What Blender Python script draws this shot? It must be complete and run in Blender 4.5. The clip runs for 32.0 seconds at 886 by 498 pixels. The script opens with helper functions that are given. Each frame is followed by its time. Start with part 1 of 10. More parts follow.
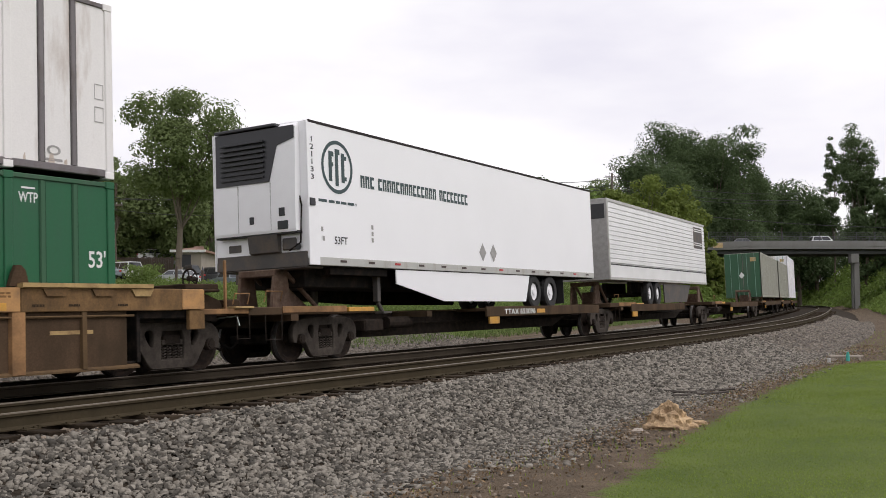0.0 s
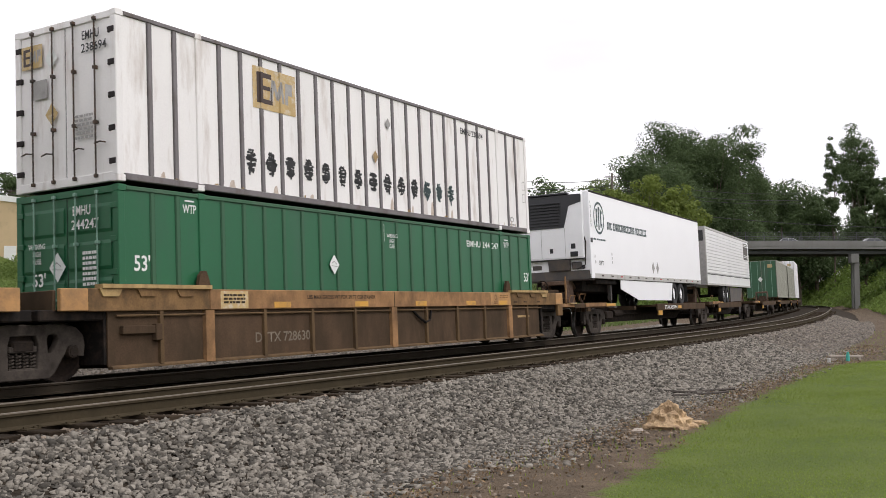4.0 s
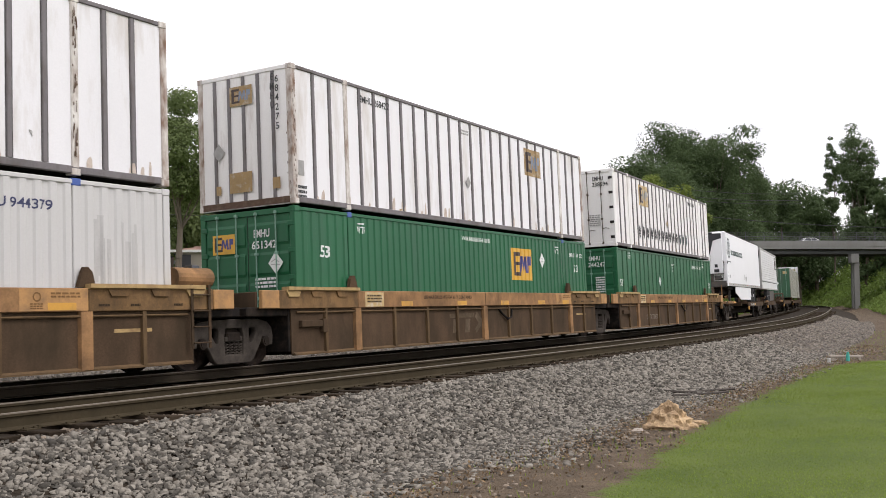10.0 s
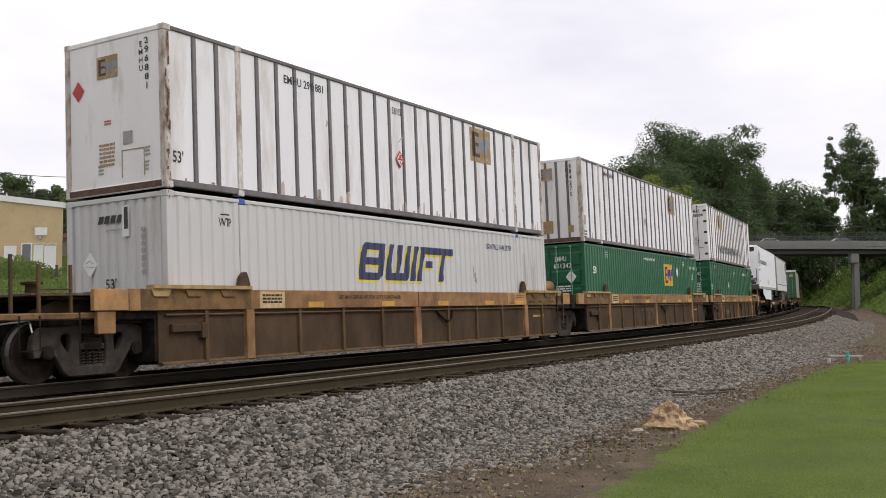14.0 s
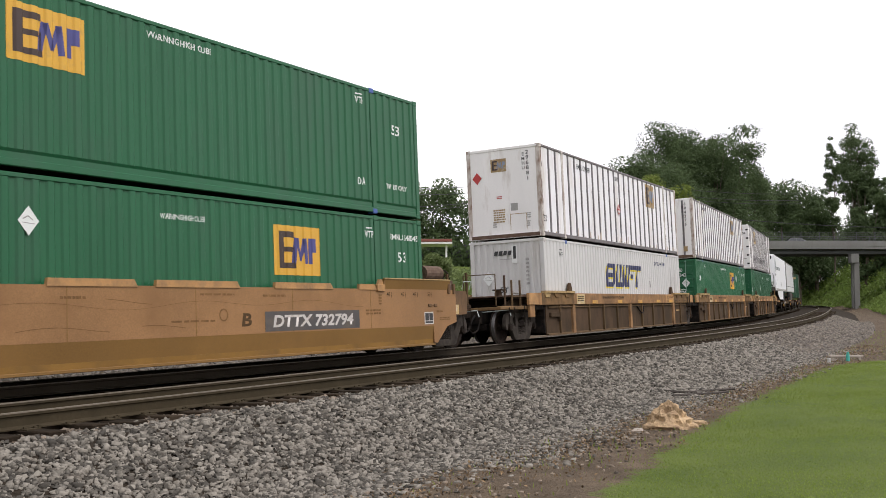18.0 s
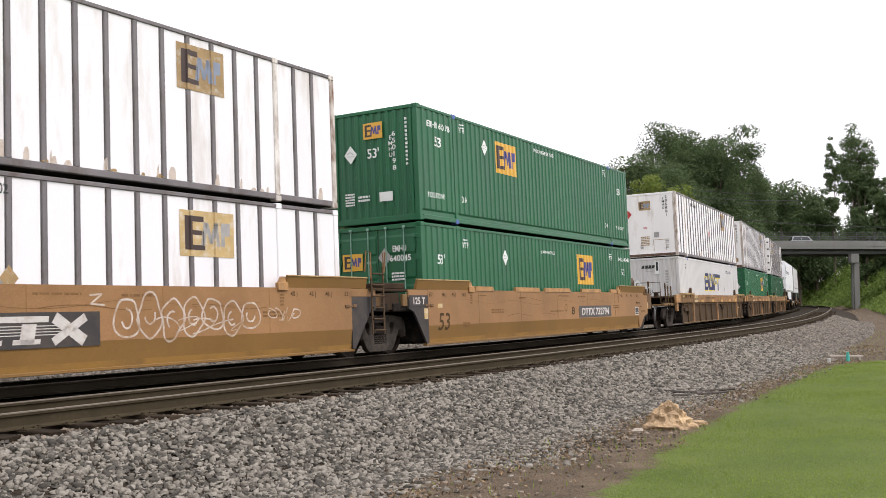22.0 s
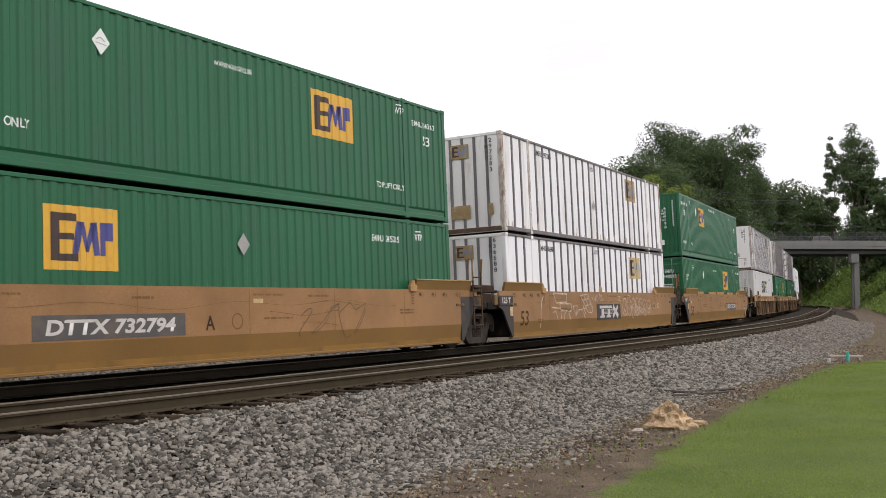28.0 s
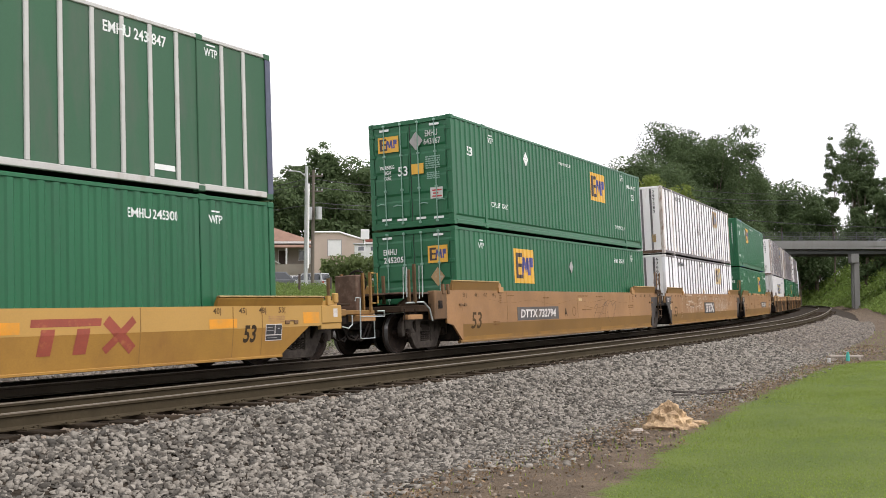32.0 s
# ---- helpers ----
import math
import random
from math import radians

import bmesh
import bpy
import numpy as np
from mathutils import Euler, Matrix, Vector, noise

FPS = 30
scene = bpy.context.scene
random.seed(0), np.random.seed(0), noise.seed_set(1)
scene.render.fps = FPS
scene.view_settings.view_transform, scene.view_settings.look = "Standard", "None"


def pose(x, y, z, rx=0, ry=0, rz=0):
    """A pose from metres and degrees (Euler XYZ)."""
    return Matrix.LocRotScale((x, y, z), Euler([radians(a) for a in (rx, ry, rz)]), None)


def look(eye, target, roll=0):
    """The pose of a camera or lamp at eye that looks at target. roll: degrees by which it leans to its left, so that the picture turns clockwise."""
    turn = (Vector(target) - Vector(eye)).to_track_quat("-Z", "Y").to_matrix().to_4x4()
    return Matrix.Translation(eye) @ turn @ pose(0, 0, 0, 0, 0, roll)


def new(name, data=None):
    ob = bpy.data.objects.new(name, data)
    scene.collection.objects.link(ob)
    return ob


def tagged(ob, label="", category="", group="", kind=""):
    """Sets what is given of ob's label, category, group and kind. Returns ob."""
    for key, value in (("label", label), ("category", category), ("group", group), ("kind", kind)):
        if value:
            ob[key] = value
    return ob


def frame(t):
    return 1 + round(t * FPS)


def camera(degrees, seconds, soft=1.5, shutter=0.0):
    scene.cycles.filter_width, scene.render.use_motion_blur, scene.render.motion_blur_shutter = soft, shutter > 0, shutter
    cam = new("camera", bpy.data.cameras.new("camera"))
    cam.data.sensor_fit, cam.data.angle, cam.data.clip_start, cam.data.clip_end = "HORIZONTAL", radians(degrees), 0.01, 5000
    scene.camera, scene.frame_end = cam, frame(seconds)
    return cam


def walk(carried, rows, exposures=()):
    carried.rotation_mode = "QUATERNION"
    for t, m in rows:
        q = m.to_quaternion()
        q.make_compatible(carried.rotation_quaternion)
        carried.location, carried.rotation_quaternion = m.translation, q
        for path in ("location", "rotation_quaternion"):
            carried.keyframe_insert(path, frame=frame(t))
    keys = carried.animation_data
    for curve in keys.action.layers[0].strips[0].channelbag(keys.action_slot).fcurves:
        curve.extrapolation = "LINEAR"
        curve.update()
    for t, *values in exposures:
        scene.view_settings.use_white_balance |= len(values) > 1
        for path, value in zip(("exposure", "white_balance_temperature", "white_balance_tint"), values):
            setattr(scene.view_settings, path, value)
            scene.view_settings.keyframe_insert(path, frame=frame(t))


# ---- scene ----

# ---------------------------------------------------------------- camera
cam = camera(47.441, 32.0, 0.7, 0.12)
EYE = (0.0, 0.0, 1.261)
stand = pose(EYE[0], EYE[1], EYE[2], 90 + 3.532, 0, 0)
walk(cam, [(0, stand), (32, stand)], exposures=[(t, e + 0.25, 6500, 14) for t, e in ((0, -0.34), (1, -0.32), (3, -0.15), (6, -0.06), (9, 0.06), (11, -0.02), (13, -0.26), (14, -0.32), (17, -0.14), (19, 0.12), (21, 0.32), (22, 0.28), (23, 0.04), (24, -0.28), (25, -0.40), (28, -0.1), (30, 0.2), (32, 0.32))])

# ---------------------------------------------------------------- plan of the line
# centre of the train's track: start, heading, curvature along it
GRADE, CANT = 0.01142, -2.278
SPACING, NEAR_LIFT = 4.442, 0.135
STEP = 0.5
LINE_S = np.arange(-260.0, 420.0, STEP)
_k = np.interp(LINE_S, [-60, -10, 20, 50, 80, 110, 140, 170, 260], [0.0, 0.002266, 0.001681, 0.003312, 0.000649, -0.000063, 0.001481, 0.003127, 0.0031])
_i0 = int(np.argmin(abs(LINE_S)))
LINE_T = np.cumsum(_k) * STEP
LINE_T += math.radians(58.079) - LINE_T[_i0]
LINE_X = np.cumsum(np.cos(LINE_T)) * STEP
LINE_Y = np.cumsum(np.sin(LINE_T)) * STEP
LINE_X += -11.250 - LINE_X[_i0]
LINE_Y += 9.363 - LINE_Y[_i0]


def on_line(s, right=0.0):
    """Point of the plan at s metres along the train's track, so far to its right (towards the camera); heading."""
    x, y, t = (float(np.interp(s, LINE_S, a)) for a in (LINE_X, LINE_Y, LINE_T))
    return x + right * math.sin(t), y - right * math.cos(t), t


def gone(t):
    """Metres that the train has gone since the start."""
    return 4.0616 * t + -0.004195 * t * t + 0.0001114 * t ** 3


def car_pose(s, base=9.0):
    """Pose of a car whose middle is at s: x ahead, y to the far side, z up from the rail tops."""
    ax, ay, _ = on_line(s - base)
    bx, by, _ = on_line(s + base)
    turn = math.degrees(math.atan2(by - ay, bx - ax))
    return pose((ax + bx) / 2, (ay + by) / 2, GRADE * s, 0, 0, turn) @ pose(0, 0, 0, CANT, -math.degrees(math.atan(GRADE)), 0)


def ride(thing, start, more=None):
    """Rows for a thing that rides on the car whose middle stands at start at the beginning."""
    rows = []
    for i in range(33):
        m = car_pose(start + gone(i))
        rows.append((i, m @ more if more is not None else m))
    walk(thing, rows)

# ---------------------------------------------------------------- world and light
world = bpy.data.worlds.new("overcast_sky")
scene.world = world
world.use_nodes = True
nt = world.node_tree
nt.nodes.clear()
w_out = nt.nodes.new("ShaderNodeOutputWorld")
w_mix = nt.nodes.new("ShaderNodeMixShader")
w_sky = nt.nodes.new("ShaderNodeTexSky")
w_sky.sky_type, w_sky.sun_disc = "NISHITA", False
w_sky.sun_elevation, w_sky.sun_rotation = radians(55), radians(105)
w_blue = nt.nodes.new("ShaderNodeBackground")
w_blue.inputs["Strength"].default_value = 0.12
w_cloud = nt.nodes.new("ShaderNodeBackground")
w_cloud.inputs["Strength"].default_value = 1.12
w_tc = nt.nodes.new("ShaderNodeTexCoord")
w_map = nt.nodes.new("ShaderNodeMapping")
w_map.inputs["Scale"].default_value = (1.0, 1.0, 3.2)
w_noise = nt.nodes.new("ShaderNodeTexNoise")
w_noise.inputs["Scale"].default_value = 3.0
w_noise.inputs["Detail"].default_value = 5.0
w_noise.inputs["Roughness"].default_value = 0.5
w_ramp = nt.nodes.new("ShaderNodeValToRGB")
w_ramp.color_ramp.elements[0].position, w_ramp.color_ramp.elements[0].color = 0.30, (0.80, 0.80, 0.87, 1)
w_ramp.color_ramp.elements[1].position, w_ramp.color_ramp.elements[1].color = 0.58, (1.0, 1.0, 1.0, 1)
w_mix.inputs[0].default_value = 0.985
nt.links.new(w_tc.outputs["Generated"], w_map.inputs["Vector"])
nt.links.new(w_map.outputs["Vector"], w_noise.inputs["Vector"])
nt.links.new(w_noise.outputs["Fac"], w_ramp.inputs["Fac"])
nt.links.new(w_ramp.outputs["Color"], w_cloud.inputs["Color"])
nt.links.new(w_sky.outputs["Color"], w_blue.inputs["Color"])
nt.links.new(w_blue.outputs[0], w_mix.inputs[1])
nt.links.new(w_cloud.outputs[0], w_mix.inputs[2])
nt.links.new(w_mix.outputs[0], w_out.inputs["Surface"])

sun = new("sun", bpy.data.lights.new("sun", "SUN"))
sun.data.energy, sun.data.angle, sun.data.color = 1.5, radians(30), (1.0, 0.97, 0.93)
sun.matrix_world = look((45, -12, 67), (0, 0, 0))

# ---------------------------------------------------------------- materials
def mat(name, color, rough=0.6, metal=0.0, var=0.12, scale=3.0, fine=40.0, bump=0.0, dirt=None, dirt_amount=0.35,
        streak=1.0, coords="Object", spec=0.5, per_object=0.0, bump_scale=None, island=0.0):
    """Painted, rusty or earthy surface: base colour varied at two scales, stains of another colour, fine relief."""
    m = bpy.data.materials.new(name)
    m.use_nodes = True
    n, l = m.node_tree.nodes, m.node_tree.links
    b = n["Principled BSDF"]
    b.inputs["Metallic"].default_value = metal
    b.inputs["Specular IOR Level"].default_value = spec
    tc = n.new("ShaderNodeTexCoord")
    mp = n.new("ShaderNodeMapping")
    mp.inputs["Scale"].default_value = (1.0, 1.0, 1.0 / streak)
    l.new(tc.outputs[coords], mp.inputs["Vector"])
    big = n.new("ShaderNodeTexNoise")
    big.inputs["Scale"].default_value, big.inputs["Detail"].default_value = scale, 4.0
    small = n.new("ShaderNodeTexNoise")
    small.inputs["Scale"].default_value, small.inputs["Detail"].default_value = fine, 3.0
    l.new(mp.outputs[0], big.inputs["Vector"])
    l.new(tc.outputs[coords], small.inputs["Vector"])
    add = n.new("ShaderNodeMath")
    add.operation = "MULTIPLY_ADD"
    add.inputs[1].default_value, add.inputs[2].default_value = 0.4, 0.0
    l.new(small.outputs["Fac"], add.inputs[0])
    mixv = n.new("ShaderNodeMath")
    mixv.operation = "MULTIPLY_ADD"
    mixv.inputs[1].default_value = 0.6
    l.new(big.outputs["Fac"], mixv.inputs[0])
    l.new(add.outputs[0], mixv.inputs[2])
    src = mixv.outputs[0]
    for amount, info, socket in ((per_object, "ShaderNodeObjectInfo", "Random"), (island, "ShaderNodeNewGeometry", "Random Per Island")):
        if amount:
            oi = n.new(info)
            mu = n.new("ShaderNodeMath")
            mu.operation = "MULTIPLY_ADD"
            mu.inputs[1].default_value, mu.inputs[2].default_value = amount, -amount / 2
            l.new(oi.outputs[socket], mu.inputs[0])
            ad = n.new("ShaderNodeMath")
            l.new(src, ad.inputs[0])
            l.new(mu.outputs[0], ad.inputs[1])
            src = ad.outputs[0]
    ramp = n.new("ShaderNodeValToRGB")
    lo = [c * (1 - var) for c in color]
    hi = [min(1.0, c * (1 + var)) for c in color]
    ramp.color_ramp.elements[0].position, ramp.color_ramp.elements[0].color = 0.3, (*lo, 1)
    ramp.color_ramp.elements[1].position, ramp.color_ramp.elements[1].color = 0.7, (*hi, 1)
    l.new(src, ramp.inputs["Fac"])
    col = ramp.outputs["Color"]
    if dirt:
        dn = n.new("ShaderNodeTexNoise")
        dn.inputs["Scale"].default_value, dn.inputs["Detail"].default_value, dn.inputs["Roughness"].default_value = scale * 1.7, 6.0, 0.65
        off = n.new("ShaderNodeMapping")
        off.inputs["Location"].default_value = (3.1, 7.7, 1.3)
        off.inputs["Scale"].default_value = (1.0, 1.0, 1.0 / streak)
        l.new(tc.outputs[coords], off.inputs["Vector"])
        l.new(off.outputs[0], dn.inputs["Vector"])
        dr = n.new("ShaderNodeValToRGB")
        dr.color_ramp.elements[0].position = max(0.02, 0.66 - 0.5 * dirt_amount)
        dr.color_ramp.elements[1].position = 0.86 - 0.28 * dirt_amount
        l.new(dn.outputs["Fac"], dr.inputs["Fac"])
        mx = n.new("ShaderNodeMix")
        mx.data_type = "RGBA"
        l.new(dr.outputs["Color"], mx.inputs[0])
        l.new(col, mx.inputs[6])
        mx.inputs[7].default_value = (*dirt, 1)
        col = mx.outputs[2]
    l.new(col, b.inputs["Base Color"])
    rr = n.new("ShaderNodeMapRange")
    rr.inputs["To Min"].default_value, rr.inputs["To Max"].default_value = max(0.02, rough - 0.12), min(1.0, rough + 0.12)
    l.new(small.outputs["Fac"], rr.inputs["Value"])
    l.new(rr.outputs[0], b.inputs["Roughness"])
    if bump:
        bp = n.new("ShaderNodeBump")
        bp.inputs["Strength"].default_value, bp.inputs["Distance"].default_value = 0.6, bump
        bn = small
        if bump_scale:
            bn = n.new("ShaderNodeTexNoise")
            bn.inputs["Scale"].default_value, bn.inputs["Detail"].default_value = bump_scale, 4.0
            l.new(tc.outputs[coords], bn.inputs["Vector"])
        l.new(bn.outputs["Fac"], bp.inputs["Height"])
        l.new(bp.outputs[0], b.inputs["Normal"])
    return m


def leaf_mat(name, color, var=0.45):
    m = mat(name, color, rough=0.55, var=var, scale=0.35, fine=3.0, spec=0.1, island=0.2)
    n, l = m.node_tree.nodes, m.node_tree.links
    b = n["Principled BSDF"]
    tr = n.new("ShaderNodeBsdfTranslucent")
    l.new(b.inputs["Base Color"].links[0].from_socket, tr.inputs["Color"])
    mx = n.new("ShaderNodeMixShader")
    mx.inputs[0].default_value = 0.45
    l.new(b.outputs[0], mx.inputs[1])
    l.new(tr.outputs[0], mx.inputs[2])
    l.new(mx.outputs[0], n["Material Output"].inputs["Surface"])
    return m


RUST = (0.14, 0.075, 0.045)
M = dict(
    white_paint=mat("white_container_paint", (0.81, 0.80, 0.82), 0.5, var=0.06, scale=0.8, dirt=(0.50, 0.44, 0.38), dirt_amount=0.3, streak=5, spec=0.3),
    white_grimy=mat("grimy_white_paint", (0.81, 0.79, 0.78), 0.55, var=0.08, scale=1.1, dirt=(0.42, 0.34, 0.29), dirt_amount=0.24, streak=5, spec=0.3),
    corner_rust=mat("rust_stained_white_paint", (0.74, 0.71, 0.67), 0.6, var=0.1, scale=2.5, dirt=(0.17, 0.085, 0.045), dirt_amount=0.6, streak=3),
    swift_paint=mat("off_white_container_paint", (0.56, 0.55, 0.54), 0.5, var=0.06, scale=0.8, dirt=(0.42, 0.38, 0.33), dirt_amount=0.2, streak=5),
    post_steel=mat("bare_post_steel", (0.175, 0.160, 0.165), 0.6, 0.1, var=0.25, scale=2, dirt=(0.10, 0.075, 0.06), dirt_amount=0.35, streak=3, spec=0.3),
    # on side posts the seam colours hold joint line and edge shade together
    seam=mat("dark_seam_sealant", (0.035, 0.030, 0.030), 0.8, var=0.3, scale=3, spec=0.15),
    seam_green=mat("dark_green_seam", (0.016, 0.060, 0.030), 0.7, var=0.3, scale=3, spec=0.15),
    post_pale=mat("pale_post_steel", (0.46, 0.455, 0.43), 0.5, 0.1, var=0.12, scale=2, dirt=(0.3, 0.25, 0.2), dirt_amount=0.25, streak=3),
    green_paint=mat("green_container_paint", (0.015, 0.110, 0.047), 0.4, var=0.14, scale=0.7, dirt=(0.030, 0.098, 0.054), dirt_amount=0.3, streak=4, spec=0.34),
    green_panel=mat("dark_green_panel_paint", (0.045, 0.115, 0.065), 0.55, var=0.12, scale=0.7, dirt=(0.085, 0.11, 0.085), dirt_amount=0.3, streak=4, spec=0.22),
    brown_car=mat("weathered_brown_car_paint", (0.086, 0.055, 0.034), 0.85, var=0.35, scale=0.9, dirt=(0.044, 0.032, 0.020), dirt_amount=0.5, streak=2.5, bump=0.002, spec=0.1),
    brown_post=mat("dusty_brown_post_paint", (0.125, 0.080, 0.042), 0.85, var=0.3, scale=1.4, dirt=(0.065, 0.044, 0.027), dirt_amount=0.45, streak=2, spec=0.1),
    chord_end=mat("worn_brown_sill_paint", (0.205, 0.122, 0.056), 0.8, var=0.35, scale=1.6, dirt=(0.075, 0.050, 0.030), dirt_amount=0.5, streak=1.5, spec=0.12),
    lip_pale=mat("rubbed_pale_yellow_edge", (0.42, 0.29, 0.13), 0.7, var=0.25, scale=2.5, dirt=(0.22, 0.14, 0.07), dirt_amount=0.4, spec=0.2),
    dusty_cast=mat("dusty_cast_steel", (0.066, 0.055, 0.046), 0.85, var=0.35, scale=3, dirt=(0.026, 0.022, 0.019), dirt_amount=0.45, bump=0.003, spec=0.12),
    dark_web=mat("sooty_brown_casting", (0.040, 0.027, 0.018), 0.9, var=0.4, scale=2, dirt=(0.075, 0.046, 0.028), dirt_amount=0.35, spec=0.08),
    rod_dark=mat("dark_weathered_lock_rod", (0.075, 0.062, 0.055), 0.7, 0.1, var=0.35, scale=4, dirt=RUST, dirt_amount=0.4, spec=0.2),
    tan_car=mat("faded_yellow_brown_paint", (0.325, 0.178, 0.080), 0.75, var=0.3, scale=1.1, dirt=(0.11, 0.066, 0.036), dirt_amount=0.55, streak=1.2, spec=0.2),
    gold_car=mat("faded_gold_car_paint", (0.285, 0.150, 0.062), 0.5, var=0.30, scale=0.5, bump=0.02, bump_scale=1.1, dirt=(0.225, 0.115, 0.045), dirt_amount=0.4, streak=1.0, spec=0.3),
    # stained copy of the gold paint, darkened for the lower sheets' shade
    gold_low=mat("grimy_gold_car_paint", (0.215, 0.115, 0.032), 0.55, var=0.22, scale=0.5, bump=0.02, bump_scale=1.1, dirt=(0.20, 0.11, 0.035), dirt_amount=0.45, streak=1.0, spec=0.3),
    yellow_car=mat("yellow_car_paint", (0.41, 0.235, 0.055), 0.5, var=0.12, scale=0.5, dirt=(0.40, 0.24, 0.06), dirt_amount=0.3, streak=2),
    # stained yellow copy, likewise darkened as shade on the inward slope
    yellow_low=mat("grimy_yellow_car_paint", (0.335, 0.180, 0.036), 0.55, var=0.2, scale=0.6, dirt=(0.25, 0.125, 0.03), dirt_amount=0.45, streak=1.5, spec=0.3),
    gold_foot=mat("rubbed_gold_foot_paint", (0.27, 0.145, 0.034), 0.55, var=0.2, scale=0.7, dirt=(0.16, 0.09, 0.03), dirt_amount=0.4, spec=0.3),
    gold_soot=mat("sooty_gold_car_paint", (0.165, 0.098, 0.052), 0.75, var=0.3, scale=1.2, dirt=(0.085, 0.055, 0.035), dirt_amount=0.5, streak=1.5, spec=0.15),
    chord_tan=mat("worn_orange_sill_paint", (0.43, 0.23, 0.085), 0.7, var=0.2, scale=2, dirt=(0.20, 0.12, 0.06), dirt_amount=0.45),
    orange_patch=mat("orange_patch_paint", (0.66, 0.27, 0.012), 0.55, var=0.12, scale=2, dirt=(0.48, 0.25, 0.05), dirt_amount=0.4),
    yellow_patch=mat("yellow_stencil_paint", (0.60, 0.31, 0.045), 0.55, var=0.12, scale=2, dirt=(0.30, 0.17, 0.06), dirt_amount=0.45),
    truck_iron=mat("grimy_cast_iron", (0.024, 0.019, 0.016), 0.85, 0.0, var=0.4, scale=4, dirt=(0.045, 0.033, 0.024), dirt_amount=0.4, bump=0.004, spec=0.08),
    wheel_iron=mat("dark_wheel_steel", (0.024, 0.018, 0.015), 0.75, 0.0, var=0.35, scale=5, dirt=(0.05, 0.034, 0.024), dirt_amount=0.4, spec=0.1),
    wheel_bright=mat("bright_wheel_tread", (0.20, 0.19, 0.185), 0.45, 0.7, var=0.1, scale=5),
    black_iron=mat("black_underframe_paint", (0.014, 0.012, 0.011), 0.8, var=0.3, scale=3, dirt=(0.045, 0.033, 0.025), dirt_amount=0.4, spec=0.1),
    rail_side=mat("rusty_rail_side", (0.056, 0.044, 0.027), 0.95, var=0.25, scale=1.5, fine=30, dirt=(0.042, 0.034, 0.021), dirt_amount=0.5, spec=0.08),
    # darker copy of the rail colour, painting in the train's shade
    rail_dark=mat("greasy_rail_side", (0.040, 0.032, 0.023), 0.9, var=0.3, scale=1.5, spec=0.08),
    rail_head=mat("worn_rail_head", (0.155, 0.128, 0.098), 0.55, 0.3, var=0.15, scale=2),
    tie_wood=mat("weathered_tie_wood", (0.034, 0.025, 0.017), 0.95, var=0.4, scale=6, fine=60, bump=0.006, per_object=0.5, coords="Object", spec=0.08),
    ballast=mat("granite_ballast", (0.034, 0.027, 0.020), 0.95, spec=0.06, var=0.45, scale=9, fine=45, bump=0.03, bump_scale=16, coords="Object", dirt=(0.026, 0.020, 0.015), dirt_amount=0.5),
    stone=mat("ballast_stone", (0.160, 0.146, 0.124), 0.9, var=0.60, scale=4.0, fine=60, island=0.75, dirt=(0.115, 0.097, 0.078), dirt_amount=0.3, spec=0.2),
    concrete=mat("bridge_concrete", (0.20, 0.198, 0.185), 0.85, var=0.12, scale=0.4, fine=4, dirt=(0.17, 0.16, 0.145), dirt_amount=0.35, streak=6),
    dark_steel=mat("dark_bridge_girder", (0.06, 0.062, 0.06), 0.7, var=0.2, scale=1),
    fence_wire=mat("galvanised_rail", (0.10, 0.105, 0.105), 0.6, 0.3, var=0.15),
    bark=mat("bark", (0.13, 0.105, 0.08), 0.95, var=0.3, scale=3, fine=14, bump=0.03, streak=5),
    leaf=leaf_mat("oak_leaves", (0.158, 0.202, 0.080), 0.24),
    leaf_dark=leaf_mat("dark_tree_leaves", (0.092, 0.132, 0.058), 0.2),
    leaf_light=leaf_mat("light_green_leaves", (0.170, 0.215, 0.052), 0.3),
    kudzu=leaf_mat("vine_leaves", (0.165, 0.235, 0.060), 0.3),
)
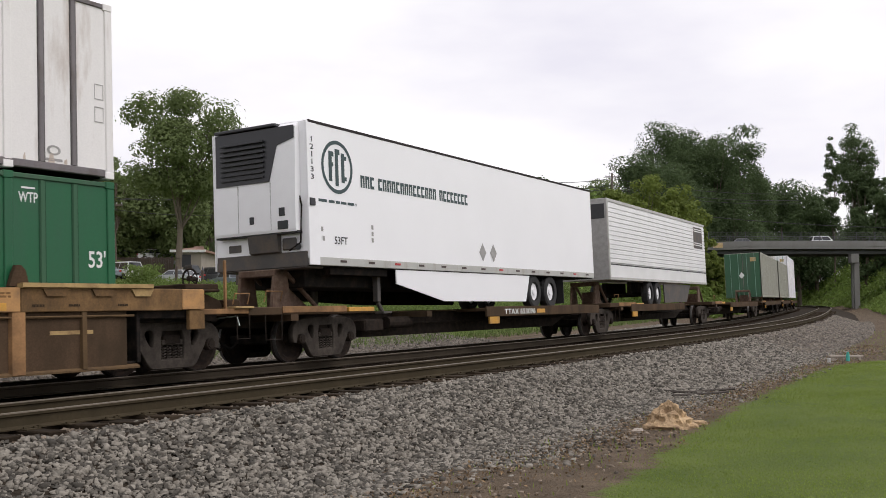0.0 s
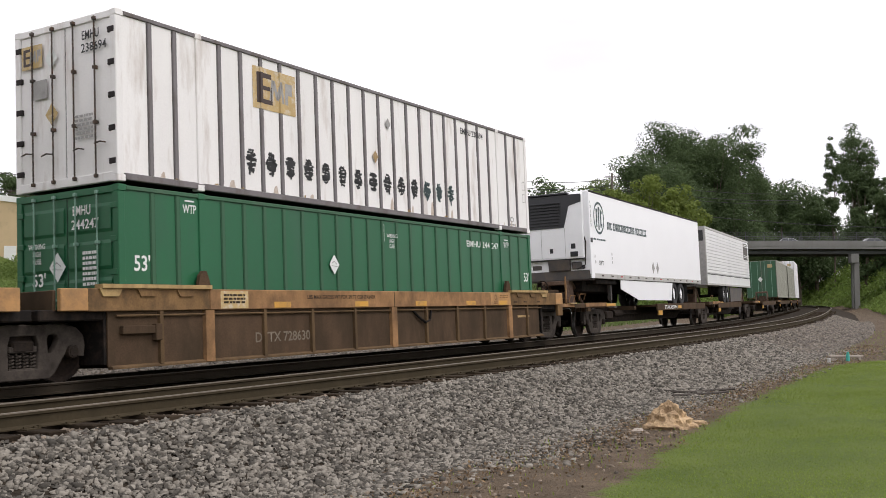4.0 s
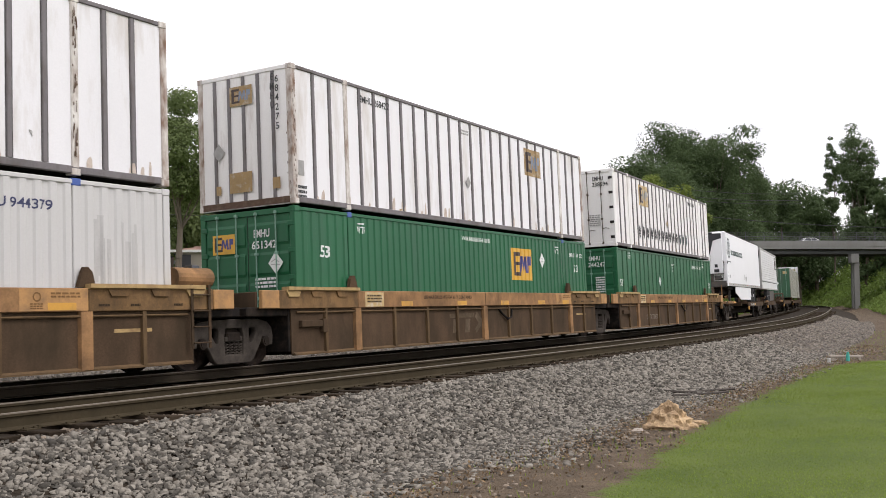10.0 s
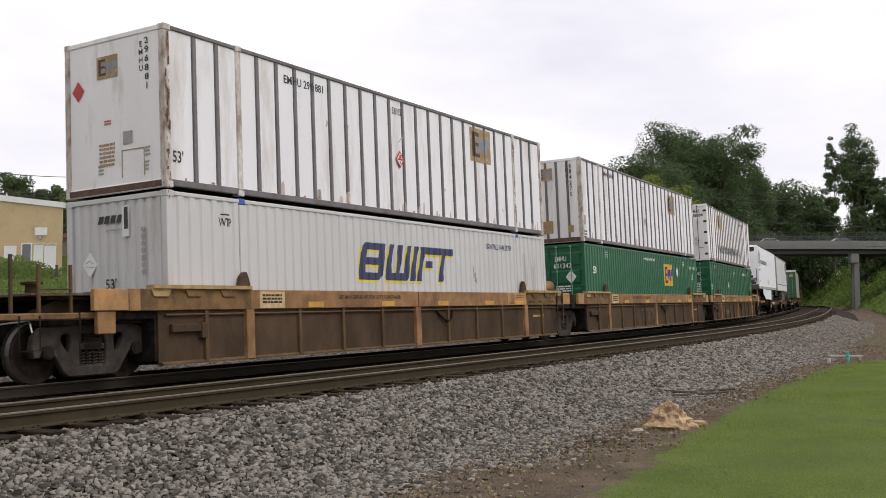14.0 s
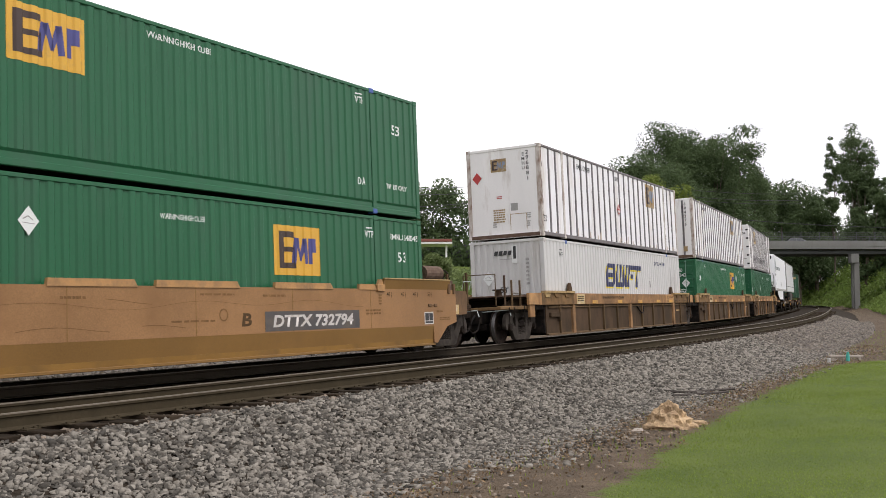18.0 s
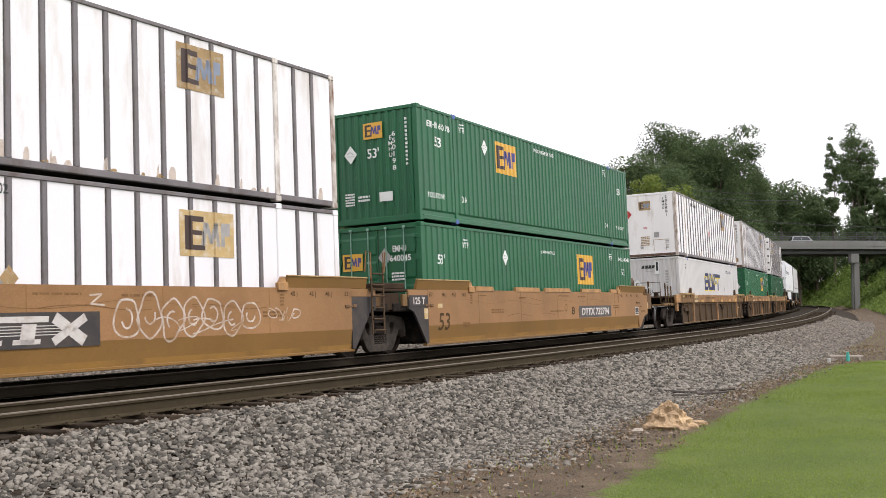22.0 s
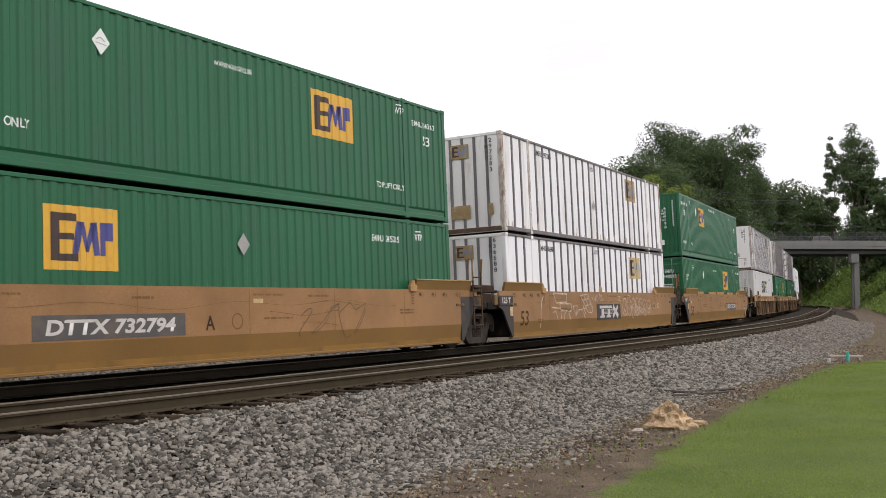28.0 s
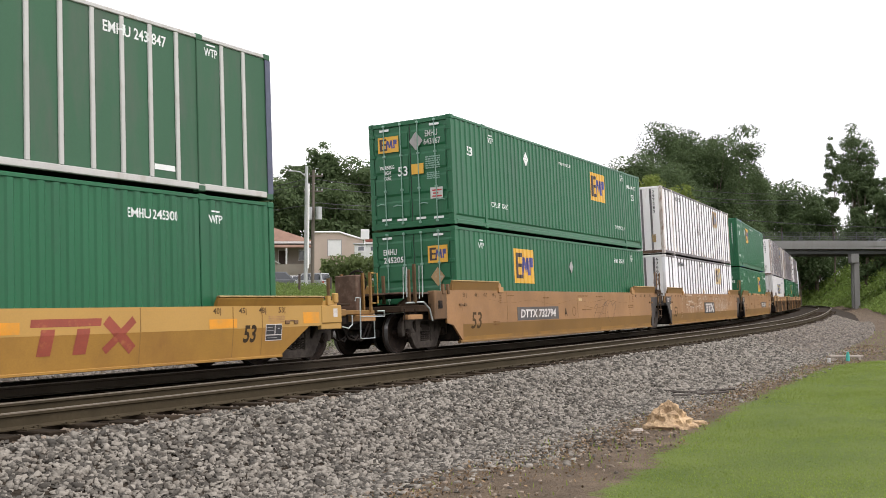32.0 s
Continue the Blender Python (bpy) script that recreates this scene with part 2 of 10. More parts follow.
M.update(
    mark_white=mat("white_stencil", (0.72, 0.74, 0.72), 0.6, var=0.08, scale=6),
    mark_black=mat("black_stencil", (0.03, 0.03, 0.032), 0.6, var=0.2, scale=6),
    grime_grey=mat("grey_soot_runs", (0.42, 0.41, 0.40), 0.6, var=0.2, scale=2, dirt=(0.53, 0.52, 0.51), dirt_amount=0.5, streak=4),
    mark_dim=mat("dusty_white_stencil", (0.50, 0.53, 0.50), 0.65, var=0.15, scale=5),
    mark_grey=mat("faded_grey_stencil", (0.33, 0.32, 0.31), 0.7, var=0.2, scale=6),
    mark_brown=mat("faded_dark_stencil", (0.046, 0.032, 0.020), 0.8, var=0.3, scale=6, spec=0.1),
    mark_red=mat("red_placard", (0.42, 0.03, 0.03), 0.5, var=0.12, scale=6),
    mark_navy=mat("navy_lettering", (0.03, 0.035, 0.10), 0.5, var=0.1, scale=6),
    mark_gold=mat("gold_square_decal", (0.66, 0.36, 0.035), 0.45, var=0.07, scale=3, dirt=(0.45, 0.27, 0.06), dirt_amount=0.2),
    mark_gold_faded=mat("faded_gold_decal", (0.50, 0.35, 0.15), 0.6, var=0.15, scale=4, dirt=(0.62, 0.58, 0.5), dirt_amount=0.35),
    mark_ochre=mat("brown_peeled_decal", (0.33, 0.22, 0.10), 0.7, var=0.2, scale=4, dirt=(0.5, 0.47, 0.42), dirt_amount=0.25),
    mark_pale_blue=mat("faded_blue_decal", (0.22, 0.26, 0.34), 0.6, var=0.2, scale=4),
    mark_faint=mat("faint_worn_stencil", (0.165, 0.135, 0.10), 0.8, var=0.25, scale=5),
    mark_ghost=mat("almost_gone_stencil", (0.115, 0.085, 0.058), 0.85, var=0.35, scale=4, dirt=(0.07, 0.05, 0.03), dirt_amount=0.5, spec=0.1),
    mark_umber=mat("dark_brown_decal", (0.045, 0.025, 0.02), 0.5, var=0.1, scale=4),
    mark_blue=mat("violet_blue_decal", (0.06, 0.06, 0.22), 0.5, var=0.1, scale=4),
    mark_yellow=mat("yellow_edge_decal", (0.72, 0.58, 0.05), 0.5, var=0.1, scale=4),
    mark_teal=mat("dark_teal_lettering", (0.03, 0.06, 0.062), 0.5, var=0.1, scale=4),
    mark_mid=mat("faded_brown_figures", (0.080, 0.050, 0.026), 0.8, var=0.3, scale=5, spec=0.1),
    stain=mat("pale_rust_stain", (0.56, 0.48, 0.42), 0.6, var=0.12, scale=6, dirt=(0.40, 0.31, 0.24), dirt_amount=0.35, spec=0.2),
    mark_dun=mat("worn_brown_stencil", (0.19, 0.105, 0.046), 0.8, var=0.3, scale=5, spec=0.1),
    graffiti_pale=mat("dusty_white_figures", (0.56, 0.53, 0.50), 0.7, var=0.12, scale=4, dirt=(0.36, 0.29, 0.23), dirt_amount=0.3, spec=0.2),
    graffiti=mat("sprayed_white_paint", (0.60, 0.53, 0.46), 0.8, var=0.3, scale=3, dirt=(0.34, 0.21, 0.11), dirt_amount=0.6, spec=0.2),
    graffiti_dark=mat("sprayed_dark_paint", (0.11, 0.065, 0.035), 0.7, var=0.2, scale=5),
    rust_metal=mat("rusty_scraped_steel", (0.095, 0.055, 0.036), 0.9, var=0.35, scale=4, dirt=(0.17, 0.12, 0.085), dirt_amount=0.4),
    lock_rod=mat("galvanised_lock_rod", (0.42, 0.46, 0.44), 0.45, 0.3, var=0.15, scale=4),
    green_rod=mat("pale_green_lock_rod", (0.20, 0.34, 0.27), 0.45, 0.2, var=0.15, scale=4),
    gasket=mat("dark_gasket", (0.03, 0.03, 0.03), 0.8, var=0.1),
    end_dark=mat("dark_grey_end_paint", (0.050, 0.045, 0.044), 0.65, var=0.2, scale=1.5, dirt=(0.085, 0.068, 0.055), dirt_amount=0.4, spec=0.25),
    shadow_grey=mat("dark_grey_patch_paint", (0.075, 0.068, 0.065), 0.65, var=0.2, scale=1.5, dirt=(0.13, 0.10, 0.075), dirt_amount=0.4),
    alu=mat("ribbed_aluminium", (0.80, 0.80, 0.80), 0.4, 0.1, var=0.08, scale=1),
    trailer_white=mat("glossy_trailer_white", (0.88, 0.88, 0.90), 0.4, var=0.025, scale=0.7),
    reefer_black=mat("black_reefer_grille", (0.02, 0.02, 0.024), 0.4, var=0.15),
    grey_plastic=mat("pale_grey_reefer_panel", (0.88, 0.88, 0.90), 0.4, var=0.03),
    tyre=mat("tyre_rubber", (0.022, 0.022, 0.022), 0.85, var=0.2, scale=5),
    beige_box=mat("beige_container_paint", (0.30, 0.30, 0.25), 0.6, var=0.1, scale=1, dirt=(0.2, 0.19, 0.16), dirt_amount=0.3, streak=4),
    mark_slate=mat("slate_blue_post_paint", (0.075, 0.085, 0.13), 0.6, var=0.2, scale=3),
    blue_fit=mat("blue_casting_paint", (0.05, 0.10, 0.34), 0.5, var=0.15),
)

# ---------------------------------------------------------------- mesh tools
class Build:
    """Collects simple solids into one mesh."""

    def __init__(self):
        self.v, self.f = [], []

    def add(self, verts, faces, m=None):
        n = len(self.v)
        self.v += [tuple(m @ Vector(p)) for p in verts] if m is not None else [tuple(p) for p in verts]
        self.f += [tuple(n + i for i in f) for f in faces]
        return self

    def box(self, x0, x1, y0, y1, z0, z1, b=0.0, m=None):
        lo, hi = (min(x0, x1), min(y0, y1), min(z0, z1)), (max(x0, x1), max(y0, y1), max(z0, z1))
        if b <= 0:
            v = [(x, y, z) for x in (lo[0], hi[0]) for y in (lo[1], hi[1]) for z in (lo[2], hi[2])]
            return self.add(v, [(0, 1, 3, 2), (4, 6, 7, 5), (0, 4, 5, 1), (2, 3, 7, 6), (0, 2, 6, 4), (1, 5, 7, 3)], m)
        b = min(b, *(0.45 * (h - l) for l, h in zip(lo, hi)))
        v, ix = [], {}
        for sx in (0, 1):
            for sy in (0, 1):
                for sz in (0, 1):
                    sg = (sx, sy, sz)
                    for a in range(3):
                        p = []
                        for k in range(3):
                            e = hi[k] if sg[k] else lo[k]
                            p.append(e if k == a else e + (-b if sg[k] else b))
                        ix[sg, a] = len(v)
                        v.append(tuple(p))
        f = []
        order = ((0, 0), (1, 0), (1, 1), (0, 1))
        for a in range(3):
            o1, o2 = [k for k in range(3) if k != a]
            for s in (0, 1):
                q = []
                for c1, c2 in order:
                    sg = [0, 0, 0]
                    sg[a], sg[o1], sg[o2] = s, c1, c2
                    q.append(ix[tuple(sg), a])
                flip = (s == 1) == (a == 1)
                f.append(tuple(q[::-1] if flip else q))
        for a in range(3):
            o1, o2 = [k for k in range(3) if k != a]
            for c1 in (0, 1):
                for c2 in (0, 1):
                    e = []
                    for s in (0, 1):
                        sg = [0, 0, 0]
                        sg[a], sg[o1], sg[o2] = s, c1, c2
                        e.append(tuple(sg))
                    f.append((ix[e[0], o1], ix[e[1], o1], ix[e[1], o2], ix[e[0], o2]))
        for sx in (0, 1):
            for sy in (0, 1):
                for sz in (0, 1):
                    f.append(tuple(ix[(sx, sy, sz), a] for a in range(3)))
        return self.add(v, f, m)

    def tube(self, a, b, r0, r1=None, n=8, caps=True):
        r1 = r0 if r1 is None else r1
        a, b = Vector(a), Vector(b)
        q = (b - a).to_track_quat("Z", "Y")
        v = []
        for p, r in ((a, r0), (b, r1)):
            for i in range(n):
                t = 2 * math.pi * i / n
                v.append(tuple(p + q @ Vector((r * math.cos(t), r * math.sin(t), 0))))
        f = [(i, (i + 1) % n, n + (i + 1) % n, n + i) for i in range(n)]
        if caps:
            f += [tuple(range(n))[::-1], tuple(range(n, 2 * n))]
        return self.add(v, f)

    def chain(self, pts, r, n=6):
        h = hose(pts, r, n)
        return self.add(h.v, h.f)

    def prism(self, outline, axis, lo, hi):
        """Outline of (u, v) pushed along an axis: 'x' gives (axis, u, v), 'y' gives (u, axis, v), 'z' gives (u, v, axis)."""
        def at(u, v, w):
            return {"x": (w, u, v), "y": (u, w, v), "z": (u, v, w)}[axis]
        n = len(outline)
        v = [at(*p, lo) for p in outline] + [at(*p, hi) for p in outline]
        f = [(i, (i + 1) % n, n + (i + 1) % n, n + i) for i in range(n)] + [tuple(range(n))[::-1], tuple(range(n, 2 * n))]
        return self.add(v, f)

    def mesh(self, name, fix=True):
        me = bpy.data.meshes.new(name)
        me.from_pydata(self.v, [], self.f)
        if fix:
            bm = bmesh.new()
            bm.from_mesh(me)
            bmesh.ops.recalc_face_normals(bm, faces=bm.faces)
            bm.to_mesh(me)
            bm.free()
        return me


def part(name, bm, material, parent, label=""):
    """Links a Build (or a finished mesh) as one mesh object under a thing or a part."""
    me = bm.mesh(name) if isinstance(bm, Build) else bm
    if not me.materials:
        me.materials.append(M[material] if isinstance(material, str) else material)
    ob = new(name, me)
    ob.parent = parent
    if label:
        ob["label"] = label
    return ob


def thing(name, label, category, group="", kind="", bm=None, material=None):
    me = None
    if bm is not None:
        me = bm.mesh(name) if isinstance(bm, Build) else bm
        me.materials.append(M[material] if isinstance(material, str) else material)
    return tagged(new(name, me), label, category, group, kind)


def near_line(X, Y):
    """For arrays of plan points: s along the train's track and the distance to its right."""
    X, Y = np.asarray(X, float), np.asarray(Y, float)
    s = np.empty(X.shape)
    q = np.empty(X.shape)
    for i in np.ndindex(X.shape[:1]):
        d = (X[i][..., None] - LINE_X[::4]) ** 2 + (Y[i][..., None] - LINE_Y[::4]) ** 2
        k = np.argmin(d, -1) * 4
        t = LINE_T[k]
        dx, dy = X[i] - LINE_X[k], Y[i] - LINE_Y[k]
        s[i] = LINE_S[k] + dx * np.cos(t) + dy * np.sin(t)
        q[i] = dx * np.sin(t) - dy * np.cos(t)
    return s, q


def land(s, q):
    """Height of the ground by its place along and beside the line."""
    s, q = np.asarray(s, float), np.asarray(q, float)
    along = GRADE * np.clip(s, -120, 190)
    side = np.interp(q, [-320, -150, -100, -80, -68, -65, -62, -56, -48, -36, -30, -20, -9, -5, -3, 8.0, 9.2, 12, 60, 300],
                     [26, 15, 9.4, 7.3, 6.2, 5.2, 3.9, 3.2, 2.6, 2.2, 1.9, 1.2, -0.4, -0.7, -0.62, -0.62, -0.56, -0.46, -0.2, 1.0])
    bank = np.clip((s - 75) / 60, 0, 1) * np.clip((q - 11) / 14, 0, 1) * 7.0
    cut = np.clip((s - 95) / 50, 0, 1) * np.clip((-q - 6) / 12, 0, 1) * 4.0
    return along + side + bank + cut


def ground_z(x, y):
    s, q = near_line([[x]], [[y]])
    return float(land(s, q)[0, 0])


def hose(pts, r, n=5):
    """One continuous round tube along a line of points."""
    b = Build()
    pts = [Vector(p) for p in pts]
    for i, p in enumerate(pts):
        q = (pts[min(i + 1, len(pts) - 1)] - pts[max(i - 1, 0)]).to_track_quat("Z", "Y")
        b.v += [tuple(p + q @ Vector((r * math.cos(2 * math.pi * k / n), r * math.sin(2 * math.pi * k / n), 0))) for k in range(n)]
    for i in range(len(pts) - 1):
        b.f += [(i * n + k, i * n + (k + 1) % n, (i + 1) * n + (k + 1) % n, (i + 1) * n + k) for k in range(n)]
    b.f += [tuple(range(n))[::-1], tuple(range((len(pts) - 1) * n, len(pts) * n))]
    return b

# ---------------------------------------------------------------- ground
def spaced(points):
    out = []
    for a, b, n in points:
        out += list(np.linspace(a, b, n, endpoint=False))
    return np.array(sorted(set(round(v, 3) for v in out)))


def lawn_shift(s):
    return np.interp(s, [5, 7, 8.25, 10.25, 12.5, 15.75, 19, 23.75, 27, 29.3, 31], [1.3, 1.04, 0.85, 0.57, 0.39, 0.03, -0.04, -0.29, -0.1, 0.7, 8.0])


def make_ground():
    xs = spaced([(-900, -150, 12), (-150, -30, 30), (-30, -12, 18), (-12, 22, 110), (22, 60, 40), (60, 200, 28), (200, 900.1, 12)])
    ys = spaced([(-500, -20, 12), (-20, 4, 10), (4, 45, 130), (45, 100, 50), (100, 240, 40), (240, 1500.1, 12)])
    X, Y = np.meshgrid(xs, ys)
    s, q = near_line(X, Y)
    Z = land(s, q)
    near = (abs(X) < 60) & (Y < 110)
    v = []
    cover = []
    for i in range(len(ys)):
        for j in range(len(xs)):
            z = Z[i, j]
            p = Vector((X[i, j], Y[i, j], 0))
            if near[i, j]:
                z += 0.022 * noise.noise(p * 0.5) + 0.008 * noise.noise(p * 2.3)
            v.append((X[i, j], Y[i, j], z))
            edge = 9.75 + 0.22 * noise.noise(p * 0.33) + 0.2 * noise.noise(p * 1.3) + lawn_shift(s[i, j])
            if q[i, j] > 0:
                c = np.clip((q[i, j] - edge) / 0.5 + 0.5, 0, 1)
                c = max(c, float(np.clip((s[i, j] - 60) / 10, 0, 1) * np.clip((q[i, j] - 12) / 3, 0, 1)))
            else:
                c = np.clip((-q[i, j] - 7.5) / 2.5, 0, 1)
            cover.append(float(c))
    w = len(xs)
    f = [(i * w + j, i * w + j + 1, (i + 1) * w + j + 1, (i + 1) * w + j) for i in range(len(ys) - 1) for j in range(w - 1)]
    me = bpy.data.meshes.new("ground")
    me.from_pydata(v, [], f)
    a = me.attributes.new("cover", "FLOAT", "POINT")
    a.data.foreach_set("value", cover)
    for pl in me.polygons:
        pl.use_smooth = True
    m = mat("dirt_and_lawn", (0.128, 0.096, 0.066), 0.95, var=0.5, scale=1.6, fine=34, bump=0.10, dirt=(0.072, 0.054, 0.038), dirt_amount=0.5, spec=0.12)
    n, l = m.node_tree.nodes, m.node_tree.links
    b = n["Principled BSDF"]
    old = b.inputs["Base Color"].links[0].from_socket
    at = n.new("ShaderNodeAttribute")
    at.attribute_name = "cover"
    gn = n.new("ShaderNodeTexNoise")
    gn.inputs["Scale"].default_value, gn.inputs["Detail"].default_value = 0.9, 6.0
    tc = n.new("ShaderNodeTexCoord")
    l.new(tc.outputs["Object"], gn.inputs["Vector"])
    gr = n.new("ShaderNodeValToRGB")
    gr.color_ramp.elements[0].position, gr.color_ramp.elements[0].color = 0.3, (0.078, 0.112, 0.026, 1)
    gr.color_ramp.elements[1].position, gr.color_ramp.elements[1].color = 0.72, (0.118, 0.152, 0.036, 1)
    l.new(gn.outputs["Fac"], gr.inputs["Fac"])
    g2 = n.new("ShaderNodeTexNoise")
    g2.inputs["Scale"].default_value, g2.inputs["Detail"].default_value = 7.0, 5.0
    l.new(tc.outputs["Object"], g2.inputs["Vector"])
    sm = n.new("ShaderNodeMath")
    sm.operation = "MULTIPLY_ADD"
    sm.inputs[1].default_value, sm.inputs[2].default_value = 1.2, -0.6
    l.new(g2.outputs["Fac"], sm.inputs[0])
    ad = n.new("ShaderNodeMath")
    ad.use_clamp = True
    l.new(at.outputs["Fac"], ad.inputs[0])
    l.new(sm.outputs[0], ad.inputs[1])
    st = n.new("ShaderNodeMapRange")
    st.inputs["From Min"].default_value, st.inputs["From Max"].default_value = 0.35, 0.65
    l.new(ad.outputs[0], st.inputs["Value"])
    mx = n.new("ShaderNodeMix")
    mx.data_type = "RGBA"
    l.new(st.outputs[0], mx.inputs[0])
    l.new(old, mx.inputs[6])
    l.new(gr.outputs["Color"], mx.inputs[7])
    l.new(mx.outputs[2], b.inputs["Base Color"])
    M["ground"] = m
    me.materials.append(m)
    tagged(new("ground", me), "brown dirt strip and mown green lawn beside the railway", "ground", kind="structure")


make_ground()


def sweep(profile, right, s0, s1, step, lift=0.0, cant=True):
    """A profile (lateral to the right, height) swept along the line at a distance to its right."""
    b = Build()
    n = len(profile)
    rows = 0
    ca = radians(CANT) if cant else 0.0
    for s in np.arange(s0, s1 + 0.01, step):
        x, y, t = on_line(s, right)
        for u, w in profile:
            uu, ww = u * math.cos(ca) + w * math.sin(ca), w * math.cos(ca) - u * math.sin(ca)
            b.v.append((x + uu * math.sin(t), y - uu * math.cos(t), ww + lift + GRADE * min(s, 190)))
        rows += 1
    for r in range(rows - 1):
        for i in range(n):
            j = (i + 1) % n
            b.f.append((r * n + i, r * n + j, (r + 1) * n + j, (r + 1) * n + i))
    b.f += [tuple(range(n)), tuple(range((rows - 1) * n, rows * n))]
    return b


# ---------------------------------------------------------------- the two tracks
HEAD = [(-0.036, -0.002), (-0.030, 0.0), (0.030, 0.0), (0.036, -0.002), (0.037, -0.014), (-0.037, -0.014)]
WEB = [(-0.036, -0.014), (0.036, -0.014), (0.034, -0.04), (0.011, -0.052), (0.010, -0.145), (0.03, -0.158), (0.074, -0.168), (0.074, -0.18),
       (-0.074, -0.18), (-0.074, -0.168), (-0.03, -0.158), (-0.010, -0.145), (-0.011, -0.052), (-0.034, -0.04)]


def make_track(name, right, lift, label):
    tr = thing(name, label, "railway track", kind="structure")
    zz = 0.753 * math.tan(radians(CANT))
    for side in (-0.753, 0.753):
        k = lift - (zz if side > 0 else -zz)
        # rails under the train take the copy with shade in its colour
        rail = part("rail", sweep(WEB, right + side, -60, 230, 1.0, k), "rail_side" if lift else "rail_dark", tr)
        part("rail_head", sweep(HEAD, right + side, -60, 230, 1.0, k), "rail_head", rail, "worn shiny rail head")
    return tr


near_track = make_track("railway_track", SPACING, NEAR_LIFT, "empty curved railway track with rusty rails on wooden ties")
far_track = make_track("railway_track", 0.0, 0.0, "curved railway track under the moving freight train")


BED_Q = [-4.2, -2.2, -1.5, 0, 1.4, 2.4, 3.2, 4.44, 5.70, 6.0, 7.5, 8.3]
BED_Z = [-0.72, -0.27, -0.24, -0.24, -0.23, -0.20, -0.12, -0.09, -0.055, -0.09, -0.55, -0.74]


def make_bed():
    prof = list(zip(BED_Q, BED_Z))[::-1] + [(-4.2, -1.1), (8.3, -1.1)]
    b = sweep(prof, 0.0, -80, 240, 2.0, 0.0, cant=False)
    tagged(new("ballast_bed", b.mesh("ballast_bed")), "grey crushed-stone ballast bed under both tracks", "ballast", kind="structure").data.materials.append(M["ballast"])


make_bed()

# ---------------------------------------------------------------- marks on the train
W, K = "mark_white", "mark_black"
RIDE = []          # thing, start of its car's middle along the line, more pose
WHEELS = []        # wheelset, its place under its truck


def face_pose(face, a, z, off):
    """Where a flat mark goes: on the near side at a metres ahead of the middle, or on the rear end a metres to the near side."""
    if face == "side":
        return pose(a, -off, z, 90, 0, 0)
    if face == "far":
        return pose(a, off, z, 90, 0, 180)
    return pose(-off, -a, z, 90, 0, -90)


DRAPED = {}        # container: the profile of its near side along x


def drape(me, parent, face):
    """Lays a mark on a ribbed side into its ribs."""
    top = parent if parent.name in DRAPED else parent.parent
    if face != "side" or top is None or top.name not in DRAPED:
        return
    px, py = DRAPED[top.name]
    bm = bmesh.new()
    bm.from_mesh(me)
    xs = [v.co.x for v in bm.verts]
    for x in px[(px > min(xs) + 0.002) & (px < max(xs) - 0.002)]:
        bmesh.ops.bisect_plane(bm, geom=bm.verts[:] + bm.edges[:] + bm.faces[:], dist=1e-5, plane_co=(float(x), 0, 0), plane_no=(1, 0, 0))
    for v in bm.verts:
        v.co.y += float(np.interp(v.co.x, px, py))
    bm.to_mesh(me)
    bm.free()


def lettering(parent, words, face, a, z, h, material, off, w=None, name="lettering", lean=0.0, bold=0.016):
    """Painted characters of height h, middle at (a, z); w presses them to that width."""
    cu = bpy.data.curves.new(name, "FONT")
    cu.offset = bold
    cu.body, cu.align_x, cu.resolution_u = words, "CENTER", 3
    ob = bpy.data.objects.new(name, cu)
    scene.collection.objects.link(ob)
    me = bpy.data.meshes.new_from_object(ob.evaluated_get(bpy.context.evaluated_depsgraph_get()))
    bpy.data.objects.remove(ob)
    n = len(me.vertices)
    co = np.empty(n * 3)
    me.vertices.foreach_get("co", co)
    co = co.reshape(-1, 3)
    lo, hi = co.min(0), co.max(0)
    k = h / max(1e-6, hi[1] - lo[1])
    kx = w / max(1e-6, hi[0] - lo[0]) if w else k
    co[:, 0] = (co[:, 0] - (lo[0] + hi[0]) / 2) * kx
    co[:, 1] = (co[:, 1] - (lo[1] + hi[1]) / 2) * k
    co[:, 0] += lean * co[:, 1]
    me.vertices.foreach_set("co", co.ravel())
    me.transform(face_pose(face, a, z, off))
    drape(me, parent, face)
    me.name = name
    return part(name, me, material, parent)


def flat(parent, shapes, face, a, z, material, off, name="decal", label="", laid=True):
    """Flat outlines (u to the right, v up) round (a, z), joined into one mark."""
    b = Build()
    for o in shapes:
        b.add([(u, v, 0) for u, v in o], [tuple(range(len(o)))])
    me = b.mesh(name, fix=False)
    me.transform(face_pose(face, a, z, off))
    if laid:
        drape(me, parent, face)
    return part(name, me, material, parent, label)


def rect(u0, u1, v0, v1):
    return [(u0, v0), (u1, v0), (u1, v1), (u0, v1)]


def ring(r0, r1, n=28, su=1.0):
    out = []
    for i in range(n):
        t0, t1 = 2 * math.pi * i / n, 2 * math.pi * (i + 1) / n
        out.append([(su * r0 * math.cos(t0), r0 * math.sin(t0)), (su * r1 * math.cos(t0), r1 * math.sin(t0)), (su * r1 * math.cos(t1), r1 * math.sin(t1)), (su * r0 * math.cos(t1), r0 * math.sin(t1))])
    return out


def stroke(pts, w):
    out = []
    for (a, b), (c, d) in zip(pts, pts[1:]):
        l = math.hypot(c - a, d - b) or 1
        nx, ny = -(d - b) / l * w / 2, (c - a) / l * w / 2
        out.append([(a - nx, b - ny), (c - nx, d - ny), (c + nx, d + ny), (a + nx, b + ny)])
    return out


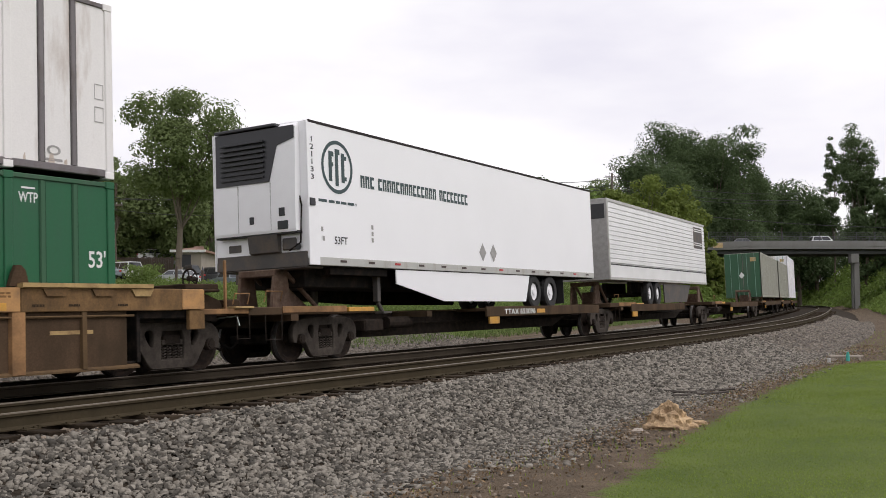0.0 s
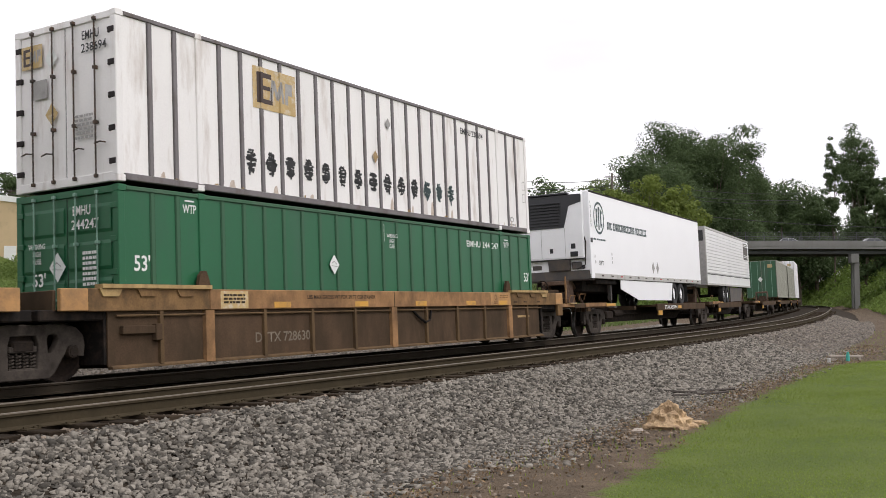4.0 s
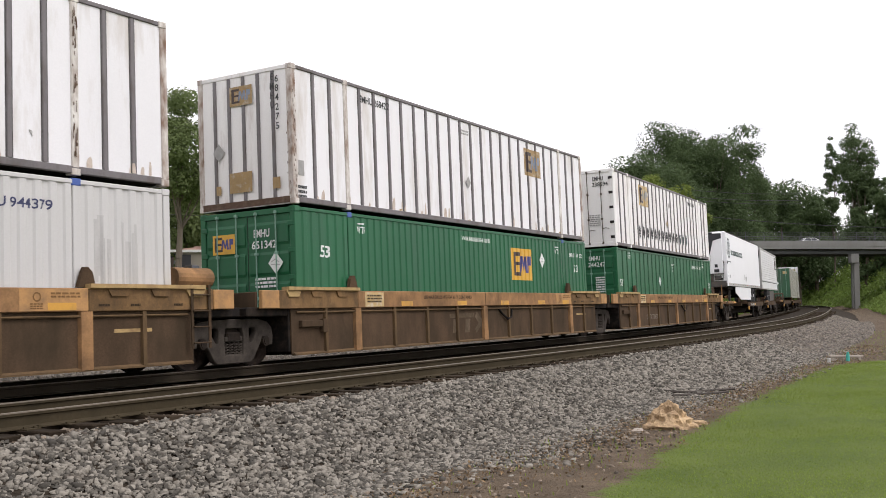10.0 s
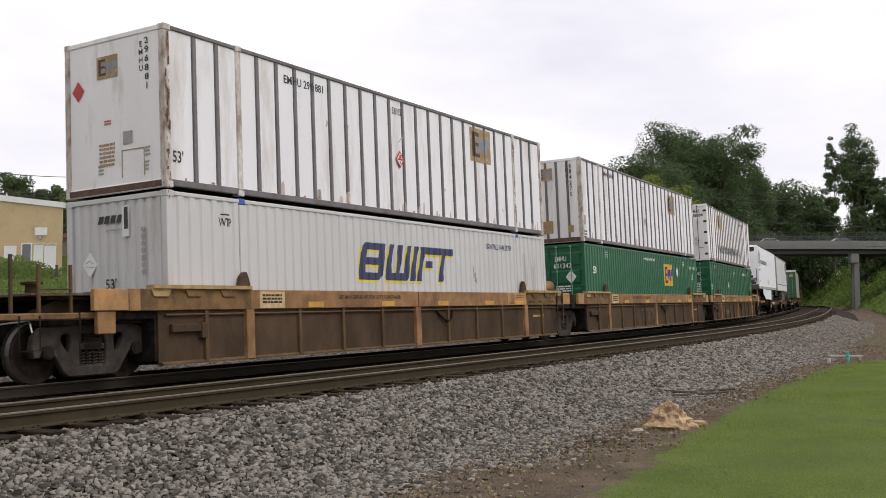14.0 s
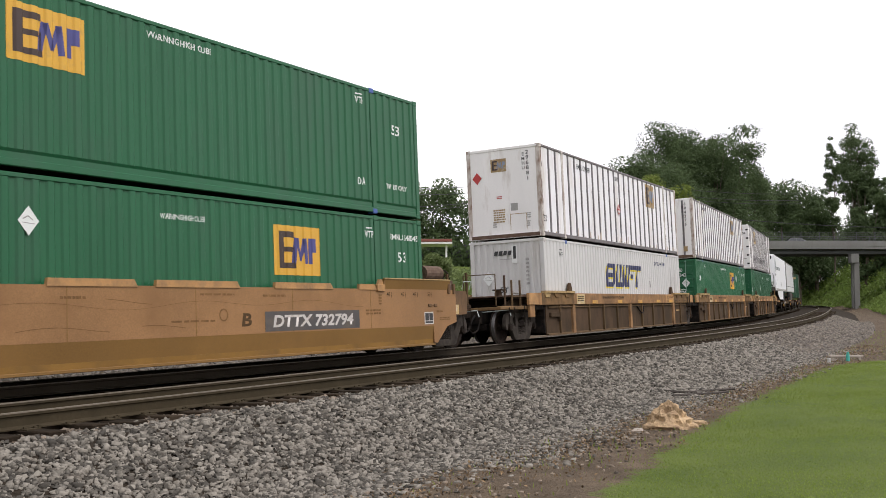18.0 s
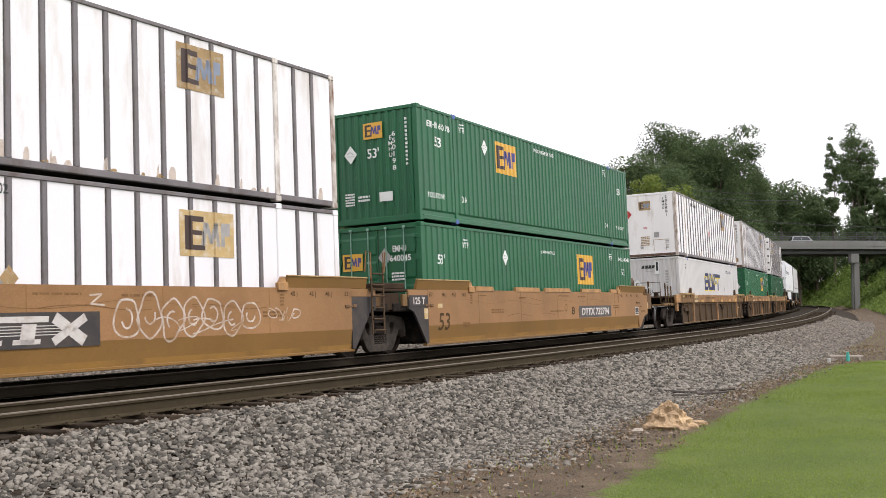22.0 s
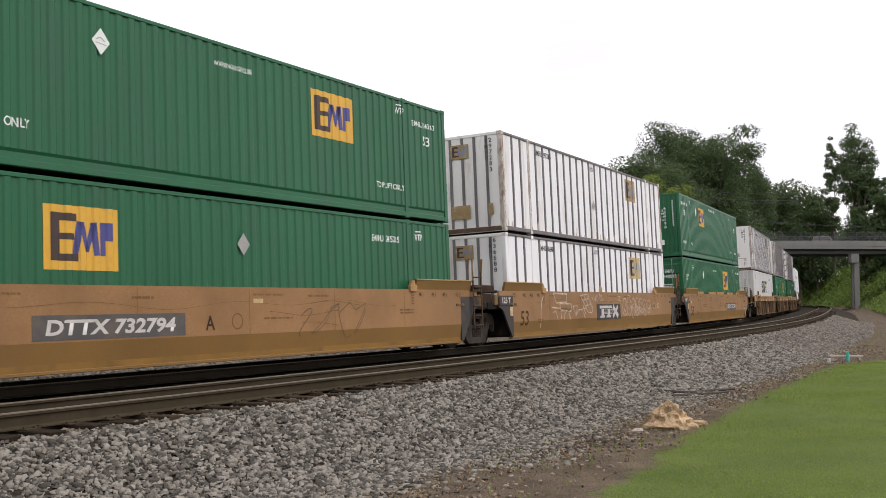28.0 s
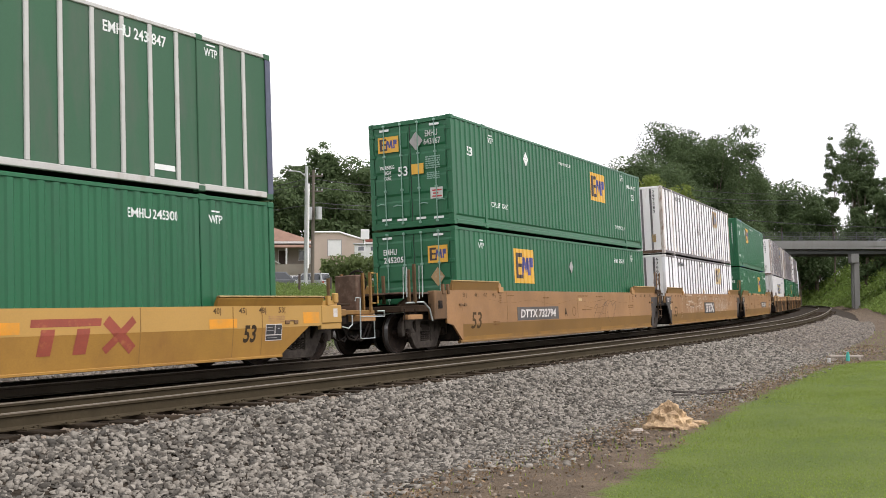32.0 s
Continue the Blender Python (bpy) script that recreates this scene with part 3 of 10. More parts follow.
def gold_square(parent, face, a, z, w, h, off, state="new"):
    """Gold square decal with a dark comb and a violet zigzag and loop."""
    base = {"new": "mark_gold", "faded": "mark_gold_faded", "peeled": "mark_ochre"}[state]
    sq = flat(parent, [rect(-w / 2, w / 2, -h / 2, h / 2)], face, a, z, base, off, "decal", "gold square decal" if state == "new" else "faded brown-gold square decal")
    comb = [rect(-w * .41, -w * .29, -h * .36, h * .38), rect(-w * .29, -w * .07, h * .26, h * .38), rect(-w * .29, -w * .10, -h * .03, h * .07), rect(-w * .29, -w * .05, -h * .36, -h * .25), rect(-w * .09, -w * .065, -h * .25, h * .07)]
    zig = stroke([(-w * .09, -h * .26), (-w * .03, h * .26)], w * .075) + stroke([(-w * .02, h * .25), (w * .07, -h * .20)], w * .065) + stroke([(w * .06, -h * .20), (w * .16, h * .25)], w * .065) + stroke([(w * .15, h * .26), (w * .19, -h * .26)], w * .075)
    loop = [rect(w * .25, w * .32, -h * .26, h * .27), rect(w * .32, w * .42, -h * .02, h * .27)]
    part_off = off + 0.003
    flat(sq, comb, face, a, z, "mark_umber", part_off, "emblem")
    if state == "new":
        flat(sq, zig + loop, face, a, z, "mark_blue", part_off, "emblem")
    else:
        flat(sq, zig + loop, face, a, z, "mark_grey" if state == "faded" else "mark_pale_blue", part_off, "emblem")
    return sq


def diamond(parent, face, a, z, r, material, off, label=""):
    d = flat(parent, [[(0, -r), (r * .82, 0), (0, r), (-r * .82, 0)]], face, a, z, material, off, "placard", label, False)
    if material == W and r > 0.2:
        flat(d, stroke([(-r * .45, r * .1), (-r * .05, r * .32), (r * .35, r * .05)], 0.018) + stroke([(-r * .5, -r * .12), (r * .5, -r * .2)], 0.012), face, a, z, "mark_grey", off + 0.003, "placard_line", "", False)
    return d


def small_print(parent, face, a, z, w, h, rows, material, off):
    """Rows of print too small to read: plain bars."""
    rnd = random.Random(int(a * 100) + int(z * 1000))
    out = []
    for i in range(rows):
        v = h / 2 - (i + 0.5) * h / rows
        u = -w / 2
        while u < w / 2 - 0.02:
            k = min(w / 2 - u, w * rnd.uniform(0.10, 0.28))
            out.append(rect(u, u + k * 0.82, v - h / rows * 0.3, v + h / rows * 0.3))
            u += k
    return tagged(flat(parent, out, face, a, z, material, off, "small_print"), kind="stuff")


# ---------------------------------------------------------------- containers
HALF, WIDE = 8.077, 1.295


def wave(x0, x1, pitch, depth, z0, z1):
    """Corrugated sheet along x, its crests at y = 0, its troughs behind."""
    b = Build()
    n = max(1, round((x1 - x0) / pitch))
    p = (x1 - x0) / n
    pts = []
    for i in range(n):
        x = x0 + i * p
        pts += [(x, depth), (x + 0.37 * p, depth), (x + 0.5 * p, 0.0), (x + 0.87 * p, 0.0)]
    pts.append((x1, depth))
    for x, y in pts:
        b.v += [(x, y, z0), (x, y, z1)]
    b.f = [(2 * i, 2 * i + 2, 2 * i + 3, 2 * i + 1) for i in range(len(pts) - 1)]
    return b


def mirrored(ob, parent):
    """The same part on the far side, turned about the upright axis."""
    o = new(ob.name.split(".")[0], ob.data)
    o.parent = parent
    o.matrix_basis = pose(0, 0, 0, 0, 0, 180)
    if "label" in ob:
        o["label"] = ob["label"]
    return o


def corner_fittings(box, z0, z1, paint, lift=None):
    for x in (-HALF + 0.09, -6.1, 6.1, HALF - 0.09):
        for y in (-WIDE + 0.075, WIDE - 0.075):
            for z in (z0 + 0.06, z1 - 0.055):
                part("corner_casting", Build().box(x - 0.09, x + 0.09, y - 0.08, y + 0.08, z - 0.06, z + 0.06, 0.012), lift if lift and abs(x) < 7 else paint, box)
    pm = Build().box(-0.075, 0.075, -0.07, 0.07, z0 + 0.11, z1 - 0.11, 0.012).mesh("corner_post")
    pm.materials.append(M[paint])
    for x in (-HALF + 0.075, HALF - 0.075):
        for y in (-WIDE + 0.072, WIDE - 0.072):
            o = new("corner_post", pm)
            o.parent, o.location = box, (x, y, 0)


def doors(box, z0, z1, paint, rod, hinge_mat=None, ridges=4):
    """Two door leaves in the rear end, each with two lock rods, hinges and handles."""
    x = -HALF
    for sgn in (-1, 1):
        y0, y1 = (0.012, 1.15) if sgn > 0 else (-1.15, -0.012)
        b = Build().box(x + 0.035, x + 0.075, y0, y1, z0 + 0.17, z1 - 0.13, 0.006)
        step = (z1 - z0 - 0.42) / max(1, ridges)
        for i in range(ridges):
            zc = z0 + 0.2 + (i + 0.5) * step
            b.prism([(x + 0.036, zc - step * 0.40), (x + 0.012, zc - step * 0.30), (x + 0.012, zc + step * 0.30), (x + 0.036, zc + step * 0.40)], "y", y0 + 0.05, y1 - 0.05)
        leaf = part("door", b, paint, box)
        for yy in (0.27, 0.80):
            y = sgn * yy
            part("lock_rod", Build().tube((x - 0.022, y, z0 + 0.10), (x - 0.022, y, z1 - 0.06), 0.015, n=8), rod, leaf)
            for zz in (z0 + 0.13, z1 - 0.10, z0 + 1.05, z1 - 0.95):
                part("rod_keeper", Build().box(x - 0.05, x + 0.03, y - 0.035, y + 0.035, zz - 0.03, zz + 0.03, 0.008), rod, leaf)
            zh = z0 + 0.62 + 0.06 * (yy > 0.5)
            part("door_handle", Build().chain([(x - 0.045, y, zh), (x - 0.055, y + sgn * 0.14, zh + 0.02), (x - 0.05, y + sgn * 0.27, zh - 0.01)], 0.014), rod, leaf)
        for i in range(5):
            zc = z0 + 0.35 + i * (z1 - z0 - 0.7) / 4
            part("hinge", Build().box(x - 0.012, x + 0.05, sgn * 1.10, sgn * 1.26, zc - 0.05, zc + 0.05, 0.008), hinge_mat or ("seam" if paint.startswith("white") else paint), leaf)
    part("door_seal", Build().box(x + 0.05, x + 0.07, -0.03, 0.03, z0 + 0.17, z1 - 0.13), "gasket", box)
    part("door_header", Build().box(x, x + 0.09, -1.22, 1.22, z1 - 0.13, z1 - 0.01, 0.01), paint, box)
    part("door_sill", Build().box(x, x + 0.09, -1.22, 1.22, z0 + 0.01, z0 + 0.17, 0.012), paint, box)


def plain_end(box, x, z0, z1, paint, kind, post="post_steel"):
    s = -1 if x < 0 else 1
    if paint == "white_paint":
        paint = "white_grimy"
    if kind == "wave":
        b = wave(-1.15, 1.15, 0.23, 0.04, z0 + 0.16, z1 - 0.1)
        me = b.mesh("end_wall")
        me.transform(Matrix.Translation((x + (0.015 if s < 0 else -0.015), 0, 0)) @ Matrix.Rotation(radians(-90 if s < 0 else 90), 4, "Z"))
        part("end_wall", me, paint, box)
    else:
        part("end_wall", Build().box(x - s * 0.05, x - s * 0.02, -1.17, 1.17, z0 + 0.16, z1 - 0.1), paint, box)
        if kind == "posts":
            for y in (-0.80, -0.40, 0.0, 0.40, 0.80):
                part("end_post", Build().box(x - s * 0.02, x + s * 0.008, y - 0.045, y + 0.045, z0 + 0.16, z1 - 0.1, 0.008), post, box, "dark bare steel post")
    part("end_header", Build().box(x - s * 0.09, x, -1.22, 1.22, z1 - 0.1, z1 - 0.005, 0.012), paint, box)
    part("end_sill", Build().box(x - s * 0.09, x, -1.22, 1.22, z0 + 0.005, z0 + 0.16, 0.012), paint if kind != "rusty" else "rust_metal", box)


def container(u, level, style, rear, label, paint, post="post_steel", door_rod="green_rod", casting=None, tall_rail=False):
    """A 53-foot container. level: 0 in the well, 1 on top. style: wave or posts."""
    z0, z1 = ((0.30, 3.235), (3.285, 6.235))[level]
    box = thing("container", label, "container", "stacked containers on the train")
    corner_fittings(box, z0, z1, casting or paint, "blue_fit" if (u, level) in ((2, 0), (3, 0), (4, 1)) else None)
    rail0, rail1 = z0 + (0.30 if tall_rail else 0.15), z1 - 0.09
    if style == "wave":
        b = Build()
        prof = []
        for xa, xb in ((-HALF + 0.15, -6.17), (-6.03, 6.03), (6.17, HALF - 0.15)):
            w = wave(xa, xb, 0.275, 0.028, rail0, rail1)
            prof += [(xa - 0.001, 0.0)] + [(v[0], v[1] + 0.006) for v in w.v[::2]] + [(xb + 0.001, 0.0)]
            b.add([(x, y - WIDE + 0.004, z) for x, y, z in w.v], w.f)
        side = part("side_wall", b, paint, box)
        DRAPED[box.name] = np.array(prof).T
    else:
        side = part("side_wall", Build().box(-HALF + 0.15, HALF - 0.15, -WIDE + 0.028, -WIDE + 0.06, rail0, rail1), paint, box)
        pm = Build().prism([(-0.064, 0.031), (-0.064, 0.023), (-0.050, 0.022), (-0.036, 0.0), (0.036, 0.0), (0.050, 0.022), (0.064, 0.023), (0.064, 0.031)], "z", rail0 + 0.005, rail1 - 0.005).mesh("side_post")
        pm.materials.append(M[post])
        # dark flange strips: the joint, with the post's edge shade put into colour
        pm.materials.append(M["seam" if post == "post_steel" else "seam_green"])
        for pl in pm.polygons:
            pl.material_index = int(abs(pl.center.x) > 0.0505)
        xs = [float(np.interp(i, [0, 9, 18], [-5.53, -0.08, 5.54])) for i in range(19)] + [s * (6.1 + 0.6 * i) for s in (-1, 1) for i in (1, 2)]
        prof = [(-HALF, 0.0), (-HALF + 0.15, 0.0), (-HALF + 0.151, 0.028), (HALF - 0.151, 0.028), (HALF - 0.15, 0.0), (HALF, 0.0)]
        for x in xs:
            prof += [(x - 0.050, 0.028), (x - 0.036, 0.0), (x + 0.036, 0.0), (x + 0.050, 0.028)]
        for x in (-6.1, 6.1):
            prof += [(x - 0.071, 0.028), (x - 0.07, 0.0), (x + 0.07, 0.0), (x + 0.071, 0.028)]
        DRAPED[box.name] = np.array(sorted(prof)).T
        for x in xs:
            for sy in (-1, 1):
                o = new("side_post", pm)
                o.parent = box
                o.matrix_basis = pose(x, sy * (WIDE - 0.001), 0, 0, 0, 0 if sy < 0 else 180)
    mirrored(side, box)
    for x in (-6.1, 6.1):
        for sy in (-1, 1):
            part("lifting_post", Build().box(x - 0.07, x + 0.07, sy * (WIDE - 0.05), sy * (WIDE + 0.001), z0 + 0.12, z1 - 0.11, 0.012), casting or paint, box)
    rails = Build().box(-HALF + 0.18, HALF - 0.18, -WIDE, -WIDE + 0.08, z1 - 0.09, z1 - 0.012, 0.012)
    edge = post if style == "posts" else paint
    top = part("top_rail", rails, edge, box)
    mirrored(top, box)
    low = Build().box(-HALF + 0.18, HALF - 0.18, -WIDE, -WIDE + 0.08, z0 + 0.03, z0 + 0.15, 0.012)
    if tall_rail:
        low.prism([(-WIDE + 0.06, rail0), (-WIDE + 0.004, rail0), (-WIDE + 0.03, rail0 - 0.05), (-WIDE + 0.03, z0 + 0.15), (-WIDE + 0.06, z0 + 0.15)], "x", -HALF + 0.16, HALF - 0.16)
    lr = part("bottom_rail", low, "white_grimy" if (u, level) == (5, 0) else edge, box)
    mirrored(lr, box)
    part("roof", Build().box(-HALF + 0.1, HALF - 0.1, -WIDE + 0.06, WIDE - 0.06, z1 - 0.06, z1 - 0.03), paint, box)
    part("floor", Build().box(-HALF + 0.1, HALF - 0.1, -WIDE + 0.06, WIDE - 0.06, z0 + 0.04, z0 + 0.14), "black_iron", box)
    if rear == "doors":
        doors(box, z0, z1, paint, door_rod, None if door_rod != "rod_dark" else "seam", 4 if door_rod != "rod_dark" else 0)
    else:
        plain_end(box, -HALF, z0, z1, paint, rear, post)
    plain_end(box, HALF, z0, z1, paint, "posts" if style == "posts" else "wave", post)
    RIDE.append((box, CARS[u], None))
    return box


CARS = [20.81, 1.21, -18.29, -37.87, -61.51, -81.10, -100.58, -124.08]
SIDE, REAR = WIDE + 0.006, HALF + 0.004


def wp(box, a, z, m=W):
    """Small framed mark with a bar over it."""
    lettering(box, "WTP", "side", a, z, 0.16, m, SIDE, 0.34)
    flat(box, [rect(-0.12, 0.12, 0.13, 0.16)], "side", a, z, m, SIDE, "stencil_bar")


def foot_grime(box, z, seed, n=26):
    """Rust runs and scuffs along the foot of a white container's near side."""
    rs = random.Random(seed)
    for k in range(n):
        a, h, w = rs.uniform(-7.8, 7.8), rs.uniform(0.05, 0.34), rs.uniform(0.02, 0.09)
        m = rs.choice(("stain", "stain", "mark_ochre"))
        h = h if m == "stain" else h * 0.2
        flat(box, [[(-w, 0), (w, 0), (w * rs.uniform(0.6, 1.0), h * 0.7), (w * 0.5, h), (-w * 0.4, h * rs.uniform(0.7, 1.0)), (-w * rs.uniform(0.6, 1.0), h * 0.5)]], "side", a, z, m, SIDE - 0.001 * (k % 4), "rust_run")


# first brown car: white over dark green, doors to the rear
c = container(1, 1, "posts", "doors", "grimy white ribbed container with peeling decals and sprayed black marks", "white_grimy", door_rod="rod_dark")
foot_grime(c, 3.44, 7, 18)
gold_square(c, "side", -3.9, 5.54, 1.35, 0.85, SIDE + 0.002, "faded")
diamond(c, "side", 0.29, 5.50, 0.14, "mark_grey", SIDE)
diamond(c, "side", -0.3, 4.64, 0.15, "mark_ochre", SIDE)
for zz in (4.72, 4.34):
    flat(c, [rect(-0.09, 0.09, -0.13, -0.115), rect(-0.09, 0.09, 0.115, 0.13), rect(-0.09, -0.078, -0.115, 0.115), rect(0.078, 0.09, -0.115, 0.115)], "side", 7.80, zz, "mark_grey", SIDE, "decal")
flat(c, ring(0.05, 0.08, 18, 1.6) + [rect(-0.16, 0.16, -0.17, -0.13)], "side", 6.92, 3.64, "mark_grey", SIDE, "decal")
lettering(c, "EMHU 238694", "side", 4.6, 5.88, 0.17, K, SIDE, 1.3)
rnd = random.Random(5)
for i in range(14):
    a0 = -5.22 + (i + 0.9) * 0.612
    zz = 4.02 + 0.004 * i
    blot = []
    for j in range(11):
        v = 0.19 - 0.38 * j / 10 + rnd.uniform(-0.02, 0.02)
        half = (0.05 + 0.11 * math.sin(math.pi * (j + 0.8) / 11.6)) * rnd.uniform(0.75, 1.2)
        blot += stroke([(-half, v + rnd.uniform(-0.03, 0.03)), (-half * 0.3, v + rnd.uniform(-0.03, 0.03)), (half * 0.4, v + rnd.uniform(-0.03, 0.03)), (half, v + rnd.uniform(-0.04, 0.04))], rnd.uniform(0.04, 0.065))
    blot += stroke([(rnd.uniform(-0.08, 0.08), 0.2), (rnd.uniform(-0.08, 0.08), -0.16 - 0.16 * rnd.random())], 0.06)
    tagged(flat(c, blot, "side", a0, zz, K if i < 11 else "mark_teal", SIDE + 0.0005 * (i % 2), "sprayed_mark"), kind="stuff")
gold_square(c, "rear", -0.82, 5.72, 0.55, 0.42, REAR + 0.003, "faded")
diamond(c, "rear", -0.30, 5.62, 0.20, "mark_white", REAR + 0.012)
diamond(c, "rear", -0.30, 4.62, 0.20, "mark_gold_faded", REAR + 0.012)
lettering(c, "EMHU", "rear", 0.70, 5.88, 0.16, K, REAR + 0.01, 0.42)
lettering(c, "238694", "rear", 0.78, 5.66, 0.16, K, REAR + 0.01, 0.62)
small_print(c, "rear", 0.52, 4.30, 0.45, 0.45, 6, "mark_grey", REAR + 0.01)
flat(c, [rect(-0.2, 0.2, -0.17, 0.17)], "rear", -0.62, 5.1, "mark_grey", REAR + 0.006, "stain_patch")

c = container(1, 0, "posts", "doors", "dark green ribbed container seated in the brown well car", "green_paint", post="green_panel", door_rod="green_rod")
lettering(c, "53'", "side", -7.55, 1.92, 0.28, W, SIDE, 0.36)
wp(c, -6.4, 2.93)
diamond(c, "side", -2.06, 2.05, 0.22, W, SIDE)
lettering(c, "EMHU 244 247", "side", 5.0, 2.80, 0.17, W, SIDE, 1.9)
lettering(c, "WARNING\nHIGH\nCUBE", "side", 0.32, 2.68, 0.34, W, SIDE, 0.42)
flat(c, [rect(-0.02, 0.02, -0.21, 0.21)], "side", -0.02, 2.86, W, SIDE, "stencil_bar")
wp(c, 6.45, 2.86)
lettering(c, "53'", "side", 7.72, 1.95, 0.28, W, SIDE, 0.34)
lettering(c, "EMHU", "rear", 0.42, 2.86, 0.17, W, REAR + 0.01, 0.44)
lettering(c, "244247", "rear", 0.50, 2.62, 0.17, W, REAR + 0.01, 0.68)
lettering(c, "53'", "rear", -0.68, 1.72, 0.24, W, REAR + 0.01, 0.34)
lettering(c, "WARNING\nHIGH\nCUBE", "rear", -0.74, 2.18, 0.36, W, REAR + 0.01, 0.44)
diamond(c, "rear", -0.20, 1.92, 0.26, W, REAR + 0.012)
small_print(c, "rear", 0.62, 1.86, 0.38, 0.62, 7, W, REAR + 0.01)

# second brown car: white over green
c = container(2, 1, "posts", "posts", "white container with dark steel posts and rusty corners", "white_paint", casting="corner_rust")
foot_grime(c, 3.44, 2)
gold_square(c, "side", 4.02, 5.52, 1.2, 0.84, SIDE + 0.002, "peeled")
lettering(c, "EMHU 268427", "side", -4.9, 5.92, 0.17, K, SIDE, 1.25)
diamond(c, "side", -0.35, 4.49, 0.17, "mark_grey", SIDE)
small_print(c, "side", -0.4, 5.86, 0.42, 0.16, 2, "mark_grey", SIDE)
lettering(c, "E\nM\nH\nU", "rear", 0.80, 5.70, 0.75, K, REAR + 0.012, 0.10)
lettering(c, "6\n8\n4\n2\n7\n5", "rear", 0.93, 5.45, 1.15, K, REAR + 0.012, 0.10)
gold_square(c, "rear", -0.05, 5.72, 0.62, 0.42, REAR + 0.010, "peeled")
diamond(c, "rear", -0.70, 4.55, 0.20, "mark_grey", REAR + 0.010)
for u, v, w, h in ((-0.1, 3.85, 0.62, 0.44), (-0.72, 3.72, 0.14, 0.2), (0.86, 3.75, 0.2, 0.24)):
    flat(c, [rect(-w / 2, w / 2, -h / 2, h / 2)], "rear", u, v, "mark_ochre", REAR + 0.010, "stain_patch", "brown scraped patch")
flat(c, [rect(-0.1, 0.1, -0.16, 0.16)], "side", -7.78, 4.05, "mark_grey", SIDE, "decal")
small_print(c, "side", -7.75, 3.55, 0.3, 0.3, 3, K, SIDE)
rnd = random.Random(11)
scr = [[(c0 + rnd.uniform(0.006, 0.016) * math.cos(t), v + rnd.uniform(0.02, 0.06) * math.sin(t)) for t in (0, 1.2, 2.4, 3.6, 4.9)] for v in np.linspace(-1.3, 0.9, 22) for c0 in (rnd.uniform(-0.05, 0.05),)]
flat(c, scr, "side", -HALF + 0.08, 4.75, "rust_metal", SIDE, "rust_scrapes")
flat(c, scr[::2], "rear", 1.2, 4.6, "rust_metal", REAR + 0.003, "rust_scrapes")
part("rust_sill", Build().box(-HALF - 0.004, -HALF + 0.02, -1.2, 1.2, 3.30, 3.45, 0.01), "rust_metal", c, "rust-brown end sill")

c = container(2, 0, "wave", "doors", "green corrugated container with gold square, seated in the brown well car", "green_paint")
lettering(c, "53", "side", -7.05, 2.32, 0.26, W, SIDE, 0.34)
wp(c, -5.65, 2.86)
lettering(c, "WARNING HIGH CUBE", "side", 0.02, 2.93, 0.12, W, SIDE, 1.65)
gold_square(c, "side", 2.92, 2.33, 1.45, 0.95, SIDE + 0.002)
diamond(c, "side", 4.37, 2.50, 0.24, W, SIDE)
wp(c, 5.59, 2.82)
lettering(c, "EMHU 651342", "side", 7.2, 2.76, 0.14, W, SIDE, 1.15)
lettering(c, "53", "side", 7.15, 2.31, 0.24, W, SIDE, 0.34)
gold_square(c, "rear", -0.62, 2.55, 0.62, 0.42, REAR + 0.012)
lettering(c, "EMHU", "rear", 0.42, 2.72, 0.17, W, REAR + 0.012, 0.42)
lettering(c, "651342", "rear", 0.48, 2.48, 0.17, W, REAR + 0.012, 0.66)
diamond(c, "rear", 0.78, 2.08, 0.24, W, REAR + 0.014)
small_print(c, "rear", 0.5, 1.68, 0.55, 0.24, 3, W, REAR + 0.012)

# third brown car: white over off-white corrugated
c = container(3, 1, "posts", "flat", "white container with dark steel posts and red placard", "white_paint", casting="corner_rust")
foot_grime(c, 3.44, 3)
lettering(c, "EMHU 296 881", "side", -4.0, 5.87, 0.18, K, SIDE, 1.35)
lettering(c, "53/102", "side", -0.34, 5.88, 0.17, K, SIDE, 0.42)
diamond(c, "side", -0.30, 4.70, 0.22, "mark_red", SIDE)
diamond(c, "side", -0.30, 4.70, 0.165, "mark_white", SIDE + 0.002, "white placard field")
flat(c, [rect(-0.11, 0.11, -0.025, 0.025), rect(-0.035, 0.035, 0.03, 0.11), rect(-0.02, 0.02, -0.11, -0.04)], "side", -0.30, 4.70, "mark_red", SIDE + 0.004, "placard_symbol", "", False)
for a, z, n in ((-3.15, 5.15, 5), (-2.5, 5.2, 3), (-0.2, 5.2, 4), (1.9, 4.1, 3), (5.2, 3.9, 4)):
    rs = random.Random(int(a * 10))
    flat(c, stroke([(rs.uniform(-0.12, 0.12), rs.uniform(-0.1, 0.12)) for k in range(n)], 0.018), "side", a, z, "mark_grey", SIDE, "scuff")
gold_square(c, "side", 4.03, 5.6, 1.22, 0.95, SIDE + 0.002, "peeled")
lettering(c, "53'", "side", -7.75, 3.86, 0.22, K, SIDE, 0.26)
gold_square(c, "rear", -0.15, 5.66, 0.55, 0.42, REAR - 0.014, "peeled")
lettering(c, "E\nM\nH\nU", "rear", 0.72, 5.72, 0.55, K, REAR - 0.014, 0.10)
lettering(c, "2\n9\n6\n8\n8\n1", "rear", 0.86, 5.58, 0.95, K, REAR - 0.014, 0.10)
diamond(c, "rear", -0.93, 5.30, 0.20, "mark_red", REAR - 0.014)
small_print(c, "rear", -0.15, 4.62, 0.2, 0.1, 2, "mark_red", REAR - 0.014)
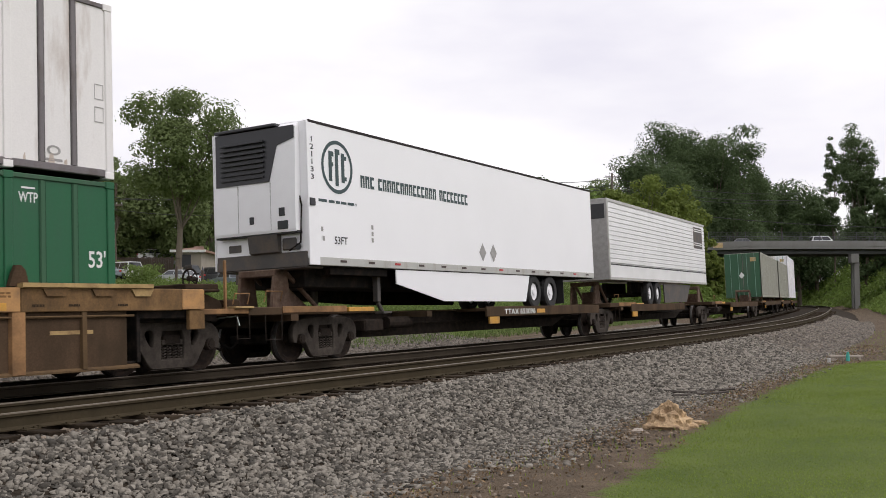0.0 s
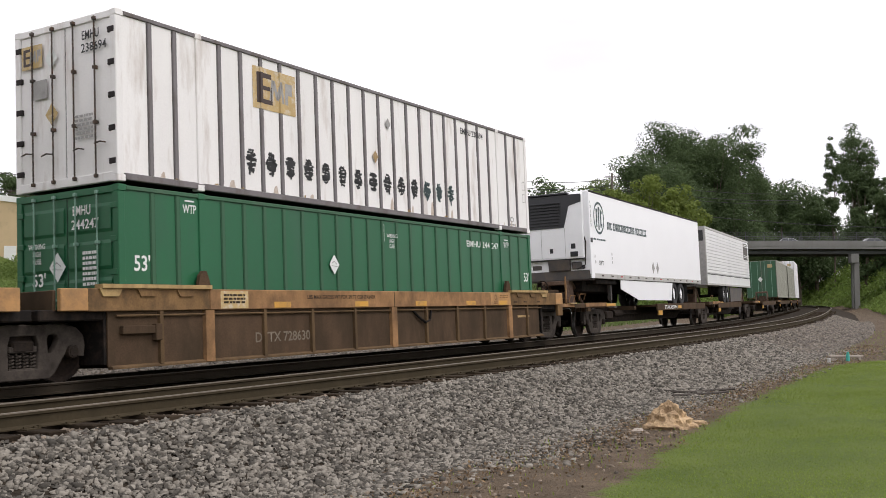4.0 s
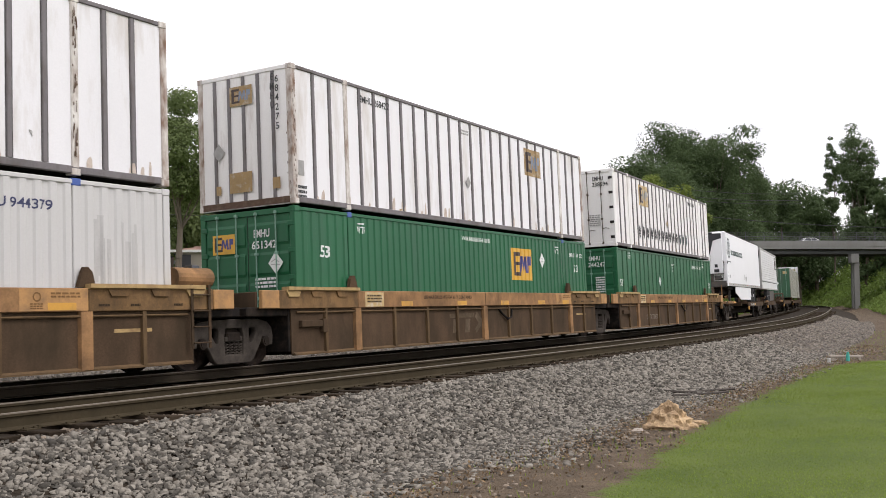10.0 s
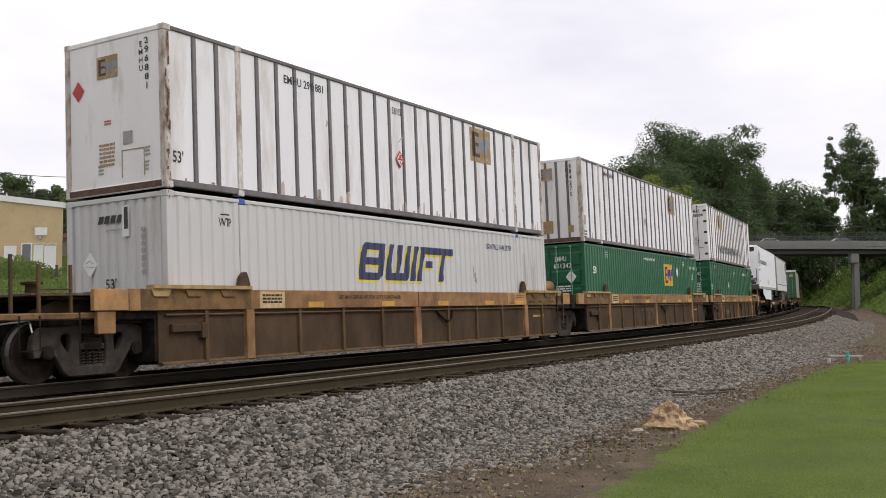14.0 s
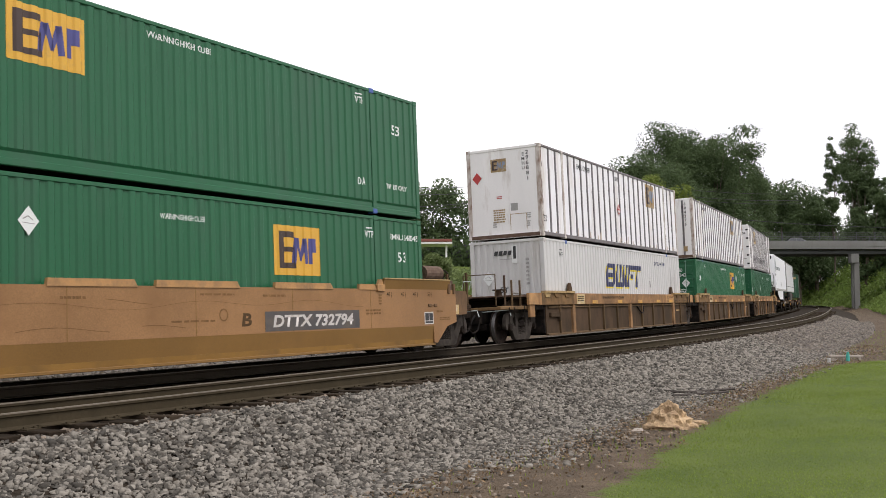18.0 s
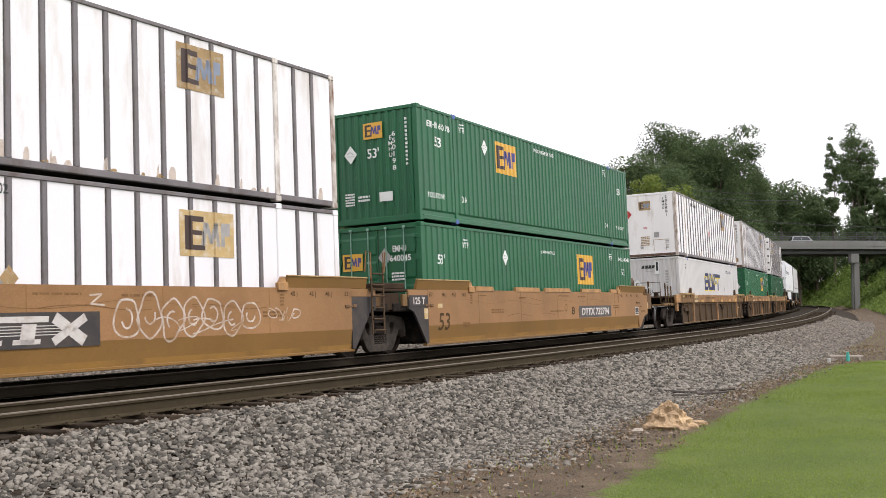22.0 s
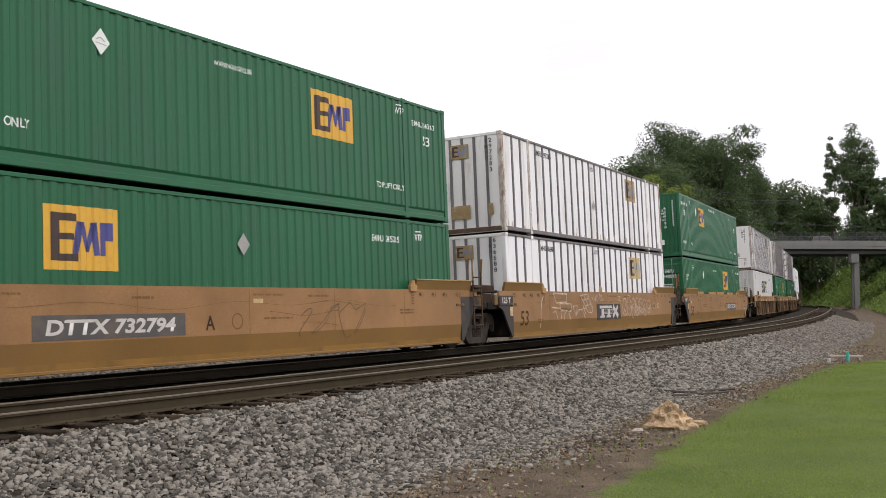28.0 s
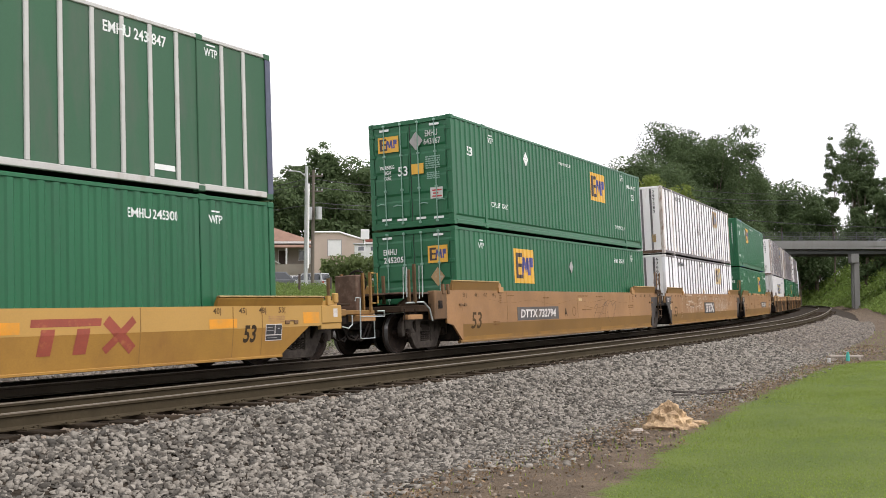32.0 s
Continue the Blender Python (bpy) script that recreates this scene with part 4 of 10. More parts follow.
small_print(c, "rear", -0.18, 4.02, 0.42, 0.45, 6, "mark_ochre", REAR - 0.014)
flat(c, [rect(-0.12, 0.12, -0.12, 0.12)], "rear", 0.35, 4.28, "mark_grey", REAR - 0.014, "decal")
flat(c, stroke([(-0.28, -0.25), (-0.28, 0.25), (0.28, 0.25), (0.28, -0.25)], 0.02), "rear", 0.48, 3.8, "mark_ochre", REAR - 0.014, "panel_outline")
for u, v in ((0.85, 3.98), (-0.35, 3.75), (0.82, 3.72)):
    small_print(c, "rear", u, v, 0.14, 0.2, 3, "mark_grey", REAR - 0.014)
flat(c, scr, "side", -HALF + 0.07, 4.4, "rust_metal", SIDE, "rust_scrapes")
flat(c, scr[::2], "side", 6.1, 4.9, "rust_metal", SIDE + 0.004, "rust_scrapes")
rnd = random.Random(77)
for centre, count in ((6.1, 26), (-HALF + 0.075, 14)):
    streaks = []
    for k in range(count):
        u, v, w, h = rnd.uniform(-0.06, 0.02), rnd.uniform(-1.2, 1.2), rnd.uniform(0.012, 0.045), rnd.uniform(0.05, 0.22)
        streaks.append([(u, v), (u + w, v + 0.02), (u + w * rnd.uniform(0.5, 1.1), v + h), (u + w * 0.3, v + h * 1.1)])
    flat(c, streaks, "side", centre, 4.72, "rust_metal", SIDE + 0.007, "rust_streaks")
part("rust_sill", Build().box(-HALF - 0.004, -HALF + 0.02, -1.2, 1.2, 3.30, 3.43, 0.01), "rust_metal", c, "rust-brown end sill")

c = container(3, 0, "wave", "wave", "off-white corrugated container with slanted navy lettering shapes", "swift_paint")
wp(c, -6.56, 2.75, K)
sx, GH = -2.24, 0.86
SHAPES = (
    (0.00, [[(.10, .86), (.98, .86), (.98, .70), (.0, .70), (.0, .78)], rect(.0, .24, .52, .70), rect(.74, .97, .52, .70), rect(.0, .97, .35, .52), rect(.0, .24, .17, .35), rect(.74, .97, .17, .35), [(.0, .0), (.86, .0), (.97, .10), (.97, .17), (.0, .17)]]),
    (1.12, [rect(.0, .21, .18, .86), rect(.40, .60, .18, .86), rect(.80, 1.01, .18, .86), [(.06, .0), (.95, .0), (1.01, .08), (1.01, .18), (.0, .18), (.0, .08)]]),
    (2.24, [rect(.0, .21, .0, .86)]),
    (2.56, [rect(.0, .21, .0, .86), rect(.21, .80, .68, .86), rect(.30, .68, .34, .51)]),
    (3.32, [rect(-.04, .88, .68, .86), rect(.30, .51, .0, .68)]))
for x0, pieces in SHAPES:
    for dx, dz, m, o in ((-0.05, -0.06, "mark_yellow", 0.0), (0, 0, "mark_navy", 0.004)):
        flat(c, [[(u + 0.26 * (v + dz) + x0 + dx, v + dz) for u, v in q] for q in pieces], "side", sx, 1.74, m, SIDE + o, "emblem", "slanted navy shape" if o else "yellow edge of the shape")
lettering(c, "SWRU 944379", "side", 4.9, 2.77, 0.16, "mark_navy", SIDE, 1.5)
flat(c, [rect(-.05, .0, .0, .30), rect(.0, .06, -.12, .18), rect(.06, .12, -.24, .02), rect(.12, .16, -.28, -.12)], "side", 3.3, 2.0, "mark_grey", SIDE, "paint_smear")
rs = random.Random(77)
for k in range(9):
    flat(c, [rect(-0.02 - 0.05 * rs.random(), 0.02 + 0.05 * rs.random(), -rs.uniform(0.3, 0.8), rs.uniform(0.2, 0.7))], "side", rs.uniform(6.35, 7.6), 2.0, "grime_grey", SIDE - 0.002 + 0.0004 * k, "grime_run")
flat(c, [[(u + 0.3 * v, v) for u, v in rect(a, a + 0.12, -0.07, 0.07)] for a in (-0.42, -0.26, -0.1, 0.06)], "rear", 0.0, 2.82, K, REAR, "emblem")
flat(c, [rect(-0.09, 0.09, -0.28, 0.28)], "rear", 0.28, 2.76, W, REAR + 0.002, "patch")
flat(c, [rect(-0.05, 0.05, -0.2, 0.2)], "rear", 0.29, 2.82, K, REAR + 0.005, "patch_mark")
small_print(c, "rear", 0.02, 2.62, 0.5, 0.05, 1, "mark_grey", REAR)
small_print(c, "rear", 0.72, 2.2, 0.12, 0.9, 7, "mark_grey", REAR)
diamond(c, "rear", -0.66, 2.02, 0.24, W, REAR + 0.003)
lettering(c, "53'", "rear", -0.12, 1.64, 0.2, K, REAR, 0.28)
for i in range(4):
    flat(c, [[(-0.05, -0.9 + 0.1 * i), (0.05, -0.8), (0.055, 0.75 - 0.1 * i), (-0.04, 0.9 - 0.2 * i)]], "side", 6.52 + 0.275 * i, 1.85, "mark_grey", 1.2585, "scuffed_patch")

# first gold car: green over green
c = container(4, 1, "wave", "wave", "green corrugated container with gold square and white stencils", "green_paint", tall_rail=True)
lettering(c, "EMHU 650198", "side", -6.93, 5.80, 0.17, W, SIDE, 1.2)
lettering(c, "53", "side", -7.03, 5.37, 0.26, W, SIDE, 0.34)
wp(c, -5.65, 5.88)
diamond(c, "side", -4.32, 5.58, 0.23, W, SIDE)
gold_square(c, "side", -2.87, 5.42, 1.48, 0.92, SIDE + 0.002)
lettering(c, "WARNING HIGH CUBE", "side", 0.02, 5.97, 0.12, W, SIDE, 1.6)
lettering(c, "TOP LIFT ONLY", "side", -7.15, 3.96, 0.14, W, SIDE, 0.9)
lettering(c, "DA", "side", -5.63, 3.98, 0.17, W, SIDE, 0.26)
wp(c, 5.59, 5.88)
lettering(c, "53", "side", 7.07, 5.37, 0.24, W, SIDE, 0.34)
lettering(c, "DA", "side", 5.61, 4.0, 0.17, W, SIDE, 0.26)
lettering(c, "TOP LIFT ONLY", "side", 7.05, 3.98, 0.12, W, SIDE, 0.9)
gold_square(c, "rear", -0.02, 5.68, 0.58, 0.42, REAR + 0.004)
diamond(c, "rear", -0.72, 5.12, 0.24, W, REAR + 0.003)
lettering(c, "53'", "rear", -0.03, 5.10, 0.26, W, REAR, 0.36)
lettering(c, "E\nM\nH\nU", "rear", 0.50, 5.22, 0.55, W, REAR, 0.11)
lettering(c, "6\n5\n0\n1\n9\n8", "rear", 0.60, 5.10, 1.0, W, REAR, 0.11)
small_print(c, "rear", 0.98, 5.3, 0.08, 1.25, 12, W, REAR)
small_print(c, "rear", -0.78, 3.95, 0.30, 0.35, 5, W, REAR)
small_print(c, "rear", -0.35, 3.95, 0.36, 0.18, 2, W, REAR)
flat(c, [rect(-0.2, 0.2, -0.12, 0.12)], "rear", 0.32, 3.95, W, REAR + 0.002, "decal", "white sticker")
c = container(4, 0, "wave", "doors", "green corrugated container with gold square, seated in the gold well car", "green_paint")
lettering(c, "53'", "side", -7.06, 2.32, 0.26, W, SIDE, 0.36)
wp(c, -5.71, 2.74)
diamond(c, "side", -3.25, 2.50, 0.23, W, SIDE)
lettering(c, "WARNING HIGH CUBE", "side", 0.0, 2.77, 0.10, W, SIDE, 1.1)
gold_square(c, "side", 3.22, 2.30, 1.48, 1.02, SIDE + 0.002)
wp(c, 5.81, 2.79)
lettering(c, "EMHU 640045", "side", 7.3, 2.78, 0.14, W, SIDE, 1.2)
lettering(c, "53", "side", 7.19, 2.30, 0.24, W, SIDE, 0.34)
gold_square(c, "rear", -0.76, 2.32, 0.62, 0.44, REAR + 0.012)
diamond(c, "rear", 0.22, 2.40, 0.24, "mark_grey", REAR + 0.014)
lettering(c, "EMHU", "rear", 0.66, 2.60, 0.16, W, REAR + 0.012, 0.40)
lettering(c, "640045", "rear", 0.68, 2.36, 0.16, W, REAR + 0.012, 0.62)
small_print(c, "rear", 0.62, 1.9, 0.42, 0.24, 3, W, REAR + 0.012)

# second gold car: white over white
c = container(5, 1, "posts", "posts", "white container with dark posts, faded decals and rust", "white_paint", casting="corner_rust")
foot_grime(c, 3.44, 5, 34)
lettering(c, "EMHU 297283", "side", -4.9, 5.90, 0.18, K, SIDE, 1.2)
lettering(c, "53/102", "side", -0.43, 5.94, 0.17, K, SIDE, 0.42)
diamond(c, "side", -0.38, 4.63, 0.19, "mark_grey", SIDE)
gold_square(c, "side", 4.0, 5.57, 1.22, 0.85, SIDE + 0.002, "peeled")
gold_square(c, "rear", -0.08, 5.74, 0.6, 0.42, REAR + 0.010, "peeled")
lettering(c, "E\nM\nH\nU", "rear", 0.80, 5.72, 0.6, K, REAR + 0.010, 0.10)
lettering(c, "2\n9\n7\n2\n8\n3", "rear", 0.94, 5.55, 1.0, K, REAR + 0.010, 0.10)
flat(c, [rect(-0.22, 0.22, -0.22, 0.22)], "rear", -0.68, 4.55, W, REAR + 0.0095, "decal", "white placard square")
diamond(c, "rear", -0.68, 4.55, 0.20, "mark_grey", REAR + 0.0125)
for u, v, w, h in ((-0.1, 3.92, 0.62, 0.40), (0.88, 3.95, 0.16, 0.34)):
    flat(c, [rect(-w / 2, w / 2, -h / 2, h / 2)], "rear", u, v, "mark_ochre", REAR + 0.010, "stain_patch", "brown scraped patch")
part("rust_sill", Build().box(-HALF - 0.004, -HALF + 0.02, -1.2, 1.2, 3.30, 3.44, 0.01), "rust_metal", c, "rust-brown end sill")
flat(c, scr, "side", -HALF + 0.08, 4.6, "rust_metal", SIDE, "rust_scrapes")
flat(c, scr, "side", -6.1, 5.0, "rust_metal", SIDE, "rust_scrapes")
c = container(5, 0, "posts", "posts", "white container with dark posts seated in the gold well car", "white_paint")
lettering(c, "EMHU 636688", "side", -4.94, 2.89, 0.17, K, SIDE, 1.1)
lettering(c, "53/102", "side", -0.31, 2.96, 0.16, K, SIDE, 0.42)
gold_square(c, "side", 4.08, 2.50, 1.4, 0.84, SIDE + 0.002, "faded")
diamond(c, "side", -0.1, 1.62, 0.2, "mark_ochre", SIDE)
gold_square(c, "rear", -0.05, 2.72, 0.6, 0.42, REAR + 0.010, "peeled")
lettering(c, "E\nM\nH\nU", "rear", 0.80, 2.78, 0.55, K, REAR + 0.010, 0.10)
lettering(c, "6\n3\n6\n6\n8\n8", "rear", 0.94, 2.6, 1.0, K, REAR + 0.010, 0.10)

# third gold car: green over green, doors to the rear
c = container(6, 1, "wave", "doors", "green corrugated container with white stencils and steel lock rods", "green_paint", tall_rail=True)
lettering(c, "53", "side", -7.03, 5.36, 0.26, W, SIDE, 0.32)
wp(c, -5.69, 5.83)
diamond(c, "side", -3.24, 5.59, 0.23, W, SIDE)
lettering(c, "WARNING HIGH CUBE", "side", 0.0, 5.8, 0.10, W, SIDE, 1.05)
gold_square(c, "side", 3.17, 5.33, 1.55, 1.02, SIDE + 0.002)
lettering(c, "TOP LIFT ONLY", "side", -5.22, 3.99, 0.15, W, SIDE, 1.22)
lettering(c, "TOP LIFT ONLY", "side", 5.4, 4.0, 0.13, W, SIDE, 1.2)
wp(c, 5.9, 5.9)
lettering(c, "EMHU 643167", "side", 7.02, 5.70, 0.14, W, SIDE, 1.05)
lettering(c, "53", "side", 7.1, 5.3, 0.24, W, SIDE, 0.32)
gold_square(c, "rear", -0.66, 5.62, 0.66, 0.44, REAR + 0.012)
diamond(c, "rear", 0.22, 5.62, 0.26, "mark_grey", REAR + 0.014)
lettering(c, "EMHU", "rear", 0.70, 5.79, 0.17, "mark_dim", REAR + 0.012, 0.38)
lettering(c, "643167", "rear", 0.72, 5.57, 0.17, "mark_dim", REAR + 0.012, 0.52)
lettering(c, "WARNING\nHIGH\nCUBE", "rear", -0.72, 4.84, 0.40, W, REAR + 0.012, 0.46)
lettering(c, "53", "rear", -0.22, 4.84, 0.26, W, REAR + 0.022, 0.30)
flat(c, [rect(-0.19, 0.19, -0.14, 0.14)], "rear", 0.24, 4.86, "mark_gold", REAR + 0.012, "decal", "orange sticker")
small_print(c, "rear", 0.72, 5.0, 0.46, 0.36, 6, "green_rod", REAR + 0.012)
small_print(c, "rear", 0.72, 4.64, 0.40, 0.2, 4, "green_rod", REAR + 0.012)
flat(c, [rect(-0.19, 0.19, -0.15, 0.15)], "rear", 0.80, 4.16, "mark_dim", REAR + 0.012, "decal", "white and red sticker")
flat(c, [rect(-0.13, 0.16, 0.05, 0.09), rect(-0.1, 0.05, -0.03, 0.01), rect(-0.13, 0.16, -0.11, -0.07)], "rear", 0.80, 4.16, "mark_red", REAR + 0.016, "sticker_line")
for y, z in ((-0.78, 6.02), (0.80, 6.02), (-0.78, 3.55), (-0.3, 3.52), (0.3, 3.52), (0.84, 3.5)):
    flat(c, [rect(-0.15, 0.15, -0.03, 0.03)], "rear", y, z, W, REAR + 0.012, "reflector")
c = container(6, 0, "wave", "doors", "green corrugated container with large gold square in the gold well car", "green_paint")
wp(c, -6.51, 2.78)
gold_square(c, "side", -3.66, 2.28, 1.48, 1.03, SIDE + 0.002)
diamond(c, "side", 0.14, 2.36, 0.22, "mark_grey", SIDE)
lettering(c, "EMHU 245205", "side", 5.1, 2.72, 0.15, W, SIDE, 1.15)
wp(c, 6.55, 2.82)
lettering(c, "EMHU", "rear", -0.72, 2.66, 0.16, W, REAR + 0.012, 0.42)
lettering(c, "245205", "rear", -0.62, 2.44, 0.16, W, REAR + 0.012, 0.62)
gold_square(c, "rear", 0.76, 2.52, 0.60, 0.46, REAR + 0.012)
diamond(c, "rear", 0.74, 1.92, 0.26, "mark_ochre", REAR + 0.014)
for y, z in ((-0.8, 3.04), (0.80, 3.04)):
    flat(c, [rect(-0.15, 0.15, -0.03, 0.03)], "rear", y, z, W, REAR + 0.012, "reflector")

# last car: ribbed green over corrugated green
c = container(7, 1, "posts", "posts", "dull green container with pale steel posts, stacked on top", "green_panel", post="post_pale")
part("post_face", Build().box(HALF - 0.15, HALF + 0.003, -WIDE - 0.003, -WIDE + 0.02, 3.40, 6.12, 0.004), "mark_slate", c, "slate-blue corner post face")
lettering(c, "EMHU 243 847", "side", 4.6, 5.90, 0.20, W, SIDE, 1.4)
wp(c, 6.42, 5.94)
flat(c, [rect(-0.24, 0.24, -0.05, 0.05)], "side", 5.22, 3.63, W, SIDE, "decal")
c = container(7, 0, "wave", "wave", "green corrugated container seated in the yellow well car", "green_paint")
lettering(c, "EMHU 245300", "side", 4.92, 2.78, 0.17, W, SIDE, 1.15)
wp(c, 6.44, 2.79)

# ---------------------------------------------------------------- trucks and cars
R_WHEEL = 0.48


def wheel_meshes():
    prof = [(0.0, -0.80), (0.10, -0.80), (0.12, -0.76), (0.13, -0.715), (0.36, -0.745), (0.40, -0.79), (0.475, -0.79), (0.48, -0.78), (0.483, -0.70), (0.515, -0.68), (0.505, -0.655), (0.40, -0.66), (0.36, -0.69), (0.12, -0.66), (0.085, -0.62)]
    n = 32
    b = Build()
    for side in (1, -1):
        base = len(b.v)
        for r, y in prof:
            for i in range(n):
                t = 2 * math.pi * i / n
                b.v.append((r * math.cos(t), y * side, r * math.sin(t)))
        for k in range(len(prof) - 1):
            for i in range(n):
                j = (i + 1) % n
                b.f.append((base + k * n + i, base + k * n + j, base + (k + 1) * n + j, base + (k + 1) * n + i))
        for i in range(3):
            t = 2 * math.pi * i / 3
            b.box(-0.016, 0.016, side * 0.80, side * 0.823, -0.016, 0.016, m=pose(0.05 * math.cos(t), 0, 0.05 * math.sin(t)))
    b.tube((0, -0.64, 0), (0, 0.64, 0), 0.085, n=14)
    for side in (1, -1):
        b.tube((0, side * 0.79, 0), (0, side * 1.09, 0), 0.075, n=14)
    return b.mesh("wheelset")


def frame_mesh():
    """Cast side frame: flat top, rounded jaws over the axle boxes, two teardrop windows and the spring opening."""
    half = [(0.0, 0.91), (0.74, 0.90), (0.98, 0.85), (1.11, 0.73), (1.14, 0.58), (1.12, 0.42), (1.03, 0.42), (0.99, 0.59), (0.82, 0.59), (0.76, 0.47), (0.55, 0.16), (0.46, 0.10)]
    outline = half + [(-x, z) for x, z in half[:0:-1]]
    opening_ = [(-0.28, 0.23), (0.28, 0.23), (0.285, 0.62), (0.24, 0.77), (-0.24, 0.77), (-0.285, 0.62)]
    ovals = [[(sx * x, z) for x, z in ((0.43, 0.48), (0.47, 0.45), (0.53, 0.47), (0.62, 0.60), (0.655, 0.70), (0.62, 0.765), (0.54, 0.785), (0.45, 0.765), (0.415, 0.70))] for sx in (-1, 1)]
    cu = bpy.data.curves.new("side_frame", "CURVE")
    cu.dimensions, cu.fill_mode, cu.extrude, cu.bevel_depth, cu.bevel_resolution = "2D", "BOTH", 0.05, 0.018, 1
    for ring_ in [outline, opening_] + ovals:
        sp = cu.splines.new("POLY")
        sp.points.add(len(ring_) - 1)
        for q, (x, z) in zip(sp.points, ring_):
            q.co = (x, z, 0, 1)
        sp.use_cyclic_u = True
    ob = bpy.data.objects.new("side_frame", cu)
    scene.collection.objects.link(ob)
    me = bpy.data.meshes.new_from_object(ob.evaluated_get(bpy.context.evaluated_depsgraph_get()))
    bpy.data.objects.remove(ob)
    me.transform(pose(0, -1.005, 0, 90, 0, 0))
    me.name = "side_frame"
    return me


WHEELSET, FRAME = wheel_meshes(), frame_mesh()
WHEELSET.materials.append(M["wheel_iron"])
WHEELSET.materials.append(M["wheel_bright"])
for pl in WHEELSET.polygons:
    pl.material_index = int(math.hypot(pl.center.x, pl.center.z) > 0.468 and 0.69 < abs(pl.center.y) < 0.80)
FRAME.materials.append(M["dusty_cast"])
SPRINGS = []
SEAT = Build().box(-0.25, 0.25, -1.06, -0.97, 0.235, 0.265, 0.006).box(-0.25, 0.25, -1.07, -0.97, 0.50, 0.60, 0.015).box(-0.20, -0.04, -1.075, -1.06, 0.52, 0.58, 0.004).box(0.04, 0.20, -1.075, -1.06, 0.52, 0.58, 0.004).mesh("spring_seat")
SEAT.materials.append(M["dusty_cast"])
for xx in (-0.19, -0.065, 0.065, 0.19):
    coil = hose([(xx + 0.045 * math.cos(k * 0.9), -1.02 + 0.045 * math.sin(k * 0.9), 0.255 + 0.0072 * k) for k in range(33)], 0.014, 5).mesh("spring")
    coil.materials.append(M["dusty_cast"])
    SPRINGS.append(coil)
CAP = Build().tube((0, -1.0, 0), (0, -1.12, 0), 0.115, 0.10, n=14).tube((0, -1.12, 0), (0, -1.135, 0), 0.07, n=10).box(-0.17, 0.17, -1.06, -0.93, 0.02, 0.19, 0.02).mesh("axle_box")
CAP.materials.append(M["truck_iron"])


def truck(car, x):
    """Two-axle truck under a car: bolster, side frames, springs, axle boxes, turning wheelsets."""
    tr = part("truck", Build().box(-0.22, 0.22, -0.95, 0.95, 0.55, 0.78, 0.03).box(-0.20, 0.20, -1.08, 1.08, 0.50, 0.68, 0.03).tube((0, 0, 0.78), (0, 0, 0.92), 0.25, n=16), "truck_iron", car, "grimy cast truck with two wheelsets")
    tr.location = (x, 0, 0)
    for turn in (0, 180):
        for nm, me in [("side_frame", FRAME), ("spring_seat", SEAT)] + [("spring", c) for c in SPRINGS]:
            o = new(nm, me)
            o.parent = tr
            o.matrix_basis = pose(0, 0, 0, 0, 0, turn)
        for ax in (-0.89, 0.89):
            o = new("axle_box", CAP)
            o.parent = tr
            o.matrix_basis = pose(ax, 0, R_WHEEL, 0, 0, turn)
    # brake beams, plus added black block and plates that fill gaps with shade
    part("brake_rigging", Build().box(-1.3, 1.3, -0.5, 0.5, 0.40, 0.60, 0.02).box(-0.36, -0.28, -0.92, 0.92, 0.34, 0.50, 0.01).box(0.28, 0.36, -0.92, 0.92, 0.34, 0.50, 0.01).box(-0.31, 0.31, -0.94, -0.90, 0.20, 0.80, 0.01).box(-0.31, 0.31, 0.90, 0.94, 0.20, 0.80, 0.01), "black_iron", tr)
    for ax in (-0.89, 0.89):
        o = new("wheelset", WHEELSET)
        o.parent = tr
        WHEELS.append((o, ax))
    return tr


def ladder(car, x, y, z0, z1, w, rungs, material, r=0.016):
    b = Build()
    for dx in (-w / 2, w / 2):
        b.box(x + dx - 0.03, x + dx + 0.03, y - 0.012, y + 0.012, z0, z1, 0.004)
    for i in range(rungs):
        z = z0 + (i + 0.35) * (z1 - z0) / rungs
        b.tube((x - w / 2, y - 0.03, z), (x + w / 2, y - 0.03, z), r, n=6)
    return part("ladder", b, material, car, "steel ladder")


def stirrup(car, x, w, z0, z1, y=-1.42):
    return part("stirrup", Build().chain([(x - w / 2, y, z1), (x - w / 2, y, z0), (x + w / 2, y, z0), (x + w / 2, y, z1)], 0.014), "truck_iron", car)


def grab(car, x, y, z, w, up=0.0, material="tan_car"):
    return part("grab_iron", Build().chain([(x - w / 2, y + 0.06, z), (x - w / 2, y, z + up * .2), (x + w / 2, y, z + up * .2), (x + w / 2, y + 0.06, z)], 0.013), material, car)


def coupler(car, x, s):
    b = Build().box(x, x + s * 0.75, -0.10, 0.10, 0.78, 0.98, 0.02)
    b.prism([(x + s * 0.70, -0.14), (x + s * 0.98, -0.16), (x + s * 1.04, -0.05), (x + s * 0.90, 0.0), (x + s * 1.02, 0.12), (x + s * 0.92, 0.17), (x + s * 0.70, 0.14)], "z", 0.76, 1.02)
    part("coupler", b, "truck_iron", car)
    part("air_hose", Build().chain([(x + s * 0.3, -0.32, 0.85), (x + s * 0.55, -0.34, 0.72), (x + s * 0.8, -0.34, 0.42), (x + s * 1.05, -0.32, 0.36), (x + s * 1.25, -0.3, 0.48)], 0.028), "black_iron", car)


